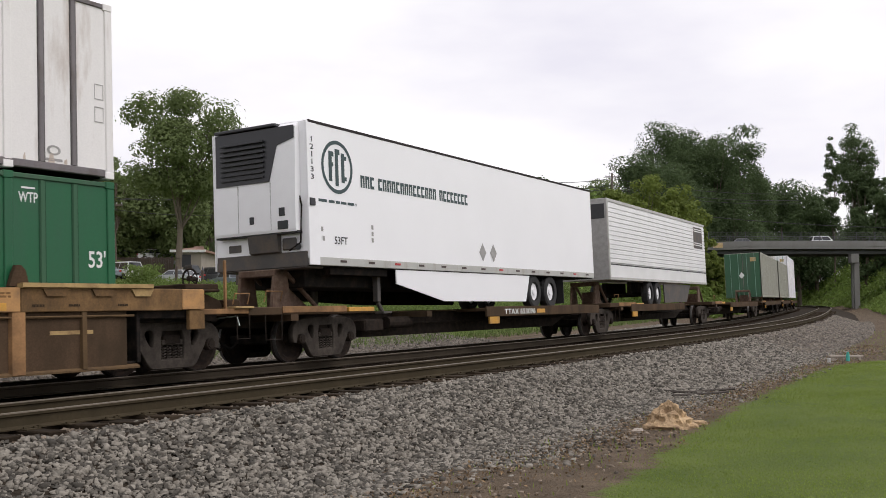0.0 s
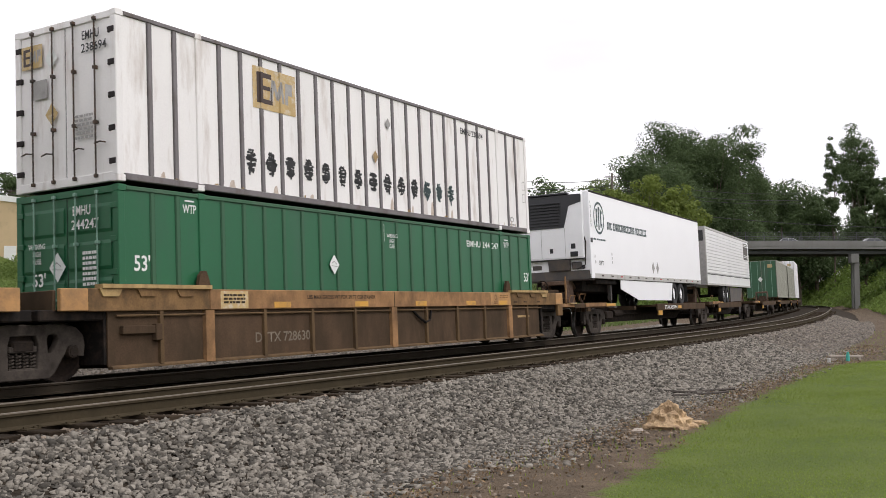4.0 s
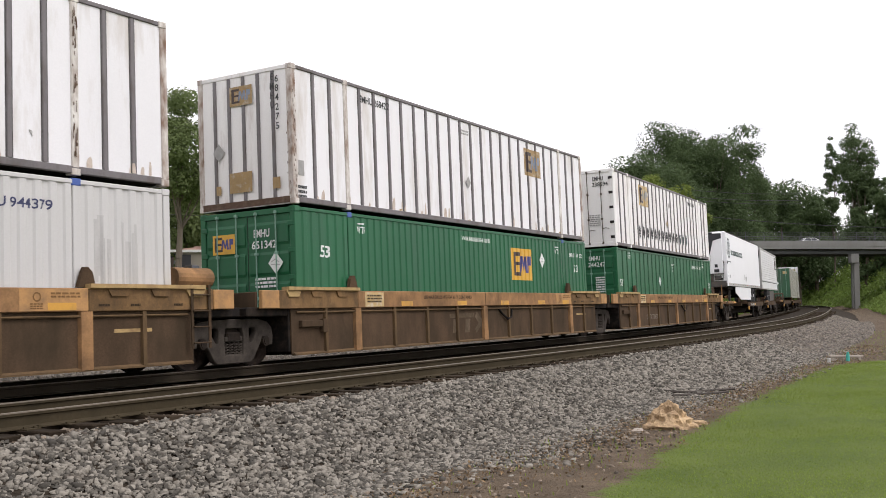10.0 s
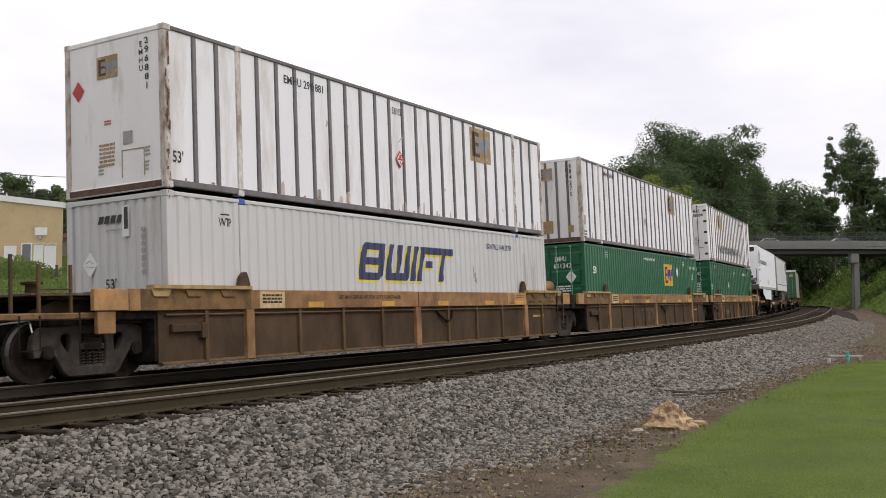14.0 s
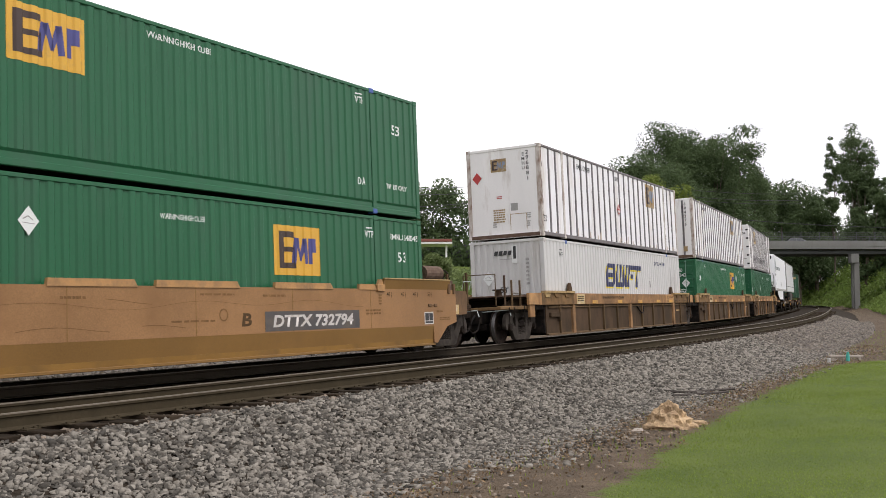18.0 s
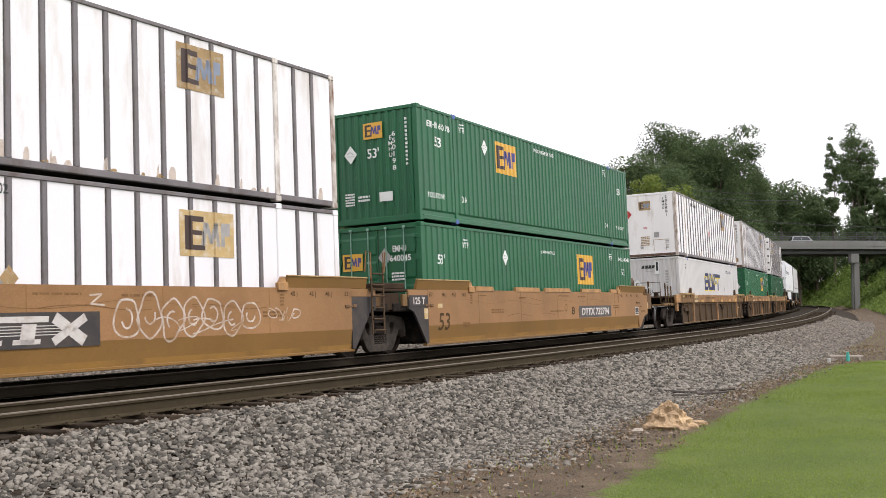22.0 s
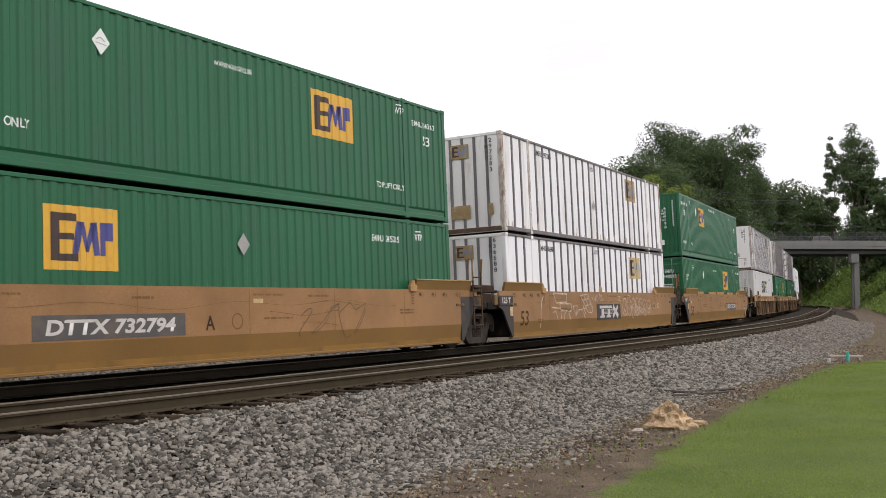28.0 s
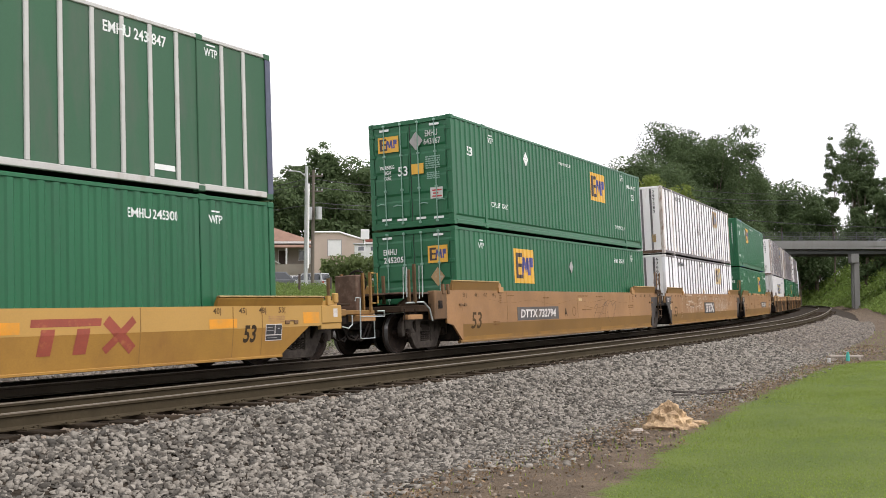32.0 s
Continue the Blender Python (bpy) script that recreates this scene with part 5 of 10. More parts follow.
def brake_wheel(car, x, y, z, s, r=0.27):
    b = Build()
    pts = [(x, y + r * math.cos(t), z + r * math.sin(t)) for t in np.linspace(0, 2 * math.pi, 19)]
    b.chain(pts, 0.02)
    for i in range(5):
        t = 2 * math.pi * i / 5
        b.tube((x, y, z), (x, y + r * math.cos(t), z + r * math.sin(t)), 0.014, n=6)
    b.tube((x - s * 0.05, y, z), (x + s * 0.12, y, z), 0.05, n=10)
    part("brake_wheel", b, "truck_iron", car, "spoked hand-brake wheel")


def end_gear(car, s, x0, x1, top=1.42, paint="dark_web", spools=False):
    """Draft sill, sloping webs and shear plate beyond the well, with brake hoses and an uncoupling lever; s is the end's side."""
    part("draft_sill", Build().box(s * x0, s * x1, -0.42, 0.42, 0.60, 1.02, 0.02).box(s * x0, s * (x1 - 0.5), -1.18, 1.18, 0.90, 1.02, 0.01), "black_iron", car)
    for y in (-1.06, 1.0):
        part("end_web", Build().prism([(s * x0, 1.0), (s * (x1 - 0.12), 1.0), (s * (x1 - 0.30), top - 0.16), (s * (x1 - 0.75), top), (s * x0, top)], "y", y, y + 0.06), paint, car, "sooty brown end web")
    part("shear_plate", Build().box(s * (x0 - 0.1), s * (x1 - 0.45), -1.22, 1.22, top, top + 0.05, 0.01), paint, car)
    for y in (-0.34, 0.30):
        part("brake_hose", hose([(s * (x1 - 0.25), y, 0.92), (s * (x1 + 0.02), y - 0.05, 0.70), (s * (x1 + 0.18), y - 0.04, 0.42), (s * (x1 + 0.42), y, 0.34), (s * (x1 + 0.6), y + 0.04, 0.46)], 0.026, 6), "black_iron", car)
    part("cut_lever", hose([(s * (x1 - 0.2), -0.1, 0.98), (s * (x1 - 0.05), -0.5, 0.94), (s * (x1 - 0.08), -1.28, 0.98), (s * (x1 - 0.08), -1.34, 0.80)], 0.014, 5), "lock_rod", car)
    for y in (-0.75, 0.55) if spools else ():
        part("spring_box", Build().tube((s * (x1 - 0.55), y, top + 0.05), (s * (x1 - 0.55), y, top + 0.26), 0.12, 0.10, n=12).tube((s * (x1 - 0.55), y, top + 0.26), (s * (x1 - 0.55), y, top + 0.30), 0.17, n=12), paint, car)


def brown_car(u, label, front_truck, end_rear=False):
    car = thing("well_car", label, "well car", "cars of the freight train")
    zt, zc, zb = 1.47, 1.10, 0.20
    for s in (-1, 1):
        tip = 0.45 if front_truck else 0.0
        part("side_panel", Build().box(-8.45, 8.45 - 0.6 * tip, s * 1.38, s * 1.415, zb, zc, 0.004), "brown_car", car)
        part("top_chord", Build().box(-6.15, 6.15, s * 1.40, s * 1.49, zc, zt, 0.012), "tan_car", car)
        for e in (-1, 1):
            part("chord_end", Build().box(e * 6.153, e * 8.9 + (tip if e > 0 else 0), s * 1.40, s * 1.487, zc, zt, 0.012), "chord_end", car, "worn brown end of the sill")
            for gx in (6.75, 7.65, 8.45):
                part("chord_bracket", Build().prism([(e * (gx - 0.24), zt), (e * (gx + 0.24), zt), (e * (gx + 0.16), zt - 0.13), (e * (gx - 0.16), zt - 0.13)], "y", s * 1.486, s * 1.515), "lip_pale" if gx > 8 else "chord_end", car)
        for x in (-9.16 if not end_rear else -9.52, 9.16 + tip):
            if x < -9.3:
                part("chord_piece", Build().box(-9.15, -8.9, s * 1.40, s * 1.49, zc, zt, 0.008), "tan_car", car)
                part("end_column", Build().box(-9.79, -9.42, s * 1.38, s * 1.47, 0.74, zc, 0.01), "tan_car", car)
            part("end_chord", Build().box(x - 0.36 if x < -9.3 else x - 0.26, x + 0.36 if x < -9.3 else x + 0.27, s * 1.40, s * 1.495, zc + 0.01, zt - 0.005, 0.012), "chord_tan", car, "orange painted end of the sill")
        part("bottom_sill", Build().prism([(s * 1.36, zb - 0.04), (s * 1.47, zb - 0.04), (s * 1.47, zb - 0.01), (s * 1.40, zb + 0.03), (s * 1.36, zb + 0.03)], "x", -8.4, 8.4), "brown_post", car)
        part("under_pipe", Build().tube((-8.3, s * 1.445, zc - 0.075), (8.3, s * 1.445, zc - 0.075), 0.022, n=6), "brown_post", car)
        for x in (-7.32, -4.61, -3.1, -1.56, 1.5, 3.05, 4.58, 7.3):
            part("side_post", Build().prism([(x - 0.05, s * 1.41), (x - 0.04, s * 1.475), (x + 0.04, s * 1.475), (x + 0.05, s * 1.41)], "z", zb + 0.0, zc), "brown_post", car)
        for x in (-6.15, 0.0, 6.12):
            part("wide_post", Build().prism([(x - 0.13, s * 1.41), (x - 0.11, s * 1.485), (x + 0.11, s * 1.485), (x + 0.13, s * 1.41)], "z", zb - 0.02, zc + 0.001), "tan_car", car)
        for x in (-1, 1):
            lip = Build().prism([(s * 1.36, zt), (s * 1.50, zt - 0.015), (s * 1.55, zt + 0.005), (s * 1.55, zt + 0.07), (s * 1.36, zt + 0.07)], "x", x * 6.15, x * 8.65)
            part("guide_lip", lip, "lip_pale", car, "rubbed pale yellow guide lip")
            part("container_guide", Build().prism([(x * 6.02, zt + 0.02), (x * 6.36, zt + 0.02), (x * 6.30, zt + 0.26), (x * 6.22, zt + 0.34), (x * 6.14, zt + 0.34), (x * 6.08, zt + 0.2)], "y", s * 1.33, s * 1.41), "brown_car", car, "brown steel guide bracket")
    for i, x in enumerate(np.linspace(-8, 8, 12)):
        part("cross_bearer", Build().box(x - 0.09, x + 0.09, -1.38, 1.38, 0.17, 0.28), "black_iron", car)
    # added unseen plate that keeps light from leaking through the well
    part("well_floor", Build().box(-8.4, 8.4, -1.36, 1.36, 0.245, 0.275), "black_iron", car)
    for s in (-1, 1):
        part("bulkhead", Build().box(s * 8.42, s * 8.50, -1.38, 1.38, 0.24, 1.12, 0.01), "black_iron", car)
        part("end_platform", Build().box(s * 8.45, s * 9.72, -1.36, 1.36, 0.96, 1.14, 0.02), "black_iron", car)
        part("end_web", Build().box(s * 9.40, s * 9.46, -1.36, 1.36, 1.10, 1.44, 0.01), "brown_car", car)
    part("foot_bracket", Build().box(-8.2, -7.35, -1.50, -1.40, 0.72, 0.86, 0.01).box(-7.5, -7.35, -1.52, -1.40, 0.60, 0.88, 0.01), "brown_car", car)
    flat(car, [rect(-0.38, 0.38, -0.16, 0.16)], "side", -5.5, 1.28, "mark_gold_faded", 1.494, "stencil_panel")
    small_print(car, "side", -5.5, 1.30, 0.6, 0.2, 3, "mark_brown", 1.497)
    part("chord_patch", Build().box(4.9, 6.14, -1.4925, -1.486, zc + 0.015, zt - 0.015, 0.002), "chord_tan", car, "paler repainted patch on the sill")
    for a in (-4.1, -1.35, 1.2, 3.75, 5.65):
        flat(car, [rect(-0.26, 0.26, -0.055, 0.06)], "side", a, 1.18, "yellow_patch", 1.496, "yellow_stencil")
    flat(car, ring(0.05, 0.075, 14), "side", 5.2, 1.33, "mark_dun", 1.496, "round_stencil")
    small_print(car, "side", 5.72, 1.36, 0.55, 0.10, 2, "mark_dun", 1.496)
    small_print(car, "side", 5.2, 1.19, 0.24, 0.10, 3, "mark_dun", 1.496)
    lettering(car, "LBS MAX GROSS WT FOR 20 FT CONTAINER", "side", -2.05, 1.335, 0.085, "mark_brown", 1.494, 2.5)
    for a in (6.45, 7.1, 8.05):
        small_print(car, "side", a, 1.20, 0.22, 0.06, 1, "mark_brown", 1.494)
    part("chord_joint", Build().box(-0.012, 0.012, -1.494, -1.488, zc + 0.01, zt - 0.01), "brown_car", car)
    flat(car, [rect(-0.4, 0.4, -0.03, 0.03)], "side", 7.1, 0.78, "lip_pale", 1.419, "pale_stripe")
    if end_rear:
        part("brake_tank", Build().tube((8.6, -0.75, 1.72), (9.5, -0.75, 1.72), 0.19, n=16).tube((9.5, -0.75, 1.72), (9.57, -0.75, 1.72), 0.19, 0.12, n=16).box(9.0, 9.1, -0.9, -0.6, 1.12, 1.58), "tan_car", car, "tan air reservoir tank")
        ladder(car, 8.55, -1.52, 0.42, 1.55, 0.42, 4, "brown_car")
    part("hose_loop", Build().chain([(0.9, -1.43, 1.02), (1.1, -1.46, 0.86), (1.4, -1.47, 0.72), (1.65, -1.46, 0.78), (1.75, -1.43, 1.02)], 0.03), "black_iron", car)
    if front_truck:
        truck(car, 9.5)
        coupler(car, 10.7, 1)
        end_gear(car, 1, 8.5, 11.0, 1.44)
        part("end_sill", Build().box(9.9, 11.25, -1.36, -1.24, 1.02, 1.12, 0.01).box(9.9, 11.25, 1.24, 1.36, 1.02, 1.12, 0.01), "tan_car", car)
        part("end_column", Build().box(9.53, 9.9, -1.47, -1.38, 0.76, 1.10, 0.01), "chord_end", car)
        part("end_box", Build().box(9.9, 10.75, -1.0, 0.6, 1.49, 1.60, 0.02).box(10.75, 11.1, -1.2, 0.6, 1.12, 1.30, 0.02), "dark_web", car)
        brake_wheel(car, 10.45, -0.55, 1.72, 1, 0.19)
        part("end_post", Build().box(10.56, 10.61, -1.34, -1.29, 1.1, 2.02, 0.006), "tan_car", car, "tan upright post")
        part("tread_board", Build().box(10.75, 11.25, -1.42, -1.05, 1.12, 1.16, 0.006), "lip_pale", car)
        grab(car, 10.95, -1.40, 1.2, 0.4, 1.0)
        stirrup(car, 11.0, 0.34, 0.55, 1.0, -1.36)
    truck(car, -9.77 if not end_rear else -9.55)
    if end_rear:
        coupler(car, -10.9, -1)
        end_gear(car, -1, 8.5, 11.0, 1.30, spools=True)
        part("end_sill", Build().box(-11.7, -9.4, -1.38, -1.26, 0.98, 1.09, 0.02).box(-11.7, -9.4, 1.26, 1.38, 0.98, 1.09, 0.02).box(-11.7, -11.58, -1.3, 1.3, 0.98, 1.07, 0.01), "chord_end", car)
        for x in (-11.28, -10.79, -10.2):
            part("end_post", Build().box(x - 0.024, x + 0.024, -1.36, -1.31, 1.08, 1.97 if x < -11 else 1.84, 0.006), "brown_car" if x < -11 else "brown_post", car, "upright steel post")
            part("end_post", Build().box(x - 0.024, x + 0.024, 1.31, 1.36, 1.08, 1.85, 0.006), "brown_car", car, "upright steel post")
        part("walkway", Build().box(-10.9, -9.45, -1.3, 1.3, 1.36, 1.40, 0.005), "rust_metal", car, "rusty grated walkway")
        rail = Build()
        for z in (1.36, 1.46):
            rail.tube((-10.79, -1.36, z), (-10.2, -1.36, z), 0.014, n=6)
        rail.chain([(-11.6, -1.2, 1.1), (-11.6, -1.2, 2.0), (-11.6, -0.2, 2.0), (-11.6, -0.2, 1.1)], 0.02)
        part("handrail", rail, "brown_post", car)
        brake_wheel(car, -11.55, 0.55, 1.95, 1)
        part("brake_stand", Build().box(-11.5, -11.3, 0.3, 0.8, 1.2, 1.9, 0.02), "rust_metal", car, "rusty brake gear housing")
        stirrup(car, -11.02, 0.36, 0.53, 1.05)
        stirrup(car, -9.9, 0.4, 0.6, 1.1)
    RIDE.append((car, CARS[u], None))
    return car


def lean_in(mark, zk, slope):
    """Bends a mark on the near side inwards below the knuckle at height zk, where the lower sheet slopes in."""
    bm = bmesh.new()
    bm.from_mesh(mark.data)
    bmesh.ops.bisect_plane(bm, geom=bm.verts[:] + bm.edges[:] + bm.faces[:], dist=1e-5, plane_co=(0, 0, zk), plane_no=(0, 0, 1))
    for v in bm.verts:
        v.co.y += max(0.0, zk - v.co.z) * slope
    bm.to_mesh(mark.data)
    bm.free()
    return mark


def logo_bars(car, a, z, w, h, material, off, name="emblem", feet=True):
    """Three broad letter-like shapes: two tees and a cross, cut by fine gaps."""
    k = w / 3.1
    shapes = [[(u + 0.18 * v, v) for u, v in rect(-w / 2, w * 0.14, h * .28, h * .5)]]
    for x in (-w * 0.34, -w * 0.02):
        shapes += [[(u + 0.18 * v, v) for u, v in rect(x - k * .19, x + k * .19, -h * .5, h * .22)]]
        shapes += [[(u + 0.18 * v, v) for u, v in rect(x - k * .36, x + k * .36, -h * .5, -h * .32)]] if feet else []
    x = w * 0.34
    shapes += stroke([(x - k * .42, h * .45), (x - k * .06, h * .06)], k * .28) + stroke([(x + k * .42, -h * .45), (x + k * .06, -h * .06)], k * .28) + stroke([(x + k * .46, h * .45), (x - k * .46, -h * .45)], k * .2)
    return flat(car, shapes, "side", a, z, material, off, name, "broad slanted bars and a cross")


def gold_car(u, label, front_truck, end_rear, dark_front, dark_rear, plates):
    car = thing("well_car", label, "well car", "cars of the freight train")
    zt = 1.52
    for s in (-1, 1):
        up = [(-8.2, 0.63), (8.2, 0.63), (8.2, zt), (-8.2, zt)]
        part("side_sheet", Build().prism(up, "y", s * 1.45, s * 1.49), "gold_car", car)
        # the lower sheet's shade is painted in with the darker gold
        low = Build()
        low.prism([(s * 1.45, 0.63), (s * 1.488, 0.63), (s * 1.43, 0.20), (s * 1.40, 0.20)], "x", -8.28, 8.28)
        part("lower_sheet", low, "gold_low", car, "grimy lower side sheet, darkened for its shade")
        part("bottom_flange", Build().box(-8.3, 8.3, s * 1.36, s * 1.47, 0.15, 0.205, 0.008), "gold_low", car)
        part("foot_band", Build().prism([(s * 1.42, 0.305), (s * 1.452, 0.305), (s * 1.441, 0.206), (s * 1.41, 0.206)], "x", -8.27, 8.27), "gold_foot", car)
        for x, dark in ((1, dark_front), (-1, dark_rear)):
            end = [(x * 8.2, 0.24), (x * 8.25, 0.22), (x * 8.72, 0.62), (x * 9.05, 0.68), (x * 9.05, zt - 0.01), (x * 8.2, zt)]
            if x > 0 and not dark:
                end = [(8.2, 0.22), (8.36, 0.20), (8.86, 0.60), (9.33, 0.70), (9.33, zt - 0.01), (8.2, zt)]
            if dark:
                end = [(x * 8.2, 0.22), (x * 8.3, 0.20), (x * 8.88, 0.98), (x * 9.12, 1.06), (x * 9.12, 1.345), (x * 8.2, 1.345)]
                part("end_strip", Build().box(x * 8.2, x * 9.12, s * 1.44, s * 1.489, 1.345, zt - 0.005, 0.004), "gold_car", car)
            part("end_sheet", Build().prism(end, "y", s * 1.44, s * (1.491 if dark else 1.489)), "end_dark" if dark else "gold_car", car, "dark grey painted end sheet" if dark else "")
            if dark:
                part("end_bracket", Build().box(x * 9.14, x * 9.36, s * 1.40, s * 1.47, 1.12, 1.40, 0.01), "chord_end", car)
                part("bearing_casting", Build().prism([(x * 9.36, 1.05), (x * 10.2, 1.05), (x * 10.1, 1.16), (x * 9.86, 1.43), (x * 9.36, 1.43)], "y", s * 1.10, s * 1.38), "dark_web", car, "sooty brown bearing casting")
            if dark and s < 0 and x < 0:
                part("load_plate", Build().box(x * 8.20, x * 9.10, -1.50, -1.485, 1.10, 1.38, 0.004), "end_dark", car, "dark plate with load figure")
                lettering(car, "125 T", "side", x * 8.64, 1.245, 0.17, "graffiti_pale", 1.503, 0.56, bold=0.03)
                flat(car, [rect(-0.09, 0.09, -0.13, 0.13)], "side", x * 8.32, 0.93, "mark_gold_faded", 1.497, "stencil_panel")
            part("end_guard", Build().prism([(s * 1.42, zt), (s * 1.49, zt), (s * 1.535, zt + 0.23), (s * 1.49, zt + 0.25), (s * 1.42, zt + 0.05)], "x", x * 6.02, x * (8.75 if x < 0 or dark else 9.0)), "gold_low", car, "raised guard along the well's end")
            part("guard_cap", Build().box(x * 6.02, x * (8.75 if x < 0 or dark else 9.0), s * 1.48, s * 1.55, zt + 0.225, zt + 0.255, 0.006), "lip_pale", car)
            part("guide_bracket", Build().box(x * 5.74, x * 6.04, s * 1.44, s * 1.535, zt - 0.06, zt + 0.10, 0.01).prism([(x * 5.80, zt + 0.10), (x * 6.02, zt + 0.10), (x * 5.98, zt + 0.22), (x * 5.88, zt + 0.22)], "y", s * 1.44, s * 1.50), "chord_tan", car)
            for gx in () if dark or s > 0 else (8.92, 9.18):
                part("guard_post", Build().box(x * gx, x * (gx + 0.10), s * 1.46, s * 1.525, zt - 0.10, zt + 0.15, 0.008), "gold_soot", car)
            if s < 0:
                small_print(car, "side", x * 5.88, zt - 0.24, 0.13, 0.26, 4, "mark_dun", 1.4945)
                part("latch_bracket", Build().box(x * 7.96, x * 8.10, -1.515, -1.488, 1.10, 1.17, 0.008).box(x * 8.10, x * 8.24, -1.505, -1.488, 1.12, 1.15, 0.004).box(x * 8.24, x * 8.36, -1.515, -1.488, 1.10, 1.17, 0.008), "gold_soot", car)
    # plate added out of sight to stop light coming up the well
    part("well_floor", Build().box(-8.2, 8.2, -1.4, 1.4, 0.2, 0.26), "black_iron", car)
    for s in (-1, 1):
        part("bulkhead", Build().box(s * 8.25, s * 8.33, -1.44, 1.44, 0.24, 1.2, 0.01), "black_iron", car)
        part("end_platform", Build().box(s * 8.3, s * 9.7, -1.42, 1.42, 1.0, 1.2, 0.02), "black_iron", car)
    for k, x in ((0, -8.05), (1, -7.38), (2, -6.85), (3, -6.3), (3, 6.25), (2, 6.85), (1, 7.38), (0, 8.05)):
        lettering(car, ("53", "48", "45", "40")[k] + " |", "side", x, 1.385, 0.13, "mark_mid", 1.494, 0.21)
    lean_in(lettering(car, "53", "side", -7.40, 0.72, 0.44, "mark_mid", 1.4935, 0.58, lean=0.16, bold=0.012), 0.63, 0.135)
    small_print(car, "side", -5.2, 1.38, 0.5, 0.05, 1, "mark_dun", 1.494)
    small_print(car, "side", 0.6, 1.38, 0.9, 0.06, 1, "mark_dun", 1.494)
    for a, z, w, r in ((-4.3, 0.95, 0.8, 2), (-2.6, 1.32, 0.5, 1), (2.2, 1.36, 0.7, 1), (5.6, 1.0, 0.6, 2), (-6.2, 0.62, 0.4, 2)):
        small_print(car, "side", a, z, w, 0.07 * r, r, "mark_dun", 1.494)
    rs = random.Random(u)
    for k in range(3):
        a0, z0 = rs.uniform(-6, 4), rs.uniform(0.75, 1.3)
        flat(car, stroke([(a0 + 0.25 * i, z0 + 0.05 * math.sin(i * 0.6 + k)) for i in range(rs.randint(5, 10))], 0.012), "side", 0, 0, "mark_dun", 1.4932, "scratch_line")
    ph = rs.uniform(0, 6)
    flat(car, stroke([(a0, 1.20 + 0.055 * math.sin(a0 * 1.9 + ph) + 0.03 * math.sin(a0 * 0.8)) for a0 in np.linspace(-6.6, 5.2, 90)], 0.006), "side", 0, 0, "mark_dun", 1.4936, "scratch_line")
    for x in (-5.45, -2.72, 0.05, 2.75, 5.5):
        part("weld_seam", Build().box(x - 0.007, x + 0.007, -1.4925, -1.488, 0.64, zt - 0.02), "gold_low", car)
    plates(car)
    for s in ([1] if front_truck else []) + ([-1] if end_rear else []):
        end_gear(car, s, 8.4, 10.9, 1.38)
    if front_truck:
        truck(car, 9.45)
        coupler(car, 10.3, 1)
        part("end_sill", Build().box(9.1, 10.45, -1.32, 1.32, 1.02, 1.14, 0.02), "dark_web", car)
        part("brake_tank", Build().tube((9.1, -0.6, 2.0), (9.95, -0.6, 2.0), 0.2, n=16).box(9.45, 9.6, -0.7, -0.5, 1.18, 1.84), "rust_metal", car, "rusty brown air reservoir")
        brake_wheel(car, 10.05, -0.2, 1.95, 1)
        part("door_box", Build().prism([(9.33, 0.86), (9.97, 0.90), (10.0, 1.38), (9.93, 1.49), (9.33, 1.51)], "y", -1.45, -1.25), "gold_soot", car, "sooty gold end box")
        flat(car, [rect(-0.09, 0.09, -0.12, 0.12)], "side", 9.45, 1.02, "mark_gold_faded", 1.453, "stencil_panel")
        flat(car, [rect(-0.21, 0.21, -0.15, 0.15)], "side", 7.98, 0.82, "graffiti_pale", 1.4925, "stencil_panel")
        flat(car, [rect(-0.18, -0.01, -0.06, 0.12), rect(0.01, 0.18, -0.06, 0.12), rect(-0.18, 0.18, -0.12, -0.075)], "side", 7.98, 0.82, K, 1.4945, "stencil_panel")
        small_print(car, "side", 8.5, 0.98, 0.3, 0.07, 1, "mark_dun", 1.494)
        small_print(car, "side", 8.75, 0.80, 0.5, 0.09, 2, "mark_dun", 1.494)
        for x, y in ((10.35, -1.25), (10.45, -0.6), (10.45, 0.6)):
            part("end_post", Build().box(x - 0.03, x + 0.03, y - 0.03, y + 0.03, 1.1, 2.0, 0.006), "brown_post", car, "upright steel post")
        grab(car, 10.2, -1.36, 1.55, 0.4, 1.0, "lock_rod")
        stirrup(car, 10.1, 0.4, 0.5, 1.0, -1.36)
    truck(car, -9.77 if not end_rear else -9.45)
    if end_rear:
        coupler(car, -10.4, -1)
        part("end_sill", Build().box(-11.0, -9.1, -1.32, 1.32, 0.98, 1.14, 0.02), "dark_web", car)
        part("step_bracket", Build().box(-10.9, -10.2, -1.44, -1.30, 0.80, 0.92, 0.01), "tan_car", car)
        part("door_box", Build().box(-9.70, -9.04, -1.50, -1.30, 0.78, 1.50, 0.02), "gold_soot", car)
        part("latch_plate", Build().box(-9.52, -9.30, -1.512, -1.498, 1.05, 1.25, 0.006).box(-9.47, -9.35, -1.522, -1.51, 1.09, 1.21, 0.004), "black_iron", car)
        for x, y, z in ((-10.51, -1.42, 2.14), (-10.72, -1.38, 2.0), (-10.45, -0.5, 1.9), (-10.45, 0.5, 1.9), (-10.1, 1.40, 1.95)):
            part("end_post", Build().box(x - 0.035, x + 0.035, y - 0.035, y + 0.035, 1.2, z, 0.006), "brown_post", car, "upright steel post")
        part("walkway", Build().box(-11.0, -9.3, -1.35, 1.35, 1.42, 1.46, 0.005), "rust_metal", car, "rusty grated walkway")
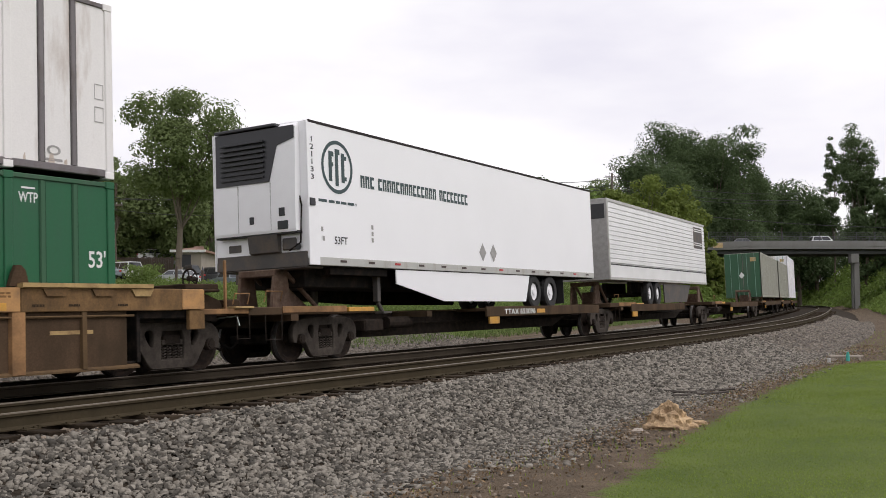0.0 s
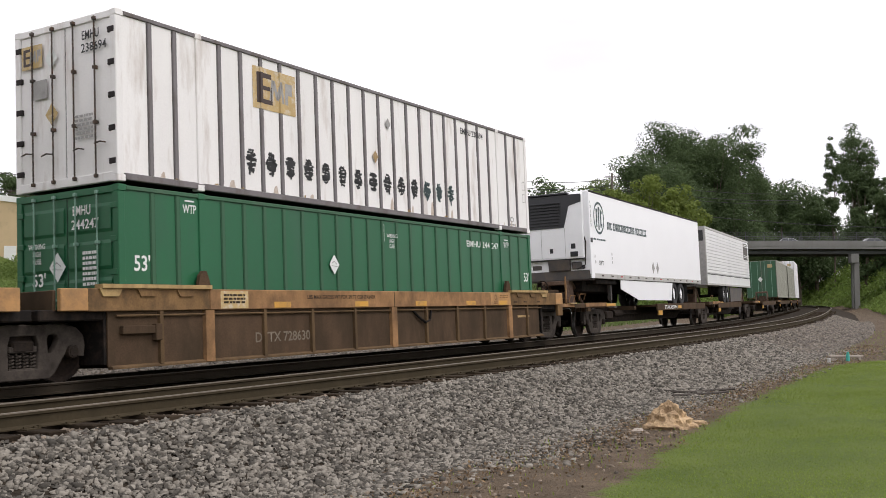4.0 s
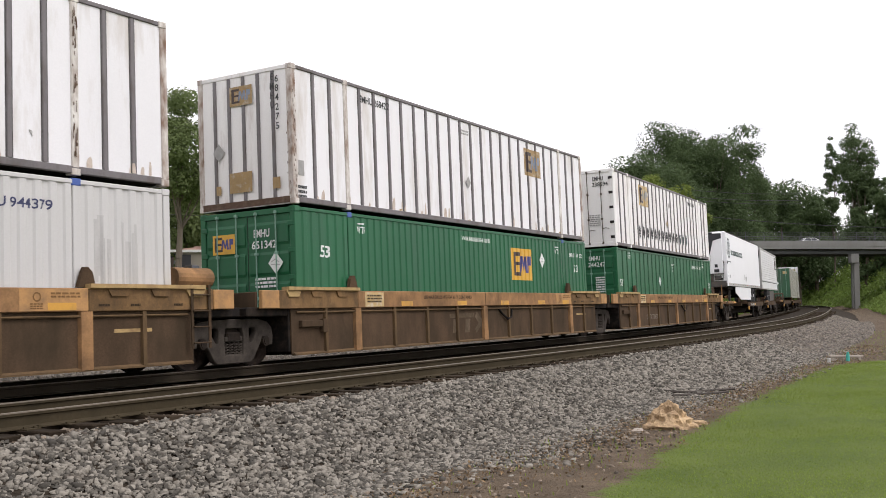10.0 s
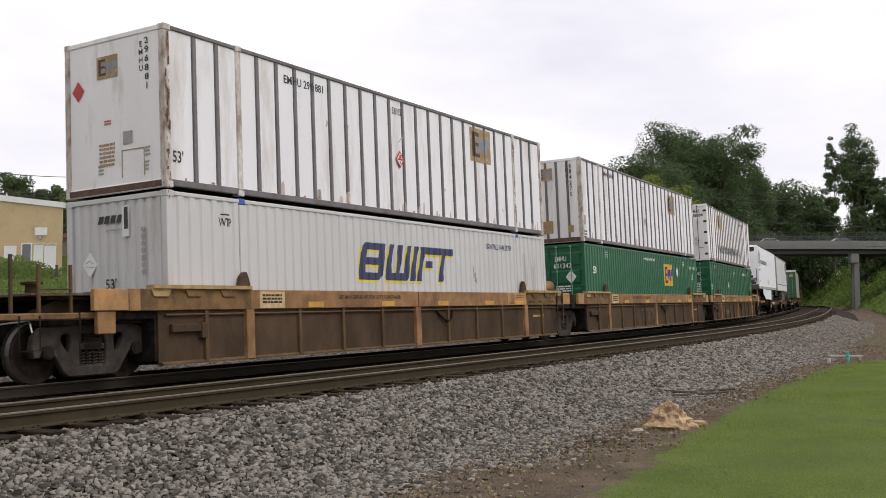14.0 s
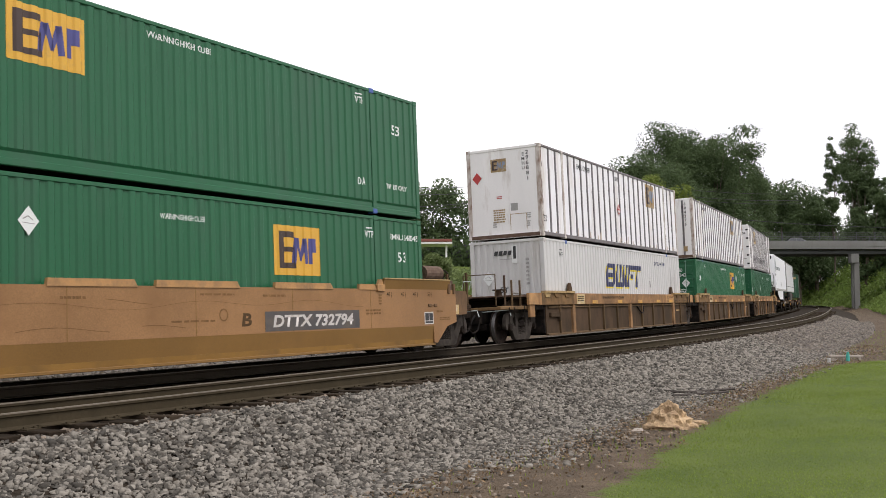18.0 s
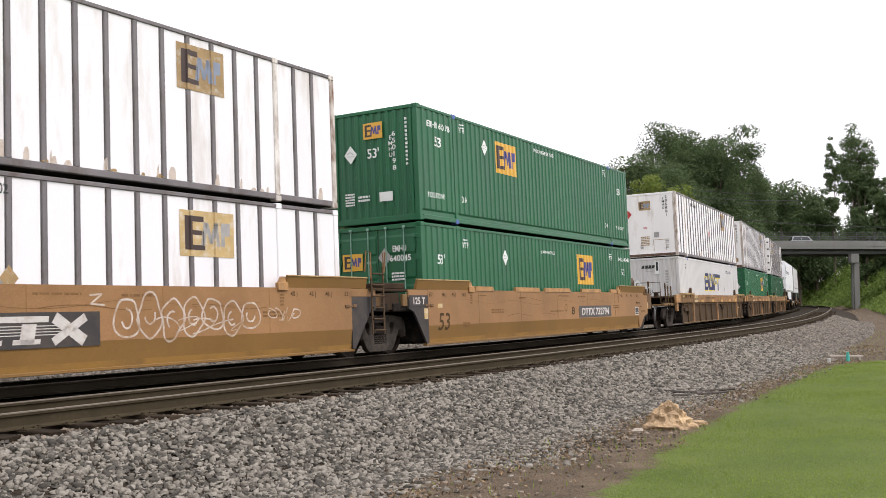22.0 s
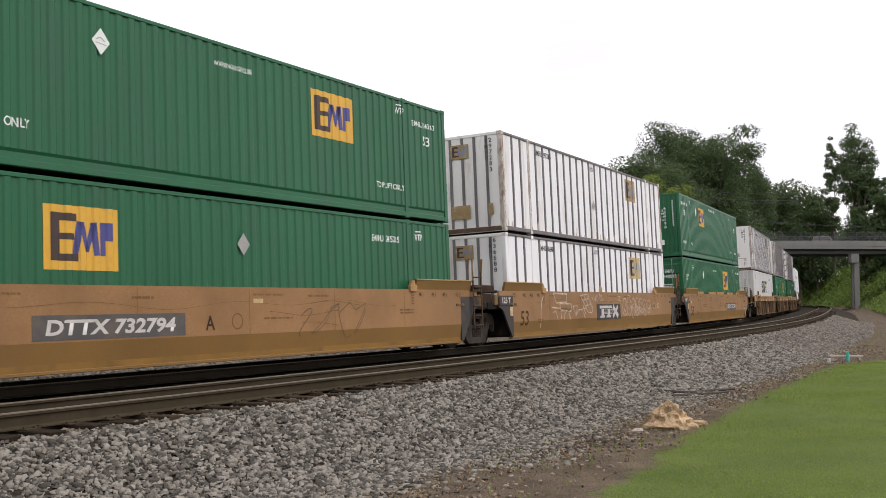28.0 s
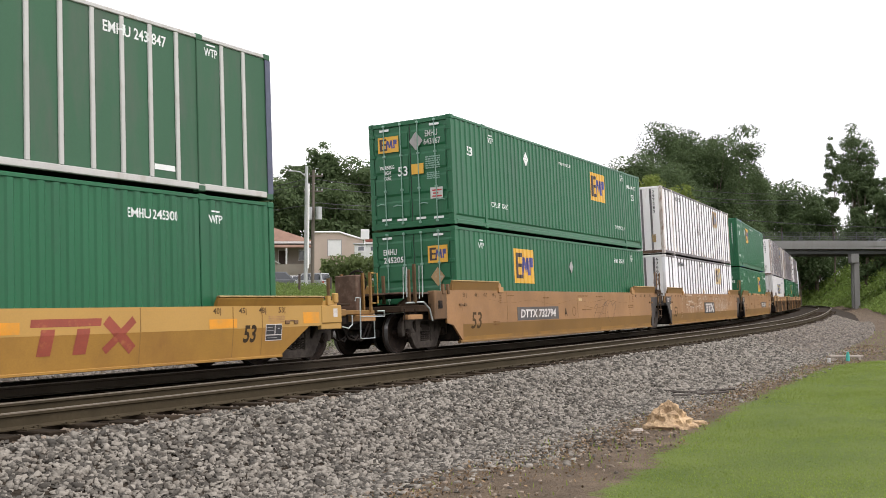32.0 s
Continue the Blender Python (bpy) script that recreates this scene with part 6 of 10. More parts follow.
        for gx, zt2 in ((-11.05, 2.05), (-10.3, 2.1)):
            part("grab_iron", hose([(gx, -1.42, 1.30), (gx, -1.44, zt2), (gx + 0.16, -1.44, zt2), (gx + 0.16, -1.42, 1.34)], 0.014, 5), "lock_rod", car)
        part("air_pipe", hose([(-10.9, -1.40, 1.2), (-10.1, -1.42, 1.22), (-9.85, -1.44, 1.05), (-9.72, -1.44, 0.76)], 0.022, 6), "lock_rod", car)
        stirrup(car, -10.78, 0.5, 0.5, 1.05, -1.42)
    else:
        ladder(car, -10.54, -1.53, 0.50, 2.02, 0.48, 6, "brown_car", 0.02)
        for gx in (-10.80, -10.28):
            part("grab_iron", Build().chain([(gx, -1.53, 1.75), (gx - 0.02, -1.55, 2.34), (gx + (0.16 if gx > -10.5 else -0.12), -1.5, 2.36), (gx + (0.16 if gx > -10.5 else -0.12), -1.45, 1.9)], 0.018), "tan_car", car)
        part("ladder_foot", Build().box(-10.8, -10.28, -1.53, -1.40, 1.50, 1.54), "brown_car", car)
        part("articulation", Build().box(-10.0, -9.5, -0.5, 0.5, 0.8, 1.25, 0.03).prism([(-9.3, 1.45), (-9.9, 1.2), (-9.9, 1.0), (-9.2, 1.0)], "y", -1.3, 1.3), "dark_web", car, "sooty articulation casting")
        part("cover_plate", Build().box(-10.2, -8.8, -1.30, 1.2, 1.47, 1.54, 0.01).box(-9.9, -8.9, -1.25, -0.2, 1.54, 1.68, 0.015), "dark_web", car, "sooty cover plate over the joint")
    RIDE.append((car, CARS[u], None))
    return car


def number_plate_black(car, a, words="DTTX 732794"):
    part("number_panel", Build().box(a - 1.58, a + 1.56, -1.495, -1.488, 0.66, 1.05), "shadow_grey", car, "black panel with white car number")
    lettering(car, words, "side", a, 0.855, 0.25, "graffiti_pale", 1.498, 2.65, lean=0.2, bold=0.034)


def plates_first(car):
    number_plate_black(car, 3.48)
    lettering(car, "B", "side", 1.39, 0.90, 0.25, "mark_mid", 1.494, 0.27, lean=0.2, bold=0.034)
    for x0, x1 in ((-5.6, -4.5), (-3.1, -1.3), (-0.9, 1.2), (2.2, 4.1), (5.05, 5.72)):
        part("top_cap", Build().prism([(x0, 1.50), (x1, 1.50), (x1 - 0.08, 1.625), (x0 + 0.02, 1.625)], "y", -1.51, -1.44), "chord_tan", car, "pale worn strip on the top edge")
    small_print(car, "side", 0.0, 0.9, 1.1, 0.06, 1, "mark_dun", 1.494)
    flat(car, [rect(-0.12, 0.12, -0.05, 0.05)], "side", -7.6, 1.12, "mark_gold_faded", 1.494, "stencil_panel")
    flat(car, ring(0.09, 0.12, 16), "side", 0.75, 1.0, "mark_dun", 1.494, "round_stencil")


def scrawl(car, a0, a1, z0, z1, n, material, seed, w=0.035):
    """Sprayed tags: rows of looping and hooked strokes."""
    rnd = random.Random(seed)
    out = []
    for i in range(n):
        a = a0 + (a1 - a0) * (i + 0.5) / n
        h = (z1 - z0) * rnd.uniform(0.55, 0.95)
        zc = z0 + (z1 - z0) * rnd.uniform(0.42, 0.58)
        d = (a1 - a0) / n * rnd.uniform(0.8, 1.5)
        f1, f2, p1, p2 = rnd.uniform(0.6, 1.4), rnd.uniform(0.5, 1.2), rnd.uniform(0, 6), rnd.uniform(0, 6)
        t = np.linspace(0, rnd.uniform(3.5, 6.0), 22)
        out += stroke([(a + d / 2 * math.sin(f1 * q + p1), zc + h / 2 * math.cos(f2 * q + p2)) for q in t], w * rnd.uniform(0.5, 1.2))
    tagged(flat(car, out, "side", 0.0, 0.0, material, 1.4945 + 0.0004 * (seed % 5), "graffiti"), "sprayed looping strokes", kind="stuff")


def sprayed(car, lines, w, material="graffiti", off=1.4945, label="sprayed angular strokes"):
    """Sprayed outlines given as runs of points on the near side."""
    out = []
    for run in lines:
        out += stroke(run, w)
    return tagged(lean_in(flat(car, out, "side", 0.0, 0.0, material, off, "graffiti"), 0.63, 0.135), label, kind="stuff")


def bubble(a, z, w, h, seed):
    """A rounded letter-like outline with an inner hook."""
    r = random.Random(seed)
    k, p1, p2 = r.uniform(0.10, 0.22), r.uniform(0, 6), r.uniform(0, 6)
    outer = [(a + w / 2 * math.cos(t) * (1 + k * math.sin(3 * t + p1)), z + h / 2 * math.sin(t) * (1 + k * math.sin(2 * t + p2))) for t in np.linspace(0, 2 * math.pi, 25)]
    inner = [(a + w * 0.22 * math.cos(t), z + h * r.uniform(0.20, 0.24) * math.sin(t)) for t in np.linspace(p1, p1 + r.uniform(2.5, 5.0), 12)]
    return [outer, inner]


def plates_second(car):
    part("number_panel", Build().box(-1.16, 1.40, -1.495, -1.488, 0.56, 1.10), "end_dark", car, "black panel with white letter-like shapes")
    logo_bars(car, 0.12, 0.83, 2.05, 0.42, "graffiti_pale", 1.498)
    flat(car, [rect(-0.72, 0.72, v, v + 0.014) for v in (-0.08, -0.035, 0.01, 0.055)], "side", 0.12, 0.83, "graffiti_pale", 1.4965, "emblem_line")
    sprayed(car, [[(-5.1, 1.46), (-3.95, 1.44), (-4.0, 1.18), (-4.9, 1.16), (-5.1, 1.46)], [(-4.6, 1.14), (-3.6, 1.12), (-3.62, 0.88), (-4.55, 0.92), (-4.6, 1.14)], [(-5.3, 1.02), (-4.6, 0.98), (-4.45, 0.86), (-4.5, 0.66)], [(-4.15, 0.86), (-4.3, 0.60)], [(-3.85, 0.86), (-3.72, 0.62)], [(-5.2, 0.86), (-4.95, 0.90), (-4.8, 0.62)], [(-6.2, 0.4), (-6.16, 0.9), (-6.08, 1.2), (-5.9, 1.38)]], 0.045)
    sprayed(car, [[(-3.45, 1.04), (-3.05, 1.06), (-3.2, 0.74), (-3.45, 1.04)], [(-3.25, 0.72), (-2.95, 0.92), (-2.65, 0.92), (-2.45, 0.78), (-2.35, 0.62)], [(-2.72, 1.40), (-2.0, 1.44), (-1.55, 0.95), (-1.7, 0.80), (-2.05, 0.84), (-2.72, 1.40)], [(-2.5, 1.24), (-1.85, 1.30)], [(-2.25, 1.04), (-1.7, 1.12)], [(-2.4, 1.42), (-1.8, 0.86)], [(-2.1, 1.43), (-1.62, 0.94)], [(-2.75, 0.92), (-2.2, 0.98)], [(-2.5, 1.05), (-2.3, 0.78)]], 0.032, off=1.4949)
    scrawl(car, -1.65, -0.45, 1.17, 1.46, 7, "graffiti", 19, 0.034)
    sprayed(car, [[(1.2, 1.36), (1.45, 1.38), (1.22, 1.22), (1.5, 1.20)]], 0.03, off=1.4953)
    loops = []
    for i in range(7):
        loops += bubble(1.95 + 0.5 * i, 0.98 + 0.05 * math.sin(i * 2.1), 0.52, 0.72 - 0.03 * i, 60 + i)
    sprayed(car, loops, 0.036, off=1.4947, label="sprayed rounded outlines")
    scrawl(car, 2.6, 4.8, 0.66, 1.02, 5, "graffiti", 33, 0.028)
    scrawl(car, 5.5, 6.4, 0.86, 1.14, 5, "graffiti", 36, 0.03)
    scrawl(car, -4.2, -3.5, 0.85, 0.98, 3, "graffiti_dark", 37, 0.03)


def plates_third(car):
    number_plate_black(car, -3.2)
    lettering(car, "A", "side", -1.02, 0.86, 0.26, "mark_brown", 1.494, 0.24)
    scrawl(car, 1.5, 3.9, 0.45, 1.25, 5, "graffiti_dark", 41, 0.02)
    flat(car, ring(0.13, 0.155, 18), "side", -0.3, 0.88, "mark_dun", 1.494, "round_stencil")
    small_print(car, "side", 0.9, 0.92, 0.9, 0.06, 1, "mark_dun", 1.494)
    flat(car, [rect(-0.14, 0.14, -0.04, 0.04)], "side", 0.3, 1.26, "mark_gold_faded", 1.494, "stencil_panel")
    flat(car, stroke([(2.9, -0.1), (3.3, 0.12), (3.5, -0.05), (3.9, 0.1)], 0.018), "side", 0, 1.1, "graffiti_dark", 1.4938, "scratch_line")


b1 = brown_car(1, "weathered brown well car with faded yellow top sill and ribbed sides", True)
lettering(b1, "DTTX 728630", "side", -4.0, 0.56, 0.20, "mark_faint", 1.419, 1.7)
b2 = brown_car(2, "weathered brown well car with faded letter-like shapes on its ribbed side", False)
logo_bars(b2, -0.9, 0.66, 2.1, 0.5, "mark_ghost", 1.418, feet=False)
brown_car(3, "weathered brown well car with railed end platform and hand brake", False, True)
gold_car(4, "faded gold smooth-sided well car with black number panel", True, False, False, True, plates_first)
gold_car(5, "faded gold smooth-sided well car covered in pale graffiti strokes", False, False, True, True, plates_second)
gold_car(6, "faded gold smooth-sided well car with number panel and railed rear end", False, True, True, False, plates_third)


def yellow_car(u):
    car = thing("well_car", "bright yellow well car with red letter-like shapes on its side", "well car", "cars of the freight train")
    zt = 1.16
    for s in (-1, 1):
        part("side_sheet", Build().prism([(-8.6, 0.74), (9.25, 0.74), (9.25, zt + 0.05), (6.1, zt), (-6.1, zt), (-9.25, zt + 0.05), (-9.25, 0.74)], "y", s * 1.45, s * 1.49), "gold_car" if s > 0 else "yellow_car", car)
        # shade of the inward slope comes from the darker yellow
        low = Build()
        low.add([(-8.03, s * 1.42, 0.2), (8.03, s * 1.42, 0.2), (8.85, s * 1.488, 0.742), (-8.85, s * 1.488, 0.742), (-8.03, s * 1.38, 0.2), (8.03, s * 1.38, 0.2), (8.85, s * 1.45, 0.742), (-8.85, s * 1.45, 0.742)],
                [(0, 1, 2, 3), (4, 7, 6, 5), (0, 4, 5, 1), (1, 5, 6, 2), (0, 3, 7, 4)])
        part("lower_sheet", low, "yellow_low", car, "grimy yellow lower side sheet, its shade put into the paint")
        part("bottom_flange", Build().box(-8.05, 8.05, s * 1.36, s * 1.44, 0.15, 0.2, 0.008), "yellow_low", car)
        for x in (-1, 1):
            part("end_guard", Build().prism([(s * 1.42, zt), (s * 1.49, zt), (s * 1.55, zt + 0.14), (s * 1.50, zt + 0.18), (s * 1.42, zt + 0.05)], "x", x * 6.2, x * 9.28), "yellow_low", car)
            part("guard_cap", Build().box(x * 6.2, x * 7.72, s * 1.49, s * 1.565, zt + 0.165, zt + 0.195, 0.006).box(x * 7.74, x * 9.28, s * 1.49, s * 1.565, zt + 0.165, zt + 0.195, 0.006), "lip_pale", car)
            part("guard_post", Build().box(x * 9.45, x * 9.56, s * 1.44, s * 1.52, zt, zt + 0.20, 0.01).box(x * 9.72, x * 9.86, s * 1.40, s * 1.50, zt + 0.05, zt + 0.26, 0.02), "yellow_car", car)
            part("end_box", Build().box(x * 9.25, x * 9.95, s * 1.38, s * 1.50, 0.78, 1.16, 0.02).box(x * 9.25, x * 9.95, s * 1.38, s * 1.48, 0.66, 0.78, 0.01).box(x * 9.25, x * 9.85, s * 1.38, s * 1.46, 1.16, 1.26, 0.01), "yellow_car", car)
    for x in (-7.1, -4.4, -1.6, 1.6, 4.4, 6.62, 7.42):
        part("weld_seam", Build().box(x - 0.008, x + 0.008, -1.494, -1.488, 0.745, 1.15), "gold_low", car)
        lean_in(flat(car, [rect(-0.008, 0.008, 0.22, 0.74)], "side", x, 0.0, "gold_low", 1.4915, "weld_seam"), 0.742, 0.1255)
    # unseen plate, added to block light from below
    part("well_floor", Build().box(-7.6, 7.6, -1.38, 1.38, 0.2, 0.26), "black_iron", car)
    for s in (-1, 1):
        part("bulkhead", Build().box(s * 8.25, s * 8.33, -1.44, 1.44, 0.3, 1.1, 0.01), "black_iron", car)
        part("end_platform", Build().box(s * 8.3, s * 10.3, -1.36, 1.36, 0.92, 1.08, 0.02).box(s * 9.0, s * 10.4, -0.32, 0.32, 0.66, 0.95, 0.02), "gold_low", car)
        truck(car, s * 8.95)
        coupler(car, s * 10.9, s)
    lean_in(logo_bars(car, 3.27, 0.71, 2.05, 0.56, "mark_red_brown", 1.4925, feet=False), 0.742, 0.1255)
    lean_in(lettering(car, "53", "side", 7.08, 0.635, 0.33, "mark_brown", 1.4925, 0.34, lean=0.12, bold=0.03), 0.742, 0.1255)
    lean_in(flat(car, [rect(-0.24, 0.24, -0.16, 0.16)], "side", 7.76, 0.645, "graffiti_pale", 1.4925, "stencil_panel"), 0.742, 0.1255)
    lean_in(flat(car, [rect(-0.225, 0.02, -0.04, 0.145), rect(0.04, 0.225, -0.04, 0.145), rect(-0.225, 0.225, -0.145, -0.06)], "side", 7.76, 0.645, K, 1.4945, "stencil_panel"), 0.742, 0.1255)
    lean_in(flat(car, [rect(-0.2, -0.05, 0.09, 0.1), rect(-0.2, -0.02, 0.03, 0.04), rect(0.1, 0.16, 0.06, 0.08), rect(-0.19, 0.1, -0.108, -0.1)], "side", 7.76, 0.645, "mark_grey", 1.4965, "stencil_bar"), 0.742, 0.1255)
    flat(car, [rect(-1.0, 0.6, -0.09, 0.09)], "side", 1.5, 0.86, "orange_patch", 1.494, "orange_stripe")
    flat(car, [rect(-0.45, 0.27, -0.085, 0.085)], "side", 6.45, 0.84, "orange_patch", 1.494, "orange_stripe")
    flat(car, [rect(-0.26, 0.26, -0.115, 0.115)], "side", 8.92, 0.91, "orange_patch", 1.494, "orange_stripe")
    small_print(car, "side", 7.85, 0.90, 0.5, 0.14, 4, "chord_tan", 1.494)
    part("latch_bracket", Build().box(8.08, 8.22, -1.515, -1.488, 0.80, 0.87, 0.008).box(8.22, 8.36, -1.505, -1.488, 0.85, 0.88, 0.004).box(8.36, 8.48, -1.515, -1.488, 0.80, 0.87, 0.008), "gold_soot", car)
    flat(car, [rect(-0.07, 0.07, -0.09, 0.09)], "side", 9.72, 1.0, "graffiti_pale", 1.503, "stencil_panel")
    for k, x in ((0, 8.0), (1, 7.43), (2, 6.88), (3, 6.2)):
        lettering(car, ("53", "48", "45", "40")[k] + "|", "side", x, 1.06, 0.14, "mark_mid", 1.494, 0.2)
    for x, y in ((11.22, -1.36), (11.3, -1.1), (11.3, -0.5)):
        part("end_post", Build().box(x - 0.03, x + 0.03, y - 0.03, y + 0.03, 1.0, 1.90, 0.006), "gold_low", car, "grimy yellow upright post")
    part("handrail", hose([(11.22, -1.40, 1.88), (11.42, -1.42, 1.88), (11.42, -1.42, 1.2), (11.22, -1.40, 1.2)], 0.018), "yellow_car", car)
    part("grab_iron", hose([(10.52, -1.44, 1.25), (10.52, -1.46, 1.32), (10.68, -1.46, 1.32), (10.68, -1.44, 0.42), (11.22, -1.44, 0.42), (11.22, -1.44, 0.96)], 0.016), "lock_rod", car)
    end_gear(car, 1, 9.3, 11.1, 1.16)
    part("brake_stand", Build().box(11.1, 11.4, -1.05, -0.45, 1.0, 1.86, 0.02), "rust_metal", car, "rusty brake gear housing")
    brake_wheel(car, 11.48, -0.8, 1.7, 1)
    part("end_sill", Build().box(9.95, 11.4, -1.34, 1.34, 0.95, 1.05, 0.02), "gold_low", car)
    part("tread_board", Build().box(10.7, 11.25, -1.46, -1.1, 0.80, 0.94, 0.01), "chord_tan", car)
    part("chain_rail", hose([(10.1, -1.38, 0.70), (10.28, -1.42, 0.66), (10.42, -1.42, 0.74), (10.44, -1.40, 0.94)], 0.015), "lock_rod", car)
    part("grab_iron", hose([(10.68, -1.46, 0.90), (11.6, -1.46, 0.90), (11.6, -1.46, 1.02), (11.36, -1.44, 1.02)], 0.015), "lock_rod", car)
    RIDE.append((car, CARS[u], None))


M["mark_red_brown"] = mat("faded_red_lettering", (0.27, 0.055, 0.03), 0.6, var=0.2, scale=3, dirt=(0.42, 0.16, 0.05), dirt_amount=0.2)
yellow_car(7)

# ---------------------------------------------------------------- spine cars with trailers
def trailer_wheels(tr, x, z, y=0.98):
    for s in (-1, 1):
        ty = Build()
        prof = [(0.30, -0.14), (0.44, -0.15), (0.50, -0.12), (0.51, 0.0), (0.50, 0.12), (0.44, 0.15), (0.30, 0.14)]
        n = 24
        for r, yy in prof:
            for i in range(n):
                t = 2 * math.pi * i / n
                ty.v.append((x + r * math.cos(t), s * (y + 0.12) + yy, z + r * math.sin(t)))
        for k in range(len(prof)):
            k2 = (k + 1) % len(prof)
            for i in range(n):
                j = (i + 1) % n
                ty.f.append((k * n + i, k * n + j, k2 * n + j, k2 * n + i))
        t = part("tyre", ty, "tyre", tr)
        part("rim", Build().tube((x, s * (y + 0.06), z), (x, s * (y + 0.20), z), 0.30, 0.27, n=20).tube((x, s * (y + 0.2), z), (x, s * (y + 0.24), z), 0.10, n=12), "trailer_white", t, "white steel wheel rim")


def reefer(start):
    """White refrigerated trailer, nose with its cooling unit to the rear of the train."""
    x0, x1, z0, z1 = -6.40, 10.02, 2.0, 5.12
    n0 = x0 + 0.30
    tr = thing("trailer", "white refrigerated semi-trailer with black cooling grille, riding on a spine car", "trailer", "trailers on spine cars")
    part("body", Build().box(x0, x1, -1.295, 1.295, z0 + 0.16, z1, 0.03), "trailer_white", tr)
    part("roof_edge", Build().box(x0 + 0.05, x1, -1.305, -1.28, z1 - 0.06, z1 - 0.0, 0.005).box(x0 + 0.05, x1, 1.28, 1.305, z1 - 0.06, z1, 0.005), "seam", tr)
    part("bottom_rail", Build().box(x0 + 0.02, x1, -1.305, -1.22, z0 + 0.02, z0 + 0.20, 0.01).box(x0 + 0.02, x1, 1.22, 1.305, z0 + 0.02, z0 + 0.20, 0.01), "post_pale", tr)
    part("undercarriage", Build().box(x0 + 0.5, 4.6, -0.75, 0.75, z0 - 0.42, z0 + 0.02, 0.02).box(x0 + 0.9, -3.2, -1.15, 1.15, z0 - 0.16, z0, 0.01), "black_iron", tr, "black steel undercarriage")
    # far skirt coloured black to stand for the shade beneath the trailer
    part("skirt", Build().prism([(-4.6, z0), (-4.5, z0 - 0.6), (-0.67, z0 - 0.76), (4.33, z0 - 0.78), (4.66, z0)], "y", 1.24, 1.27), "black_iron", tr, "far-side skirt, blackened for the shade under the trailer")
    part("floor", Build().box(x0 + 0.05, x1 - 0.05, -1.25, 1.25, z0, z0 + 0.15), "black_iron", tr)
    for s in (-1, 1):
        part("corner_panel", Build().box(x0 - 0.02, x0 + 0.34, s * 1.285, s * 1.312, z0 + 0.02, z1 - 0.06, 0.008), "grey_plastic", tr)
    for i in range(14):
        x = x0 + 1.2 + i * 1.12
        part("marker", Build().box(x - 0.12, x + 0.12, -1.312, -1.30, z0 + 0.10, z0 + 0.15), "mark_red" if i % 5 == 2 else "mark_umber", tr)
    nose = part("cooling_unit", Build().prism([(x0, z0 + 0.72), (n0 - 0.485, z0 + 0.74), (n0 - 0.50, z0 + 0.80), (n0 - 0.498, z0 + 1.6), (n0 - 0.44, z1 - 0.16), (x0, z1 - 0.04)], "y", -1.10, 1.12), "grey_plastic", tr, "pale cooling unit on the nose")
    part("under_bracket", Build().prism([(x0, z0 + 0.30), (x0 - 0.10, z0 + 0.34), (x0 - 0.16, z0 + 0.71), (x0, z0 + 0.71)], "y", -0.55, 0.25).box(x0 - 0.06, x0, -0.98, -0.6, z0 + 0.36, z0 + 0.62, 0.03), "shadow_grey", tr, "dark grey bracket under the cooling unit")
    part("lower_lip", Build().box(n0 - 0.46, x0, -1.12, 1.14, z0 + 0.70, z0 + 0.755, 0.01), "reefer_black", nose)
    part("grille", Build().add([(n0 - 0.512, 1.05, z1 - 1.28), (n0 - 0.512, -0.42, z1 - 1.28), (n0 - 0.47, -0.62, z1 - 0.52), (n0 - 0.46, -1.08, z1 - 0.40), (n0 - 0.45, -1.08, z1 - 0.12), (n0 - 0.45, 1.10, z1 - 0.12),
                                (n0 - 0.40, 1.05, z1 - 1.28), (n0 - 0.40, -0.42, z1 - 1.28), (n0 - 0.38, -0.62, z1 - 0.52), (n0 - 0.38, -0.95, z1 - 0.40), (n0 - 0.38, -0.95, z1 - 0.10), (n0 - 0.38, 0.95, z1 - 0.10)],
                               [(0, 1, 2, 3, 4, 5), (6, 11, 10, 9, 8, 7), (0, 6, 7, 1), (1, 7, 8, 2), (2, 8, 9, 3), (3, 9, 10, 4), (4, 10, 11, 5), (5, 11, 6, 0)]), "reefer_black", nose, "black slatted grille")
    for i in range(8):
        z = z1 - 1.18 + i * 0.11
        part("slat", Build().box(n0 - 0.545, n0 - 0.49, -0.30, 0.90, z, z + 0.045, 0.006), "reefer_black", nose)
    part("top_cover", Build().box(n0 - 0.5, x0 + 0.02, -0.6, 1.1, z1 - 0.10, z1 - 0.03, 0.015), "reefer_black", nose)
    for y0, y1, zz0, zz1 in ((-0.82, -0.66, 1.08, 1.26), (-0.90, -0.62, 0.80, 0.98), (0.02, 0.14, 0.96, 1.12)):
        part("hatch", Build().box(n0 - 0.512, n0 - 0.44, y0, y1, z0 + zz0, z0 + zz1, 0.008), "reefer_black", nose)
    part("seam", Build().box(n0 - 0.504, n0 - 0.44, 0.44, 0.452, z0 + 0.8, z1 - 1.30).box(n0 - 0.504, n0 - 0.44, -0.45, -0.44, z0 + 0.8, z1 - 1.30), "mark_grey", nose)
    flat(nose, [rect(-0.5, 0.5, -0.02, 0.02)], "rear", -0.32, z0 + 1.42, "mark_grey", -n0 + 0.484, "small_print")
    part("kingpin_plate", Build().box(x0 + 0.0, x0 + 0.6, -1.2, 1.2, z0 - 0.04, z0 + 0.03, 0.02).box(x0 - 0.02, x0 + 0.03, -1.24, 1.24, z0 + 0.0, z0 + 0.32, 0.01), "shadow_grey", tr)
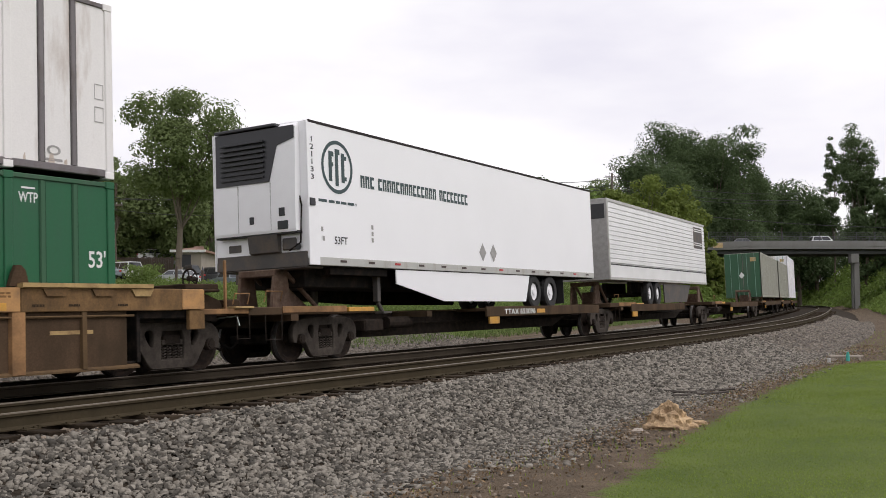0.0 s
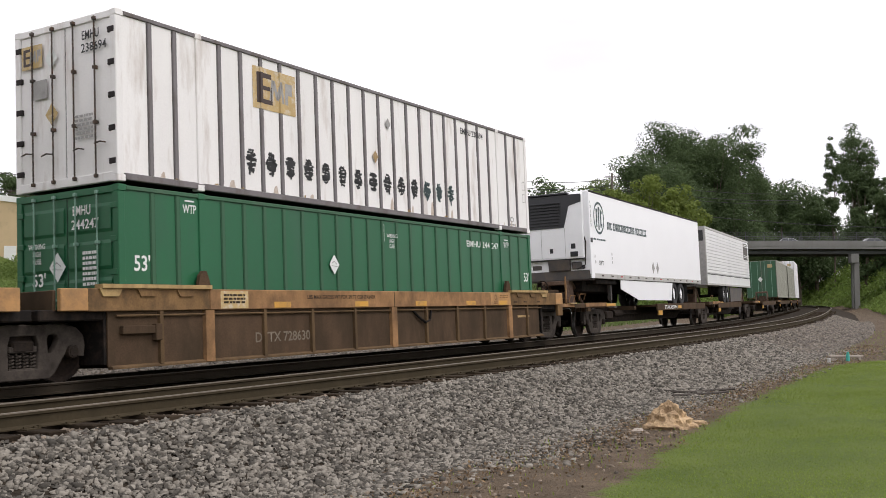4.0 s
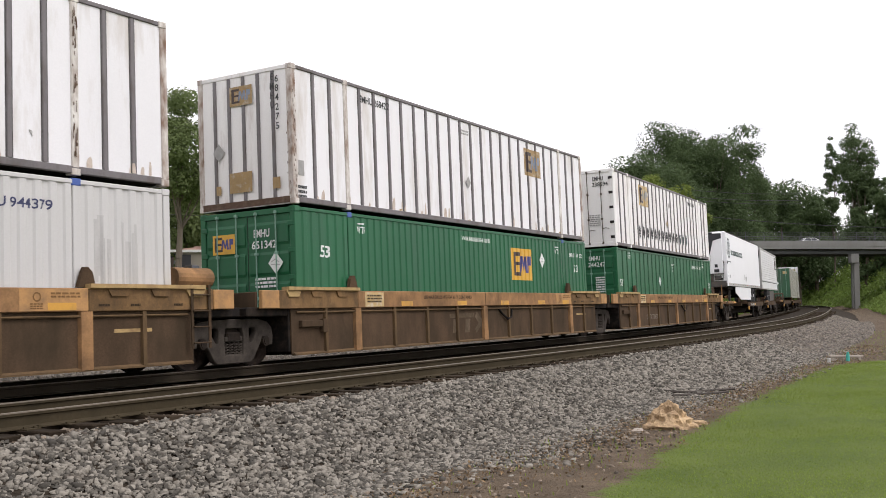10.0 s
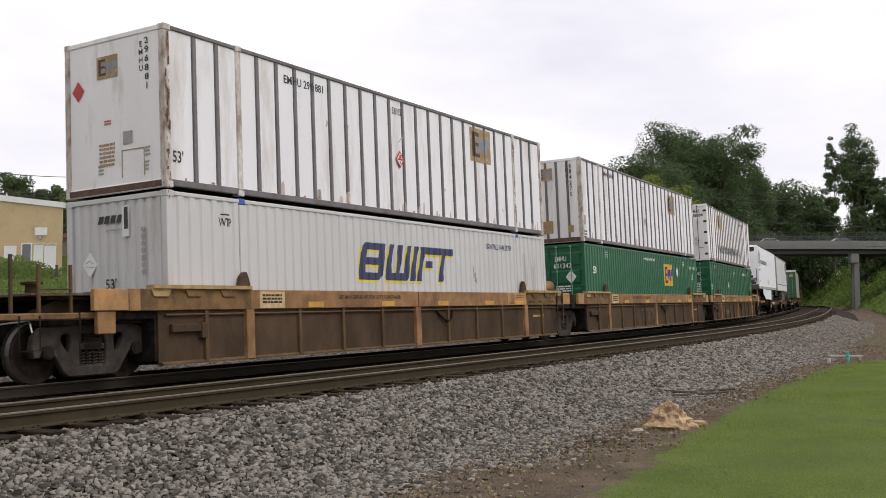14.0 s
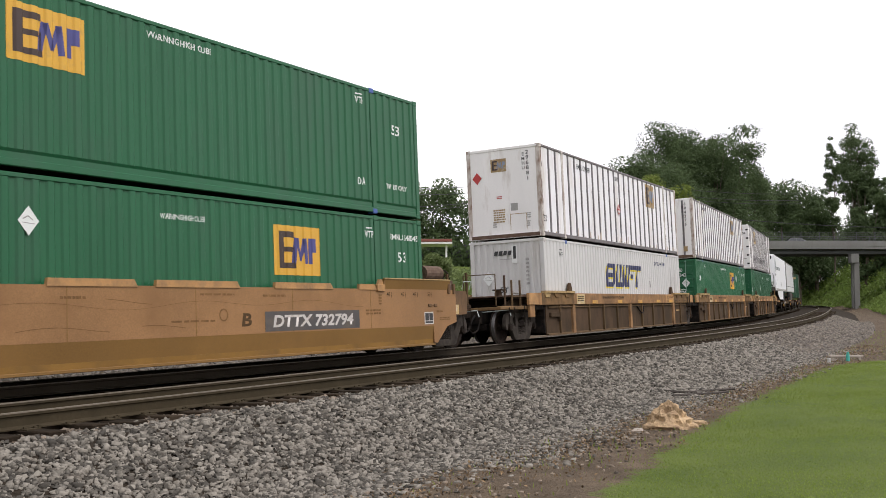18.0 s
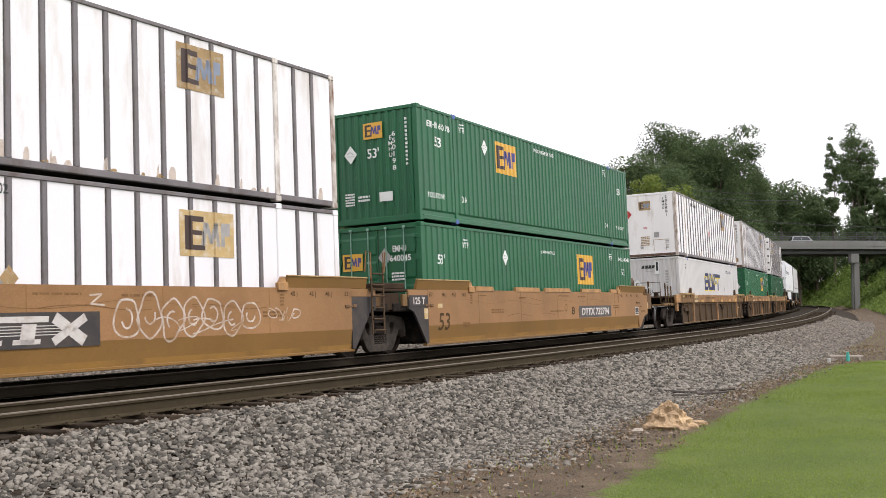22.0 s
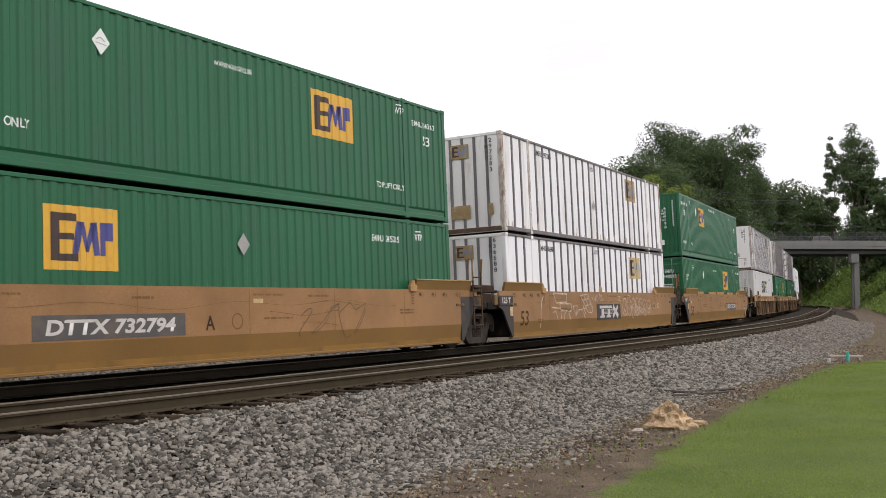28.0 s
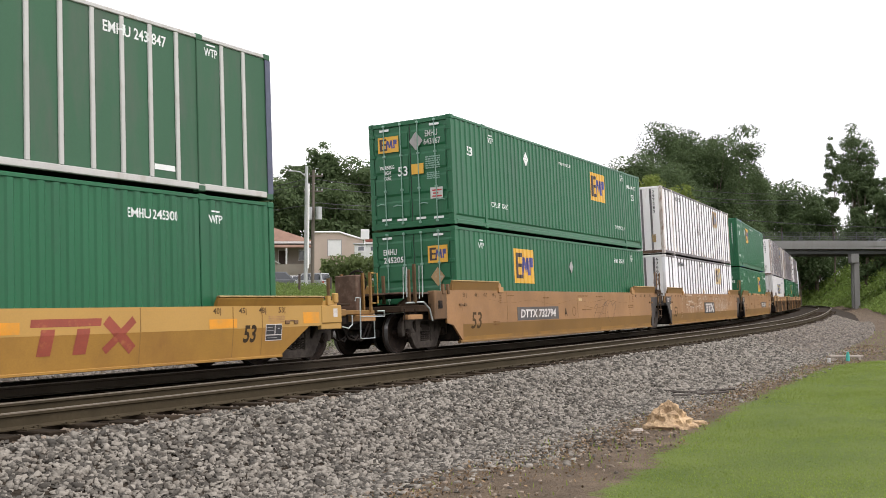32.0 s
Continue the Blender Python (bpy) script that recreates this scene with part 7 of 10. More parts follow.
    part("hatch_box", Build().box(x0 - 0.02, x0 + 0.0, -0.15, 0.25, z0 + 0.38, z0 + 0.62, 0.004).box(x0 - 0.02, x0, 0.55, 0.9, z0 + 0.40, z0 + 0.56, 0.01), "shadow_grey", tr)
    part("hose", Build().chain([(x0 - 0.02, -1.05, z0 + 1.6), (x0 - 0.05, -1.15, z0 + 1.3), (x0 - 0.05, -1.1, z0 + 0.5), (x0 - 0.05, -0.8, z0 + 0.35)], 0.02), "black_iron", tr)
    part("socket", Build().box(x0 + 0.02, x0 + 0.2, -1.34, -1.30, z0 + 1.28, z0 + 1.44, 0.01).tube((x0 - 0.02, -1.02, z0 + 0.42), (x0 - 0.06, -1.02, z0 + 0.42), 0.07, n=12), "reefer_black", tr)
    o = 1.315
    lettering(tr, "1\n2\n1\n1\n3\n3", "side", x0 + 0.14, 4.30, 0.92, K, o, 0.13)
    e = flat(tr, ring(0.505, 0.59, 40), "side", -5.32, 4.20, "mark_teal", 1.300, "emblem", "dark ring emblem with upright bars")
    flat(e, [rect(-0.27, -0.15, -0.33, 0.33), rect(-0.15, -0.08, 0.22, 0.33), rect(-0.15, -0.10, 0.0, 0.09), rect(-0.03, 0.09, -0.42, 0.40), rect(0.09, 0.15, 0.28, 0.40), rect(0.20, 0.32, -0.33, 0.33), rect(0.32, 0.40, 0.18, 0.27), rect(0.32, 0.40, -0.28, -0.19)], "side", -5.37, 4.20, "mark_teal", 1.301, "emblem")
    u = -4.42
    bars = []
    rnd = random.Random(2)
    for wlen in (3, 14, 8):
        for i in range(wlen):
            bars += [rect(u, u + 0.07, -0.14, 0.14), rect(u + 0.07, u + 0.165, 0.07, 0.14)] + ([rect(u + 0.07, u + 0.165, -0.14, -0.07)] if rnd.random() < .5 else [rect(u + 0.105, u + 0.165, -0.14, 0.07)])
            u += 0.197
        u += 0.14
    tagged(flat(tr, bars, "side", 0, 3.98, "mark_teal", 1.300, "wordmark"), "dark row of letter-like bars", kind="stuff")
    small_print(tr, "side", -5.34, 3.42, 1.45, 0.10, 1, "mark_teal", 1.300)
    lettering(tr, "53FT", "side", -5.26, 2.58, 0.17, K, 1.300, 0.50)
    for a in (1.54, 2.2):
        diamond(tr, "side", a, 2.59, 0.26, "mark_grey", 1.300)
    for a, z in ((-4.0, 2.95), (-4.0, 2.8), (-4.0, 2.65), (-5.9, 2.6), (-5.95, 2.8)):
        flat(tr, [rect(-0.04, 0.04, -0.05, 0.05)], "side", a, z, "mark_grey", 1.300, "decal")
    # skirt, landing legs, wheels
    part("skirt", Build().prism([(-3.0, z0), (-2.98, z0 - 0.34), (-0.67, z0 - 0.76), (4.33, z0 - 0.78), (4.66, z0)], "y", -1.27, -1.24), "trailer_white", tr, "white aerodynamic side skirt")
    for s in (-1, 1):
        part("landing_leg", Build().box(-3.4, -3.26, s * 0.85, s * 0.99, z0 - 0.75, z0, 0.01).tube((-3.33, s * 0.92, z0 - 0.75), (-3.1, s * 0.92, z0 - 1.0), 0.05, n=8).box(-3.25, -2.9, s * 0.8, s * 1.05, z0 - 1.03, z0 - 0.98), "shadow_grey", tr)
    part("axle", Build().tube((5.07, -1, 1.5), (5.07, 1, 1.5), 0.08).tube((6.31, -1, 1.5), (6.31, 1, 1.5), 0.08).box(4.6, 7.4, -0.6, -0.45, 1.6, 2.02).box(4.6, 7.4, 0.45, 0.6, 1.6, 2.02), "black_iron", tr)
    for x in (5.07, 6.31):
        trailer_wheels(tr, x, 1.52)
    part("mud_flap", Build().box(7.3, 7.33, -1.25, -0.65, 1.15, 1.95), "tyre", tr)
    part("rear_frame", Build().box(x1 - 0.05, x1 + 0.02, -1.3, 1.3, z0, z1, 0.01), "alu", tr)
    RIDE.append((tr, start + 1.8, pose(-1.8, 0, 0)))


def ribbed_trailer(start):
    x0, x1, z0, z1 = 11.85, 27.55, 2.0, 5.03
    tr = thing("trailer", "white ribbed aluminium semi-trailer with dark square decal on a spine car", "trailer", "trailers on spine cars")
    part("body", Build().box(x0 + 0.03, x1, -1.27, 1.27, z0 + 0.1, z1 - 0.02, 0.02), "alu", tr)
    for i in range(13):
        z = z0 + 0.62 + i * 0.172
        part("side_rib", Build().prism([(-1.272, z), (-1.30, z + 0.03), (-1.30, z + 0.145), (-1.272, z + 0.165)], "x", x0 + 0.1, x1 - 0.05), "alu", tr)
    part("lower_side", Build().box(x0 + 0.1, x1 - 0.05, -1.295, -1.26, z0 + 0.10, z0 + 0.55, 0.008), "alu", tr)
    part("dark_band", Build().box(x0 + 0.1, x1 - 0.05, -1.30, -1.27, z0 + 0.56, z0 + 0.60), "mark_black", tr, "dark rubbing strip")
    part("top_rail", Build().box(x0, x1, -1.305, -1.2, z1 - 0.12, z1, 0.01), "post_pale", tr)
    part("bottom_rail", Build().box(x0, x1, -1.305, -1.2, z0, z0 + 0.1, 0.01), "post_pale", tr)
    part("nose", Build().box(x0 - 0.02, x0 + 0.05, -1.28, 1.28, z0, z1, 0.015), "mark_grey", tr, "dull grey nose panel")
    part("nose_sign", Build().box(x0 - 0.03, x0 - 0.01, -1.2, 0.9, z1 - 0.75, z1 - 0.2, 0.005), "mark_black", tr)
    part("corner_post", Build().box(x0 - 0.01, x0 + 0.1, -1.31, -1.26, z0, z1, 0.01), "post_pale", tr)
    d = flat(tr, [rect(-0.9, 0.9, -0.52, 0.52)], "side", 26.05, 4.27, "shadow_grey", 1.306, "decal", "dark square decal with pale lines")
    flat(d, [rect(-0.8, 0.8, v, v + 0.05) for v in (-0.38, -0.28, 0.3, 0.4)], "side", 26.05, 4.27, W, 1.309, "decal_line")
    part("axle", Build().tube((17.3, -1, 1.5), (17.3, 1, 1.5), 0.08).tube((18.5, -1, 1.5), (18.5, 1, 1.5), 0.08).box(16.6, 19.4, -0.6, -0.45, 1.55, 2.02).box(16.6, 19.4, 0.45, 0.6, 1.55, 2.02), "black_iron", tr)
    for x in (17.3, 18.5):
        trailer_wheels(tr, x, 1.52)
    part("side_skirt", Build().prism([(19.6, 1.95), (19.7, 1.12), (23.6, 1.15), (24.4, 1.95)], "y", -1.2, -1.15), "shadow_grey", tr)
    RIDE.append((tr, start + 18.2, pose(-18.2, 0, 0)))


def spine(x_rear, x_front, start, label, hitch, pan, number):
    """Low centre-sill platform with a hitch post and wheel pans."""
    car = thing("spine_car", label, "spine car", "cars of the freight train")
    part("centre_sill", Build().prism([(x_rear, 0.80), (x_rear + 0.5, 1.02), (x_front - 0.5, 1.02), (x_front, 0.80), (x_front - 1.6, 0.72), (x_front - 2.6, 0.42), (x_rear + 2.6, 0.42), (x_rear + 1.6, 0.72)], "y", -0.38, 0.38), "truck_iron", car)
    part("sill_flange", Build().box(x_rear + 0.3, x_front - 0.3, -0.5, 0.5, 1.0, 1.04, 0.006), "brown_car", car)
    mid = (x_rear + x_front) / 2
    part("wheel_pan", Build().box(pan[0], pan[1], -1.42, 1.42, 0.96, 1.05, 0.015).box(pan[0], pan[1], -1.44, -1.38, 0.80, 1.08, 0.01).box(pan[0], pan[1], 1.38, 1.44, 0.80, 1.08, 0.01), "brown_car", car, "flat steel pan under the trailer wheels")
    part("pan_end", Build().box(pan[0] + 0.2, pan[0] + 0.8, -1.43, -1.37, 0.60, 0.81, 0.01), "yellow_patch", car)
    if number:
        lettering(car, number, "side", 3.52, 0.93, 0.16, W, 1.447, 2.1)
        flat(car, [rect(-0.3, 0.3, -0.06, 0.06)], "side", 5.0, 0.93, "yellow_patch", 1.447, "yellow_stencil")
    for x in (x_rear + 1.2, mid - 3.0):
        part("cross_arm", Build().prism([(-1.4, 0.86), (1.4, 0.86), (1.4, 1.0), (-1.4, 1.0)], "x", x - 0.12, x + 0.12), "brown_car", car)
    part("end_deck", Build().box(x_rear - 0.2, x_rear + 3.0, -1.4, 1.4, 0.98, 1.14, 0.015), "brown_car", car)
    part("deck_edge", Build().box(x_rear + 0.8, x_rear + 3.0, -1.425, -1.4, 1.02, 1.15, 0.006), "tan_car", car, "worn tan deck edge")
    part("deck_step", Build().box(x_rear + 3.1, x_rear + 4.1, -1.42, -1.2, 1.02, 1.12, 0.01), "yellow_patch", car)
    hx = hitch
    part("hitch_post", Build().prism([(hx - 0.30, 1.1), (hx + 0.36, 1.1), (hx + 0.22, 1.96), (hx - 0.16, 1.96)], "y", -0.5, -0.42).prism([(hx - 0.30, 1.1), (hx + 0.36, 1.1), (hx + 0.22, 1.96), (hx - 0.16, 1.96)], "y", 0.42, 0.5).box(hx - 0.2, hx + 0.25, -0.5, 0.5, 1.82, 1.97, 0.02), "rust_metal", car, "rusty trailer hitch stand")
    part("hitch_strut", Build().tube((hx + 0.25, -0.46, 1.9), (hx + 1.35, -0.46, 1.12), 0.05, n=8).tube((hx + 0.25, 0.46, 1.9), (hx + 1.35, 0.46, 1.12), 0.05, n=8), "rust_metal", car)
    part("hitch_box", Build().prism([(hx + 0.5, 1.1), (hx + 1.3, 1.1), (hx + 0.5, 1.6)], "y", -0.3, 0.3), "rust_metal", car)
    grab(car, x_rear + 0.55, -1.42, 1.25, 0.5, 1.0, "tan_car")
    stirrup(car, x_rear + 0.5, 0.5, 0.5, 1.0)
    part("brake_pipe", Build().tube((x_rear + 2, -0.55, 0.72), (x_front - 2, -0.55, 0.72), 0.03, n=6), "truck_iron", car)
    part("brake_valve", Build().box(x_rear + 4.4, x_rear + 5.2, -0.95, -0.45, 0.55, 0.85, 0.04).tube((x_rear + 5.5, -0.8, 0.75), (x_rear + 6.6, -0.8, 0.75), 0.14, n=12), "truck_iron", car)
    RIDE.append((car, start + mid, pose(-mid, 0, 0)))
    return car


S0 = CARS[0]
reefer(S0)
ribbed_trailer(S0)
sp = spine(-8.3, 10.9, S0, "low brown spine car platform carrying the white refrigerated trailer", -6.4, (1.36, 10.0), "TTAX 653096")
truck(sp, -5.61)
truck(sp, 11.2)
coupler(sp, -8.2, -1)
sp = spine(11.5, 27.2, S0, "low brown spine car platform carrying the ribbed trailer", 12.6, (13.8, 22.2), "")
truck(sp, 27.6)
sp = spine(28.0, 48.4, S0, "low brown spine car platform between the trailer and the containers", 29.4, (34.0, 46.5), "")
truck(sp, 48.1)
sp = spine(49.0, 69.6, S0, "low brown spine car platform carrying a green-ended container", 51.0, (52.0, 69.0), "")
truck(sp, 70.0)
sp = spine(70.4, 87.0, S0, "low brown spine car platform carrying a beige container", 71.6, (72.0, 86.0), "")
truck(sp, 87.4)
sp = spine(87.8, 105.0, S0, "low brown spine car platform carrying a white container", 89.0, (90.0, 104.0), "")
truck(sp, 104.6)


def far_box(x0, x1, z0, z1, side, end, label, legs=False):
    b = thing("container", label, "container", "containers on spine cars ahead")
    w = wave(x0 + 0.1, x1 - 0.1, 0.3, 0.036, z0 + 0.15, z1 - 0.1)
    s = Build().add([(x, y - WIDE + 0.004, z) for x, y, z in w.v], w.f)
    part("side_wall", s, side, b)
    part("frame", Build().box(x0, x1, -WIDE, -WIDE + 0.1, z1 - 0.1, z1, 0.01).box(x0, x1, -WIDE, -WIDE + 0.1, z0, z0 + 0.15, 0.01).box(x0, x0 + 0.1, -WIDE, -WIDE + 0.1, z0, z1, 0.01).box(x1 - 0.1, x1, -WIDE, -WIDE + 0.1, z0, z1, 0.01), side, b)
    part("core", Build().box(x0 + 0.06, x1 - 0.02, -WIDE + 0.05, WIDE, z0 + 0.02, z1 - 0.02, 0.01), side, b)
    for s in (-1, 1):
        d = part("door", Build().box(x0 - 0.0, x0 + 0.05, s * 0.02, s * 1.27, z0 + 0.05, z1 - 0.05, 0.01), end, b)
        for y in (0.3, 0.85):
            part("lock_rod", Build().tube((x0 - 0.03, s * y, z0 + 0.05), (x0 - 0.03, s * y, z1 - 0.05), 0.02, n=6), "green_rod", d)
    flat(b, [[(0, -.24), (.2, 0), (0, .24), (-.2, 0)]], "rear", -0.1, (z0 + z1) / 2, W, -x0 + 0.01, "placard")
    flat(b, [rect(-0.2, 0.2, -0.15, 0.15)], "rear", 0.75, z1 - 0.5, "mark_gold_faded", -x0 + 0.012, "decal")
    mid = (x0 + x1) / 2
    RIDE.append((b, S0 + mid, pose(-mid, 0, 0)))


far_box(51.9, 69.3, 1.40, 4.70, "beige_box", "green_panel", "beige corrugated container with green doors on a spine car")
far_box(71.2, 86.4, 1.40, 4.75, "beige_box", "beige_box", "beige corrugated container on a spine car ahead")
far_box(88.0, 104.2, 1.40, 5.90, "white_paint", "white_paint", "white container on a spine car at the train's front")


def motions():
    for o, start, more in RIDE:
        ride(o, start, more)
    for o, x, v in PASSING:
        walk(o, [(t, pose(x + v * t, lane, DECK - 0.78 - 0.0006 * (min(100, max(30, x + v * t)) - 60) ** 2)) for t in range(0, 33, 2)])
    times = [i / 6.0 for i in range(193)]
    for o, ax in WHEELS:
        walk(o, [(t, pose(ax, 0, R_WHEEL) @ Matrix.Rotation(gone(t) / R_WHEEL, 4, "Y")) for t in times])

# ---------------------------------------------------------------- ties, spikes, stones
def bed_height(q):
    return np.interp(q, BED_Q, BED_Z)


def tie_pose(s, right, lift):
    x, y, t = on_line(s, right)
    return pose(x, y, lift + GRADE * s, 0, 0, math.degrees(t)) @ pose(0, 0, 0, CANT, 0, 0)


def lay_ties():
    rnd = random.Random(4)
    meshes = []
    for k in range(5):
        b = Build().box(-0.115, 0.115, -1.30, 1.30, -0.36, -0.185, 0.012)
        b.v = [(x + 0.012 * noise.noise(Vector((x * 9 + k, y * 2.2, z * 9))), y + (0.05 * noise.noise(Vector((x * 5, k * 3.3, z * 5))) if abs(y) > 1 else 0), z + 0.01 * noise.noise(Vector((x * 4, y * 1.7, k * 7.1)))) for x, y, z in b.v]
        me = b.mesh("tie")
        me.materials.append(M["tie_wood"])
        meshes.append(me)
    for i in range(235):
        s = -12 + i * 0.52
        o = new("tie", rnd.choice(meshes))
        o.parent = near_track
        o.matrix_basis = tie_pose(s + rnd.uniform(-0.03, 0.03), SPACING + rnd.uniform(-0.05, 0.07), NEAR_LIFT) @ pose(0, 0, rnd.uniform(-0.012, 0.004), 0, 0, rnd.uniform(-1.5, 1.5))
    rest = Build()
    for i in range(330):
        s = -14 + i * 0.52
        rest.box(-0.115, 0.115, -1.3, 1.3, -0.36, -0.222, m=tie_pose(s, 0.0, 0.0))
    tagged(part("ties", rest, "tie_wood", far_track), kind="stuff")
    iron = Build()
    for i in range(235):
        m = tie_pose(-12 + i * 0.52, SPACING, NEAR_LIFT)
        for y in (-0.753, 0.753):
            iron.box(-0.09, 0.09, y - 0.18, y + 0.18, -0.19, -0.176, m=m)
            for dx in (-0.06, 0.06):
                for dy in (-0.10, 0.10):
                    iron.box(dx - 0.008, dx + 0.008, y + dy - 0.014, y + dy + 0.014, -0.18, -0.157, m=m)
        if i % 2 == 0:
            iron.box(0.13, 0.16, -0.83, -0.68, -0.20, -0.155, m=m)
    tagged(part("spikes", iron, "rail_side", near_track, "rusty tie plates, spikes and rail anchors"), kind="stuff")


lay_ties()


def rubble(name, label, spots, size, material, seed, squash=0.6):
    """Loose stones as one mesh: each a rough block, open underneath where it lies on the bed."""
    rng = np.random.default_rng(seed)
    n = len(spots)
    cube = np.array([(x, y, z) for x in (-1, 1) for y in (-1, 1) for z in (-1, 1)], float)
    v = cube[None] * rng.uniform(0.12, 1.0, (n, 8, 3)) ** 0.8
    v *= (np.asarray(size).reshape(-1, 1, 1) if np.ndim(size) else size) * 0.5 * rng.uniform(0.5, 1.75, (n, 1, 1)) * rng.uniform(0.75, 1.25, (n, 1, 3))
    v[:, :, 2] *= squash
    a, b = rng.uniform(0, 2 * np.pi, n), rng.uniform(-0.85, 0.85, n)
    ca, sa, cb, sb = np.cos(a)[:, None], np.sin(a)[:, None], np.cos(b)[:, None], np.sin(b)[:, None]
    x, y, z = v[..., 0], v[..., 1], v[..., 2]
    y, z = y * cb - z * sb, y * sb + z * cb
    v = np.stack([x * ca - y * sa, x * sa + y * ca, z], -1) + np.asarray(spots)[:, None, :]
    quads = np.array([(0, 1, 3, 2), (4, 6, 7, 5), (0, 4, 5, 1), (2, 3, 7, 6), (1, 5, 7, 3)])
    f = (quads[None] + 8 * np.arange(n)[:, None, None]).reshape(-1)
    me = bpy.data.meshes.new(name)
    me.vertices.add(n * 8)
    me.vertices.foreach_set("co", v.reshape(-1))
    me.loops.add(len(f))
    me.loops.foreach_set("vertex_index", f)
    me.polygons.add(n * 5)
    me.polygons.foreach_set("loop_start", np.arange(0, len(f), 4))
    me.polygons.foreach_set("loop_total", np.full(n * 5, 4))
    me.update(calc_edges=True)
    me.materials.append(M[material])
    return tagged(new(name, me), label, "stones", kind="stuff")


def strewn(s0, s1, q0, q1, per, seed, height, sink=0.0):
    rng = np.random.default_rng(seed)
    n = int((s1 - s0) * (q1 - q0) * per)
    s, q = rng.uniform(s0, s1, n), rng.uniform(q0, q1, n)
    x, y, t = (np.interp(s, LINE_S, a) for a in (LINE_X, LINE_Y, LINE_T))
    z = height(s, q) + rng.uniform(-0.012, 0.02, n) - sink
    return np.stack([x + q * np.sin(t), y - q * np.cos(t), z], -1), s, q


def on_bed(s, q):
    return bed_height(q) + GRADE * s


def on_land(s, q):
    return np.maximum(land(s, q), bed_height(np.minimum(q, 8.3)) * (q < 8.3) + GRADE * s - 9 * (q >= 8.3))


M["stone_brown"] = mat("dirty_brown_stones", (0.150, 0.118, 0.088), 0.95, var=0.6, scale=1.0, fine=50, island=0.8)
M["stone_far"] = mat("dusty_brown_grey_stones", (0.135, 0.116, 0.095), 0.9, var=0.4, scale=1.0, fine=50, island=0.5)
M["stone_pale"] = mat("pale_road_gravel", (0.20, 0.19, 0.165), 0.9, var=0.4, scale=1.0, fine=50, island=0.6)
near_spots, s_, q_ = strewn(-0.5, 18, 5.72, 8.6, 760, 1, on_land)
rubble("ballast_stones", "loose grey crushed stones on the ballast shoulder", near_spots, 0.056, "stone", 2, 0.66)
mid_spots, s_, q_ = strewn(18, 34, 5.72, 8.6, 380, 11, on_land)
rubble("ballast_stones", "loose grey crushed stones further along the shoulder", mid_spots, 0.080, "stone", 12, 0.66)
crib_spots, s_, q_ = strewn(1, 30, 5.30, 5.85, 600, 31, on_bed, 0.012)
rubble("ballast_stones", "grimy crushed stones between the tie ends", crib_spots, 0.052, "stone_brown", 32)
far_spots, s_, q_ = strewn(34, 85, 5.72, 8.6, 120, 3, on_land)
rubble("ballast_stones", "grey crushed stones along the far ballast shoulder", far_spots, 0.11, "stone_far", 4)
back_spots, s_, q_ = strewn(30, 80, -6.4, -1.45, 42, 5, on_land)
rubble("ballast_stones", "pale crushed stones behind the far track", back_spots, 0.08, "stone_pale", 6)
under_spots, s_, q_ = strewn(4, 40, -10.2, -5.0, 85, 51, on_land)
rubble("ballast_stones", "pale crushed stones strewn beyond the far shoulder", under_spots, 0.095, "stone_far", 52, 0.85)
toe, s_, q_ = strewn(0, 40, 8.3, 11.2, 360, 7, on_land, 0.01)
keep = np.random.default_rng(8).uniform(0, 1, len(q_)) < np.exp(-(q_ - 8.3) / 0.95) * (q_ < 9.6 + lawn_shift(s_))
rubble("scattered_stones", "stones scattered over the brown dirt strip", toe[keep], 0.042, "stone_brown", 9)
fringe, s_, q_ = strewn(0, 36, 8.3, 10.0, 600, 17, on_land, 0.006)
edge_of = 8.95 + 0.25 * np.sin(s_ * 0.9) + 0.18 * np.sin(s_ * 2.3 + 1)
keep = np.random.default_rng(18).uniform(0, 1, len(q_)) < 1 / (1 + np.exp((q_ - edge_of) / 0.16))
rubble("scattered_stones", "grey crushed stones spilt over the foot of the ballast", fringe[keep], 0.052, "stone", 19)


# ---------------------------------------------------------------- grass
def blades(name, label, spots, height, width, material, seed, lean=0.5, kind_cat="grass"):
    """Grass as one mesh of bent three-cornered blades."""
    rng = np.random.default_rng(seed)
    n = len(spots)
    h = height * rng.uniform(0.5, 1.3, n)
    a = rng.uniform(0, 2 * np.pi, n)
    b = rng.uniform(0, 2 * np.pi, n)
    l = lean * h * rng.uniform(0.2, 1.0, n)
    w = width * rng.uniform(0.7, 1.3, n) * 0.5
    base = np.asarray(spots)
    p0 = base + np.stack([-w * np.cos(a), -w * np.sin(a), 0 * h - 0.01], -1)
    p1 = base + np.stack([w * np.cos(a), w * np.sin(a), 0 * h - 0.01], -1)
    p2 = base + np.stack([l * np.cos(b), l * np.sin(b), h], -1)
    v = np.stack([p0, p1, p2], 1).reshape(-1)
    f = np.arange(3 * n)
    me = bpy.data.meshes.new(name)
    me.vertices.add(3 * n)
    me.vertices.foreach_set("co", v)
    me.loops.add(3 * n)
    me.loops.foreach_set("vertex_index", f)
    me.polygons.add(n)
    me.polygons.foreach_set("loop_start", np.arange(0, 3 * n, 3))
    me.polygons.foreach_set("loop_total", np.full(n, 3))
    me.update(calc_edges=True)
    me.materials.append(M[material])
    return tagged(new(name, me), label, kind_cat, kind="stuff")


def lawn_edge(s, q):
    return 9.75 + lawn_shift(s)


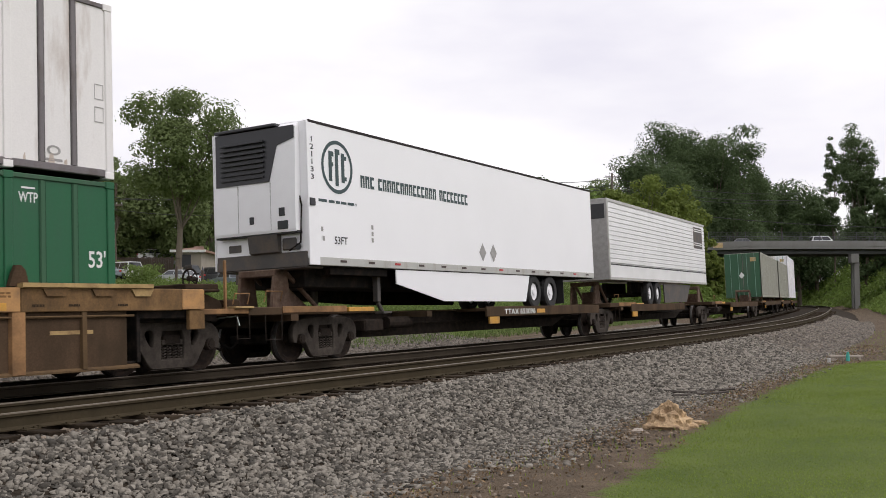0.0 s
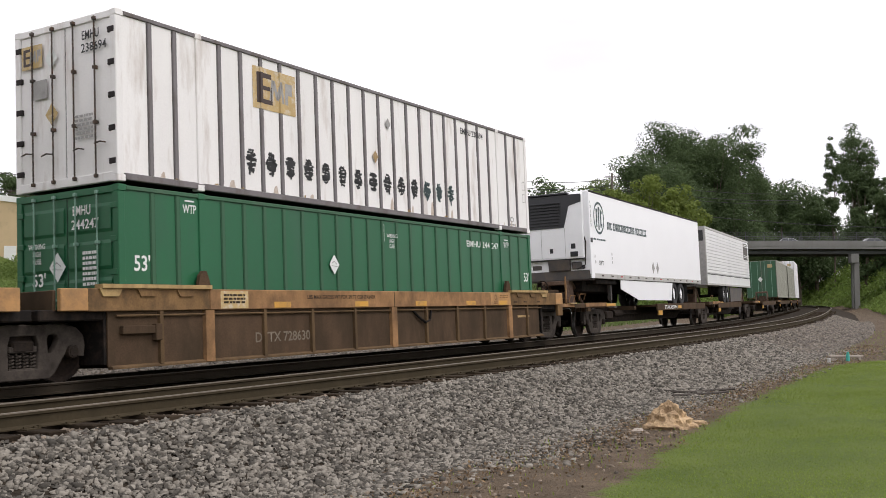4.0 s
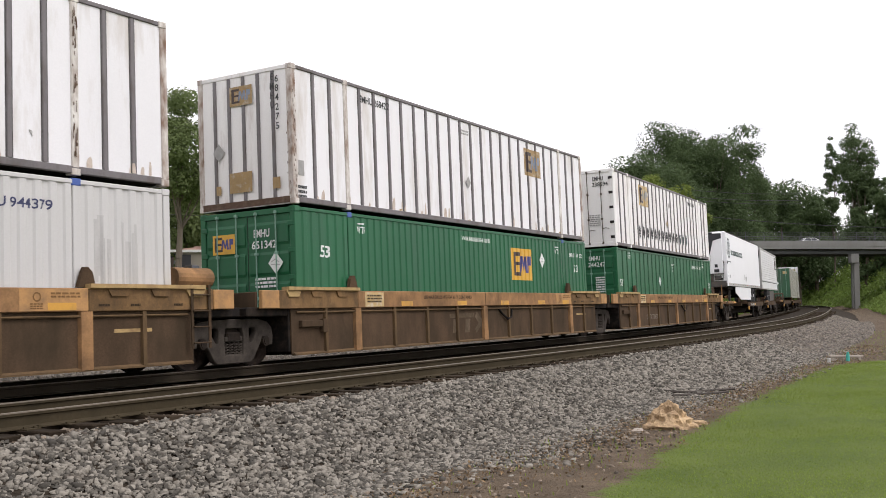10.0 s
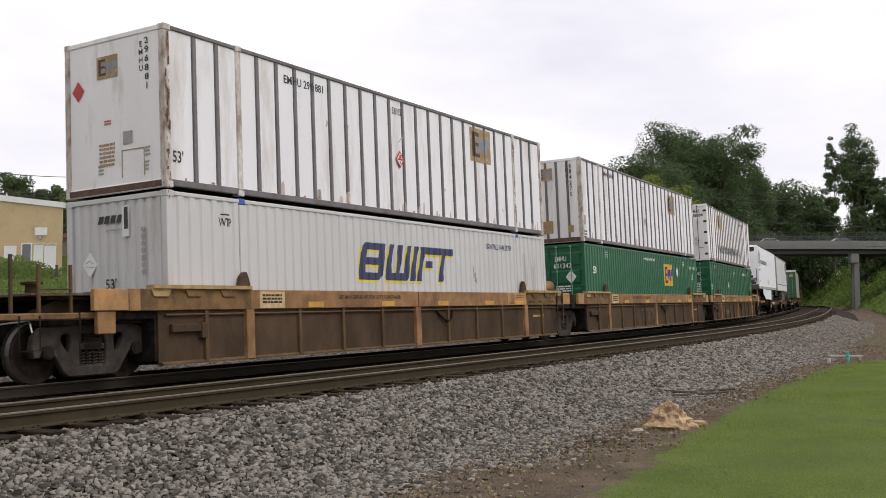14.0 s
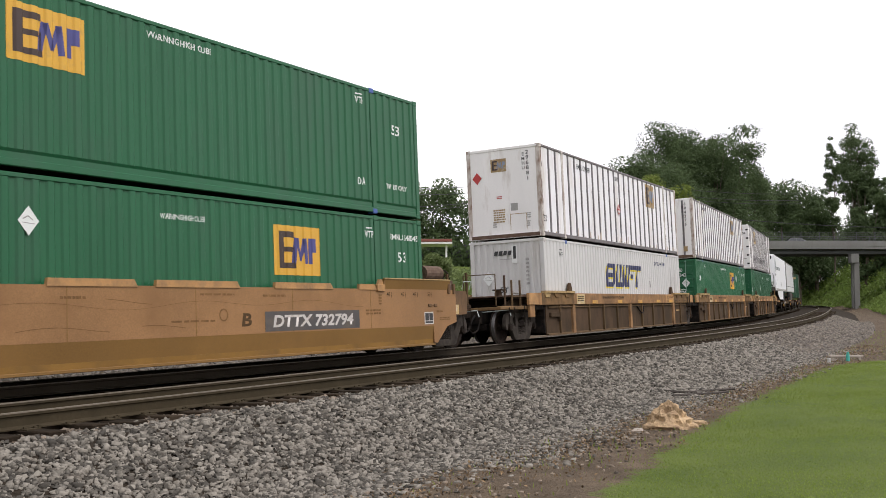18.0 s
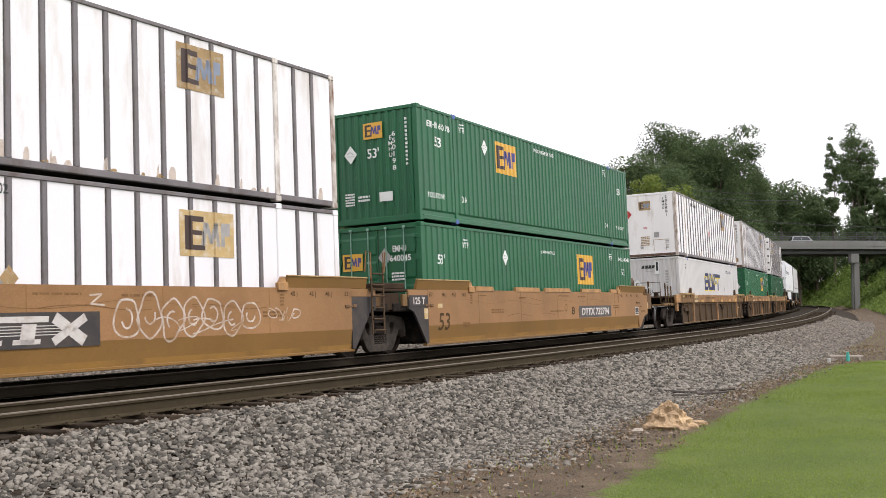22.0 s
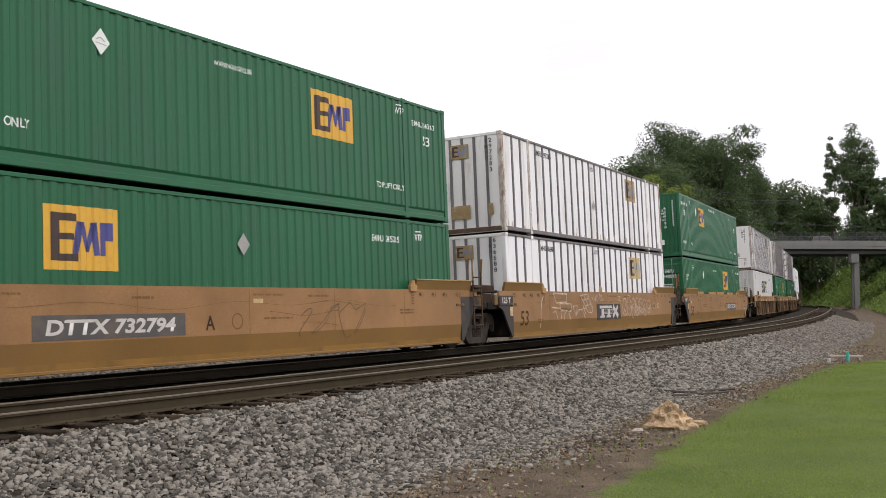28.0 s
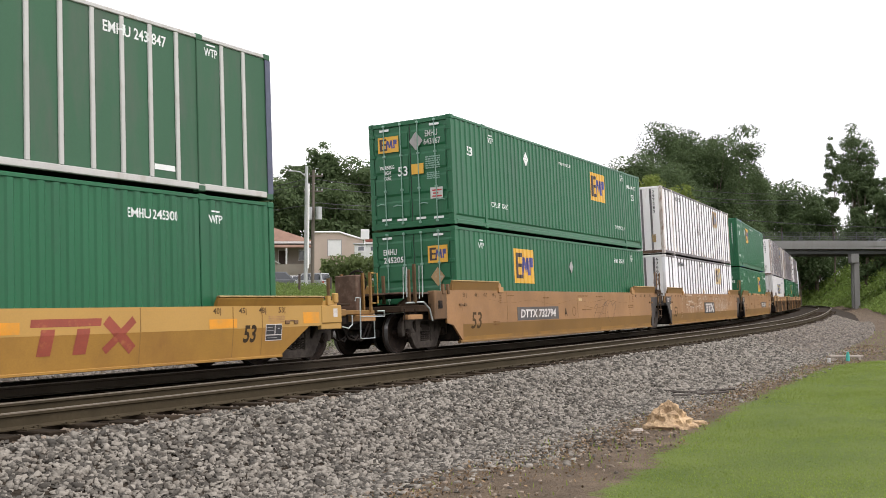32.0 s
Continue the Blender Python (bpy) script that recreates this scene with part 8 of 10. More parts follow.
M["blade"] = leaf_mat("lawn_blades", (0.205, 0.270, 0.055), 0.25)
M["weed"] = mat("tall_weeds", (0.115, 0.160, 0.050), 0.85, var=0.3, scale=0.5, fine=4, island=0.4, spec=0.1)
lawn, s_, q_ = strewn(3, 29, 9.2, 15.5, 1300, 21, on_land)
rng = np.random.default_rng(22)
edge = lawn_edge(s_, q_)
lawn = lawn[(q_ > edge + rng.normal(0.0, 0.16, len(q_))) & (lawn[:, 1] > 7.2)]
blades("lawn_grass", "short mown green lawn grass", lawn, 0.006, 0.012, "blade", 23, 2.4)
tufts, s_, q_ = strewn(3, 60, 8.6, 10.6, 14, 24, on_land)
blades("grass_tufts", "thin weeds in the dirt along the ballast", tufts, 0.06, 0.016, "blade", 25, 0.9)
back, s_, q_ = strewn(2, 130, -15, -7.6, 40, 26, on_land)
blades("verge_grass", "rough green grass on the verge behind the train", back, 0.24, 0.035, "weed", 27, 0.9)
bank, s_, q_ = strewn(18, 105, -36, -12, 22, 28, on_land)
clump = np.array([noise.noise(Vector((p[0] * 0.25, p[1] * 0.25, 3.0))) for p in bank])
blades("bank_weeds", "tall green weeds on the bank below the car park", bank[clump > -0.15], 0.42, 0.06, "weed", 29, 0.8)

# ---------------------------------------------------------------- trees and vines
def leaf_mesh(name, centres, size, rng, facing=None):
    """Leaves as bent four-cornered blades; facing turns most of them outwards from their clump."""
    n = len(centres)
    d = rng.normal(0, 1, (n, 3))
    if facing is not None:
        d = d * 0.42 + facing + np.array([0, 0, 0.35])
    d /= np.linalg.norm(d, axis=1, keepdims=True)
    e = rng.normal(0, 1, (n, 3))
    e -= d * (e * d).sum(1, keepdims=True)
    e /= np.linalg.norm(e, axis=1, keepdims=True)
    f = np.cross(d, e)
    k = (size * rng.uniform(0.55, 1.3, n) * 0.5)[:, None]
    c = np.asarray(centres)
    v = np.stack([c - e * k, c + f * k * 0.62 + d * k * 0.2, c + e * k * 1.1, c - f * k * 0.62 + d * k * 0.2], 1)
    me = bpy.data.meshes.new(name)
    me.vertices.add(4 * n)
    me.vertices.foreach_set("co", v.reshape(-1))
    me.loops.add(4 * n)
    me.loops.foreach_set("vertex_index", np.arange(4 * n))
    me.polygons.add(n)
    me.polygons.foreach_set("loop_start", np.arange(0, 4 * n, 4))
    me.polygons.foreach_set("loop_total", np.full(n, 4))
    me.update(calc_edges=True)
    return me


def tree(x, y, top_z, spread, seed, label, leaf="leaf", low=0.25, leaf_size=0.5, leaves=5000, clumps=34, trunk=0.35, group="trees beyond the line", thin=1.0, lean=(0, 0)):
    """Tapered trunk, limbs to the clumps, and a crown of many small leaves; spread is the crown's half width."""
    rng = np.random.default_rng(seed)
    z = ground_z(x, y) - 0.2
    height = top_z - z
    t = thing("tree", label, "tree", group)
    t.location = (x, y, z)
    # clump middles: an uneven egg, most of them near its skin
    d = rng.normal(0, 1, (clumps, 3))
    d /= np.linalg.norm(d, axis=1, keepdims=True)
    d[:2] = ((0.1, 0, 0.99), (-0.25, 0.1, 0.95))
    r = 0.35 + 0.65 * rng.uniform(0, 1, clumps) ** 0.4
    r *= 1 + 0.14 * np.sin(3 * np.arctan2(d[:, 1], d[:, 0]) + seed) + 0.10 * np.sin(5 * d[:, 2] + seed)
    p = d * r[:, None]
    zz = (low + (p[:, 2] + 1) / 2 * (0.97 - low)) * height
    mids = np.stack([p[:, 0] * spread * 0.82 + lean[0] * zz / height, p[:, 1] * spread * 0.82 + lean[1] * zz / height, zz], -1)
    cr = spread * 0.30 * rng.uniform(0.6, 1.3, clumps) * thin
    pick = rng.choice(clumps, leaves, p=cr ** 2 / (cr ** 2).sum())
    e = rng.normal(0, 1, (leaves, 3))
    e /= np.linalg.norm(e, axis=1, keepdims=True)
    rad = cr[pick] * (0.5 + 0.5 * rng.uniform(0, 1, leaves) ** 0.5) * (1 + 0.35 * (rng.uniform(0, 1, leaves) > 0.9))
    pts = mids[pick] + e * rad[:, None] * np.array([1.0, 1.0, 0.78])
    hi = np.quantile(pts[:, 2], 0.99)
    base = low * height
    up = pts[:, 2] > base
    pts[up, 2] = base + (pts[up, 2] - base) * (height - base) / max(0.1, hi - base)
    pts[:, 2] = np.where(pts[:, 2] > height, height + (pts[:, 2] - height) * 0.7, np.maximum(pts[:, 2], 0.1))
    part("crown", leaf_mesh("crown", pts, leaf_size, rng, e), leaf, t)
    b = Build()
    prev, pr = (0, 0, 0), trunk
    top = 0.86 * height
    path = [(0, 0, 0)]
    for i in range(1, 7):
        f = i / 6
        q = (lean[0] * f * 0.9 + rng.normal(0, 0.02) * height * 0.3, lean[1] * f * 0.9 + rng.normal(0, 0.02) * height * 0.3, top * f)
        r1 = trunk * (1 - 0.85 * f)
        b.tube(prev, q, pr, r1, n=9, caps=False)
        prev, pr = q, r1
        path.append(q)
    part("trunk", b, "bark", t)
    for i in np.argsort(-cr)[:12]:
        m = mids[i]
        k = min(5, max(1, int((m[2] / top) * 5 * 0.72)))
        a, c = Vector(path[k]), Vector(m)
        mid = a.lerp(c, 0.5) + Vector((0, 0, 0.05 * height * rng.uniform(-0.3, 0.6)))
        r1 = trunk * 0.42 * (1 - 0.1 * k)
        part("limb", Build().tube(a, mid, r1, r1 * 0.6, n=6, caps=False).tube(mid, c, r1 * 0.6, r1 * 0.2, n=6, caps=False), "bark", t)
    return t


FAR = "big dark-green broadleaf tree behind the railway cutting"
for X, Y, H, R, seed, leaf in (
        (38.27, 176, 33.53, 6.6, 1, "leaf_dark"), (46.20, 184, 32.83, 7.4, 2, "leaf_dark"), (53.86, 182, 34.22, 5.4, 3, "leaf_dark"),
        (31.82, 168, 26.60, 5.2, 4, "leaf_dark"), (49.03, 180, 32.04, 6.0, 5, "leaf_dark"), (58.99, 190, 28.00, 4.2, 6, "leaf_dark"),
        (38.70, 168, 24.90, 7.0, 7, "leaf_dark"), (28.05, 180, 24.37, 6.0, 8, "leaf"), (50.90, 176, 22.08, 7.0, 9, "leaf_dark"), (49.41, 186, 32.86, 5.6, 10, "leaf_dark"), (42.98, 180, 32.65, 5.6, 17, "leaf_dark")):
    tree(X, Y, H, R, seed, FAR, leaf, 0.04 if seed in (4, 7, 8, 9) else 0.22, 0.40, 19000, 90, 0.5, "trees behind the cutting", 1.1)
for X, Y, H, R, seed in ((79.44, 225, 29.65, 6.6, 11), (74.78, 222, 28.02, 5.0, 12), (84.59, 228, 26.96, 4.6, 13), (98.25, 235, 23.80, 7.0, 14), (72.96, 230, 24.35, 7.0, 15),
                         (86.11, 236, 23.36, 8.0, 16)):
    tree(X, Y, H, R, seed, "rounded dark-green tree beyond the road bridge", "leaf_dark", 0.03 if seed > 13 else 0.18, 0.54, 15000, 100, 0.5, "trees beyond the bridge", 1.2)
tree(78.48, 190, 35.88, 3.7, 21, "tall narrow vine-hung tree beyond the bridge", "leaf_dark", 0.44, 0.34, 18000, 120, 0.45, "trees beyond the bridge", 1.05)
tree(86.35, 222, 39.22, 2.3, 22, "thin leafy treetop beyond the bridge", "leaf_dark", 0.36, 0.40, 8000, 50, 0.2, "trees beyond the bridge", 1.3)
tree(78.29, 186, 27.44, 3.6, 25, "vine-covered tree beyond the bridge", "leaf_dark", 0.06, 0.6, 6500, 50, 0.4, "trees beyond the bridge")
tree(80.89, 186, 25.56, 3.6, 23, "dark vine-covered tree beyond the bridge", "leaf_dark", 0.06, 0.6, 6000, 46, 0.4, "trees beyond the bridge")
tree(85.06, 186, 27.44, 5.0, 24, "dark vine-covered tree beyond the bridge", "leaf_dark", 0.1, 0.7, 6000, 46, 0.4, "trees beyond the bridge")
for X, Y, H, R, seed in ((25.54, 128, 18.27, 3.7, 31), (30.41, 132, 17.25, 3.8, 32), (35.31, 140, 16.10, 2.6, 33), (37.51, 140, 9.19, 2.0, 34), (24.09, 136, 17.35, 3.4, 35)):
    tree(X, Y, H, R, seed, "yellow-green leafy tree beside the track", "leaf_light", 0.04, 0.45, 6500, 60, 0.25, "light trees beside the track")
# trees behind the car park
tree(-25.29, 96, 22.09, 6.3, 41, "tall spreading tree with pale trunk and open crown", "leaf", 0.42, 0.33, 22000, 72, 0.36, "trees behind the car park", 0.84)
tree(-28.86, 125, 19.55, 3.8, 40, "leafy tree standing close to the tall spreading tree", "leaf", 0.2, 0.32, 12000, 70, 0.3, "trees behind the car park", 0.8)
tree(-36.95, 104, 18.58, 1.9, 42, "ragged tree with thin top behind the sheds", "leaf", 0.45, 0.32, 2200, 22, 0.22, "trees behind the car park", 0.9)
tree(-34.52, 106, 17.49, 1.6, 43, "ragged tree with thin top behind the sheds", "leaf", 0.45, 0.32, 1500, 18, 0.2, "trees behind the car park", 0.9)
for X, Y, H, R, seed in ((-39.80, 112, 15.45, 3.4, 44), (-36.99, 114, 16.54, 3.6, 45), (-33.94, 116, 16.42, 3.8, 46), (-30.30, 116, 15.64, 3.8, 50), (-35.22, 150, 22.12, 5.0, 47), (-31.69, 152, 22.65, 5.0, 48), (-28.15, 155, 22.03, 5.2, 49)):
    tree(X, Y, H, R, seed, "dense green tree in the wood behind the car park", "leaf", 0.02, 0.42, 10000, 80, 0.25, "trees behind the car park")
for X, Y, H, R, seed in ((-23.67, 160, 24.23, 4.6, 51), (-20.53, 165, 27.81, 4.4, 52), (-15.91, 168, 26.50, 5.2, 53), (-11.95, 172, 26.62, 5.2, 54), (-7.62, 172, 24.31, 5.4, 55), (-16.31, 150, 19.85, 5.0, 56), (-24.72, 150, 20.27, 4.6, 57), (-0.40, 180, 24.07, 7.0, 58), (9.95, 185, 25.22, 7.5, 59), (20.32, 185, 24.70, 7.5, 60)):
    tree(X, Y, H, R, seed, "dark green tree on the wooded hill", "leaf_dark", 0.03, 0.62, 6500, 80, 0.35, "trees on the hill")
for X, Y, H, R, seed in ((-90.51, 210, 30.11, 5.0, 61), (-86.03, 215, 27.18, 3.4, 62), (-82.42, 215, 27.90, 3.0, 63)):
    tree(X, Y, H, R, seed, "distant dark tree behind the cream building", "leaf_dark", 0.1, 0.6, 4000, 36, 0.3, "trees on the hill")
tree(-24.48, 120, 12.63, 3.2, 64, "round dark-green garden tree beside the house", "leaf_dark", 0.06, 0.20, 15000, 46, 0.15, "trees behind the car park")


def vines(name, label, s0, s1, q0, q1, n, size, seed, bump, material="kudzu", base=0.25):
    rng = np.random.default_rng(seed)
    s, q = rng.uniform(s0, s1, n), rng.uniform(q0, q1, n)
    x, y, t = (np.interp(s, LINE_S, a) for a in (LINE_X, LINE_Y, LINE_T))
    X, Y = x + q * np.sin(t), y - q * np.cos(t)
    z = land(s, q)
    lump = np.array([max(0.0, noise.noise(Vector((a * 0.16, b * 0.16, 5.0))) + base) for a, b in zip(X, Y)]) * np.clip((abs(q) - np.where(q > 0, 10.4, 5.5)) / 9.0, 0.12, 1)
    z = z + lump * bump * rng.uniform(0.5, 1.0, n) + rng.uniform(0, min(0.5, bump), n)
    me = leaf_mesh(name, np.stack([X, Y, z], -1), size, rng)
    me.materials.append(M[material])
    tagged(new(name, me), label, "vines", kind="stuff")


M["weed_leaf"] = leaf_mat("weed_leaves", (0.140, 0.195, 0.055), 0.3)
vines("bank_vines", "bright green vines smothering the bank under the bridge", 95, 250, 10.6, 40, 50000, 0.6, 71, 5.0, "kudzu", 0.45)
vines("cutting_vines", "green vines and shrubs on the bank behind the far track", 100, 240, -20, -5.5, 20000, 0.6, 72, 4.0, "kudzu")
vines("weed_bank", "leafy green weeds on the bank below the car park", 20, 110, -36, -11, 75000, 0.14, 74, 0.6, "weed_leaf")
vines("hill_vines", "bright green vines over the hummocks beyond the bridge", 150, 285, -34, -6, 46000, 0.65, 75, 9.5, "kudzu", 0.75)
vines("hedge", "green bushes along the bank by the car park", 92, 125, -36, -22, 6000, 0.4, 73, 2.2, "leaf")

M["litter_leaf"] = mat("fallen_brown_leaves", (0.190, 0.125, 0.065), 0.9, var=0.4, scale=2, island=0.8)
spots, s_, q_ = strewn(3, 40, 8.3, 10.9, 260, 91, on_land)
rng = np.random.default_rng(92)
spots = spots[rng.uniform(0, 1, len(spots)) < np.exp(-np.abs(q_ - 9.2) / 0.5) * (q_ < 9.85 + lawn_shift(s_))]
me = leaf_mesh("leaf_litter", spots * np.array([1, 1, 1.0]) + np.array([0, 0, 0.012]), 0.038, rng)
me.materials.append(M["litter_leaf"])
tagged(new("leaf_litter", me), "brown fallen leaves and bark bits on the dirt strip", "leaf litter", kind="stuff")

# ---------------------------------------------------------------- road bridge
BY = 165.0
DECK = 12.45


def make_bridge():
    br = thing("road_bridge", "grey concrete road bridge over the railway with railing", "bridge", kind="structure")
    x0, x1 = 30.0, 100.0
    # slightly arched deck in short lengths
    for i in range(14):
        a, b = x0 + i * 5, x0 + (i + 1) * 5
        za, zb = (DECK - 0.0012 * (v - 60) ** 2 * 0.5 for v in (a, b))
        part("deck_panel", Build().add([(a, BY - 4.6, za - 1.25), (b, BY - 4.6, zb - 1.25), (b, BY + 4.6, zb - 1.25), (a, BY + 4.6, za - 1.25), (a, BY - 4.6, za - 0.8), (b, BY - 4.6, zb - 0.8), (b, BY + 4.6, zb - 0.8), (a, BY + 4.6, za - 0.8)],
                                       [(0, 1, 2, 3), (4, 7, 6, 5), (0, 4, 5, 1), (1, 5, 6, 2), (2, 6, 7, 3), (3, 7, 4, 0)]), "concrete", br)
    for y in (-3.4, -1.1, 1.1, 3.4):
        part("girder", Build().box(x0, x1, BY + y - 0.35, BY + y + 0.35, DECK - 2.05, DECK - 1.5, 0.02), "dark_steel", br)
    for y in (-4.5, 4.5):
        for i in range(14):
            a, b = x0 + i * 5, x0 + (i + 1) * 5
            za, zb = (DECK - 0.0006 * (v - 60) ** 2 for v in (a, b))
            part("edge_beam", Build().add([(a, BY + y - 0.15, za - 0.8), (b, BY + y - 0.15, zb - 0.8), (b, BY + y + 0.15, zb - 0.8), (a, BY + y + 0.15, za - 0.8), (a, BY + y - 0.15, za + 0.02), (b, BY + y - 0.15, zb + 0.02), (b, BY + y + 0.15, zb + 0.02), (a, BY + y + 0.15, za + 0.02)],
                                          [(0, 1, 2, 3), (4, 7, 6, 5), (0, 4, 5, 1), (1, 5, 6, 2), (2, 6, 7, 3), (3, 7, 4, 0)]), "concrete", br)
        for i in range(24):
            x = x0 + 0.6 + i * 2.95
            part("railing_post", Build().box(x - 0.05, x + 0.05, BY + y - 0.05, BY + y + 0.05, DECK - 0.05, DECK + 1.42), "fence_wire", br)
        for z in (0.35, 0.7, 1.05, 1.4):
            part("railing_bar", Build().tube((x0, BY + y, DECK + z), (x1, BY + y, DECK + z), 0.03 if z > 1.1 else 0.012, n=6), "fence_wire", br)
        wires = Build()
        for i in range(230):
            x = x0 + i * 0.3
            wires.box(x - 0.007, x + 0.007, BY + y - 0.007, BY + y + 0.007, DECK, DECK + 1.4)
        tagged(part("railing_mesh", wires, "fence_wire", br), kind="stuff")
    for x, y, w in ((66.05, -4.0, 0.42), (66.73, -1.0, 0.30)):
        g = ground_z(x, BY + y)
        part("pier", Build().box(x - w, x + w, BY + y - 0.2, BY + y + 0.2, g - 1, DECK - 2.05, 0.05), "concrete", br)
    part("pier_cap", Build().box(65.01, 66.27, BY - 4.6, BY - 3.4, 8.94, DECK - 2.05, 0.06), "concrete", br, "pale concrete pier cap")
    part("far_abutment", Build().box(92, 104, BY - 5, BY + 5, -2, DECK - 1.3, 0.1), "concrete", br)
    part("sign_panel", Build().box(43.04, 44.57, BY - 4.72, BY - 4.66, DECK - 1.1, DECK - 0.3), "mark_gold_faded", br, "faded painted panel on the deck edge")
    for a, b in ((-190, 30), (100, 320)):
        tagged(new("road", Build().box(a, b, BY - 4.6, BY + 4.6, DECK - 8, DECK - 0.6).mesh("road")), "grey asphalt approach road to the bridge", "road", kind="structure").data.materials.append(M["asphalt"])


M["asphalt"] = mat("asphalt", (0.055, 0.055, 0.055), 0.9, var=0.2, scale=1, bump=0.005)
M["glass_dark"] = mat("tinted_car_glass", (0.03, 0.035, 0.04), 0.08, var=0.1, spec=0.8)
M["chrome"] = mat("chrome_trim", (0.6, 0.6, 0.6), 0.2, 1.0, var=0.05)
make_bridge()


# ---------------------------------------------------------------- road vehicles
def paint(name, rgb):
    key = "car_" + name
    if key not in M:
        M[key] = mat(name + "_car_paint", rgb, 0.25, var=0.04, scale=1.0, spec=0.7)
    return key


def vehicle(label, colour, rgb, kind="sedan"):
    """Parked or passing car, nose to +x, wheels on z = 0."""
    c = thing("car", label, "car", "cars on the bridge and in the car park")
    pm = paint(colour, rgb)
    L, H = {"sedan": (2.3, 1.42), "suv": (2.3, 1.72), "van": (2.4, 1.76), "pickup": (2.6, 1.75)}[kind]
    w = 0.88
    low = [(-L, 0.32), (-L + 0.05, 0.78), (-L + 0.35, 0.92), (L - 1.0, 0.92), (L - 0.2, 0.74), (L, 0.58), (L - 0.02, 0.30)]
    cab = {"sedan": [(-L + 0.45, 0.90), (-L + 1.15, H), (0.35, H), (1.15, 0.90)], "suv": [(-L + 0.06, 0.90), (-L + 0.35, H), (0.45, H), (1.15, 0.92)],
           "van": [(-L + 0.06, 0.90), (-L + 0.3, H), (0.6, H), (1.6, 0.90)], "pickup": [(-0.7, 0.90), (-0.6, H), (0.5, H), (1.15, 0.92)]}[kind]
    b = Build().prism(low, "y", -w, w)
    part("body", b, pm, c)
    cb = Build()
    n = len(cab)
    inner = [(x, z) for x, z in cab]
    v = [(x, s * (w - 0.02 if z < 1.0 else w - 0.2), z) for s in (-1, 1) for x, z in inner]
    cb.add(v, [tuple(range(n)), tuple(range(n, 2 * n))] + [(i, (i + 1) % n, n + (i + 1) % n, n + i) for i in range(n)])
    part("cabin", cb, pm, c)
    (ax, az), (bx, bz), (cx, cz), (dx, dz) = cab
    def between(p, q, f):
        return p + (q - p) * f
    for s in (-1, 1):
        lo, hi = 0.12, 0.86
        quad = []
        for f, (p, q) in ((lo, ((ax, az), (bx, bz))), (hi, ((ax, az), (bx, bz))), (hi, ((dx, dz), (cx, cz))), (lo, ((dx, dz), (cx, cz)))):
            x, z = between(p[0], q[0], f), between(p[1], q[1], f)
            x = between(x, (bx + cx) / 2, 0.12)
            y = between(w - 0.02, w - 0.2, f)
            quad.append((x, s * (y + 0.012), z))
        m1, m2 = [tuple(between(a, b, 0.5) for a, b in zip(quad[0], quad[3]))], [tuple(between(a, b, 0.5) for a, b in zip(quad[1], quad[2]))]
        part("side_window", Build().add([quad[0], quad[1], m2[0], m1[0]], [(0, 1, 2, 3)]), "glass_dark", c)
        part("side_window", Build().add([tuple(p + (0.06 if k == 0 else 0) for k, p in enumerate(m1[0])), tuple(p + (0.06 if k == 0 else 0) for k, p in enumerate(m2[0])), quad[2], quad[3]], [(0, 1, 2, 3)]), "glass_dark", c)
    for (px, pz), (qx, qz), sg in (((dx, dz), (cx, cz), 1), ((ax, az), (bx, bz), -1)):
        pts = []
        for f, s in ((0.12, -1), (0.12, 1), (0.88, 1), (0.88, -1)):
            pts.append((between(px, qx, f) + sg * 0.02, s * (between(w - 0.02, w - 0.2, f) - 0.1), between(pz, qz, f) + 0.012))
        part("windscreen", Build().add(pts, [(0, 1, 2, 3)]), "glass_dark", c)
    for x in (-L + 0.85, L - 0.85):
        for s in (-1, 1):
            t = part("tyre", Build().tube((x, s * (w - 0.2), 0.32), (x, s * (w + 0.01), 0.32), 0.32, n=18), "tyre", c)
            part("rim", Build().tube((x, s * (w + 0.005), 0.32), (x, s * (w + 0.02), 0.32), 0.2, n=14), "chrome", t)
    for s in (-1, 1):
        part("headlight", Build().box(L - 0.16, L - 0.02, s * 0.5, s * 0.82, 0.58, 0.70, 0.02), "mark_white", c)
        part("tail_light", Build().box(-L - 0.01, -L + 0.08, s * 0.58, s * 0.84, 0.66, 0.82, 0.02), "mark_red", c)
    part("bumper", Build().box(L - 0.1, L + 0.06, -0.8, 0.8, 0.3, 0.5, 0.04), pm, c)
    part("bumper", Build().box(-L - 0.06, -L + 0.1, -0.8, 0.8, 0.3, 0.5, 0.04), pm, c)
    return c


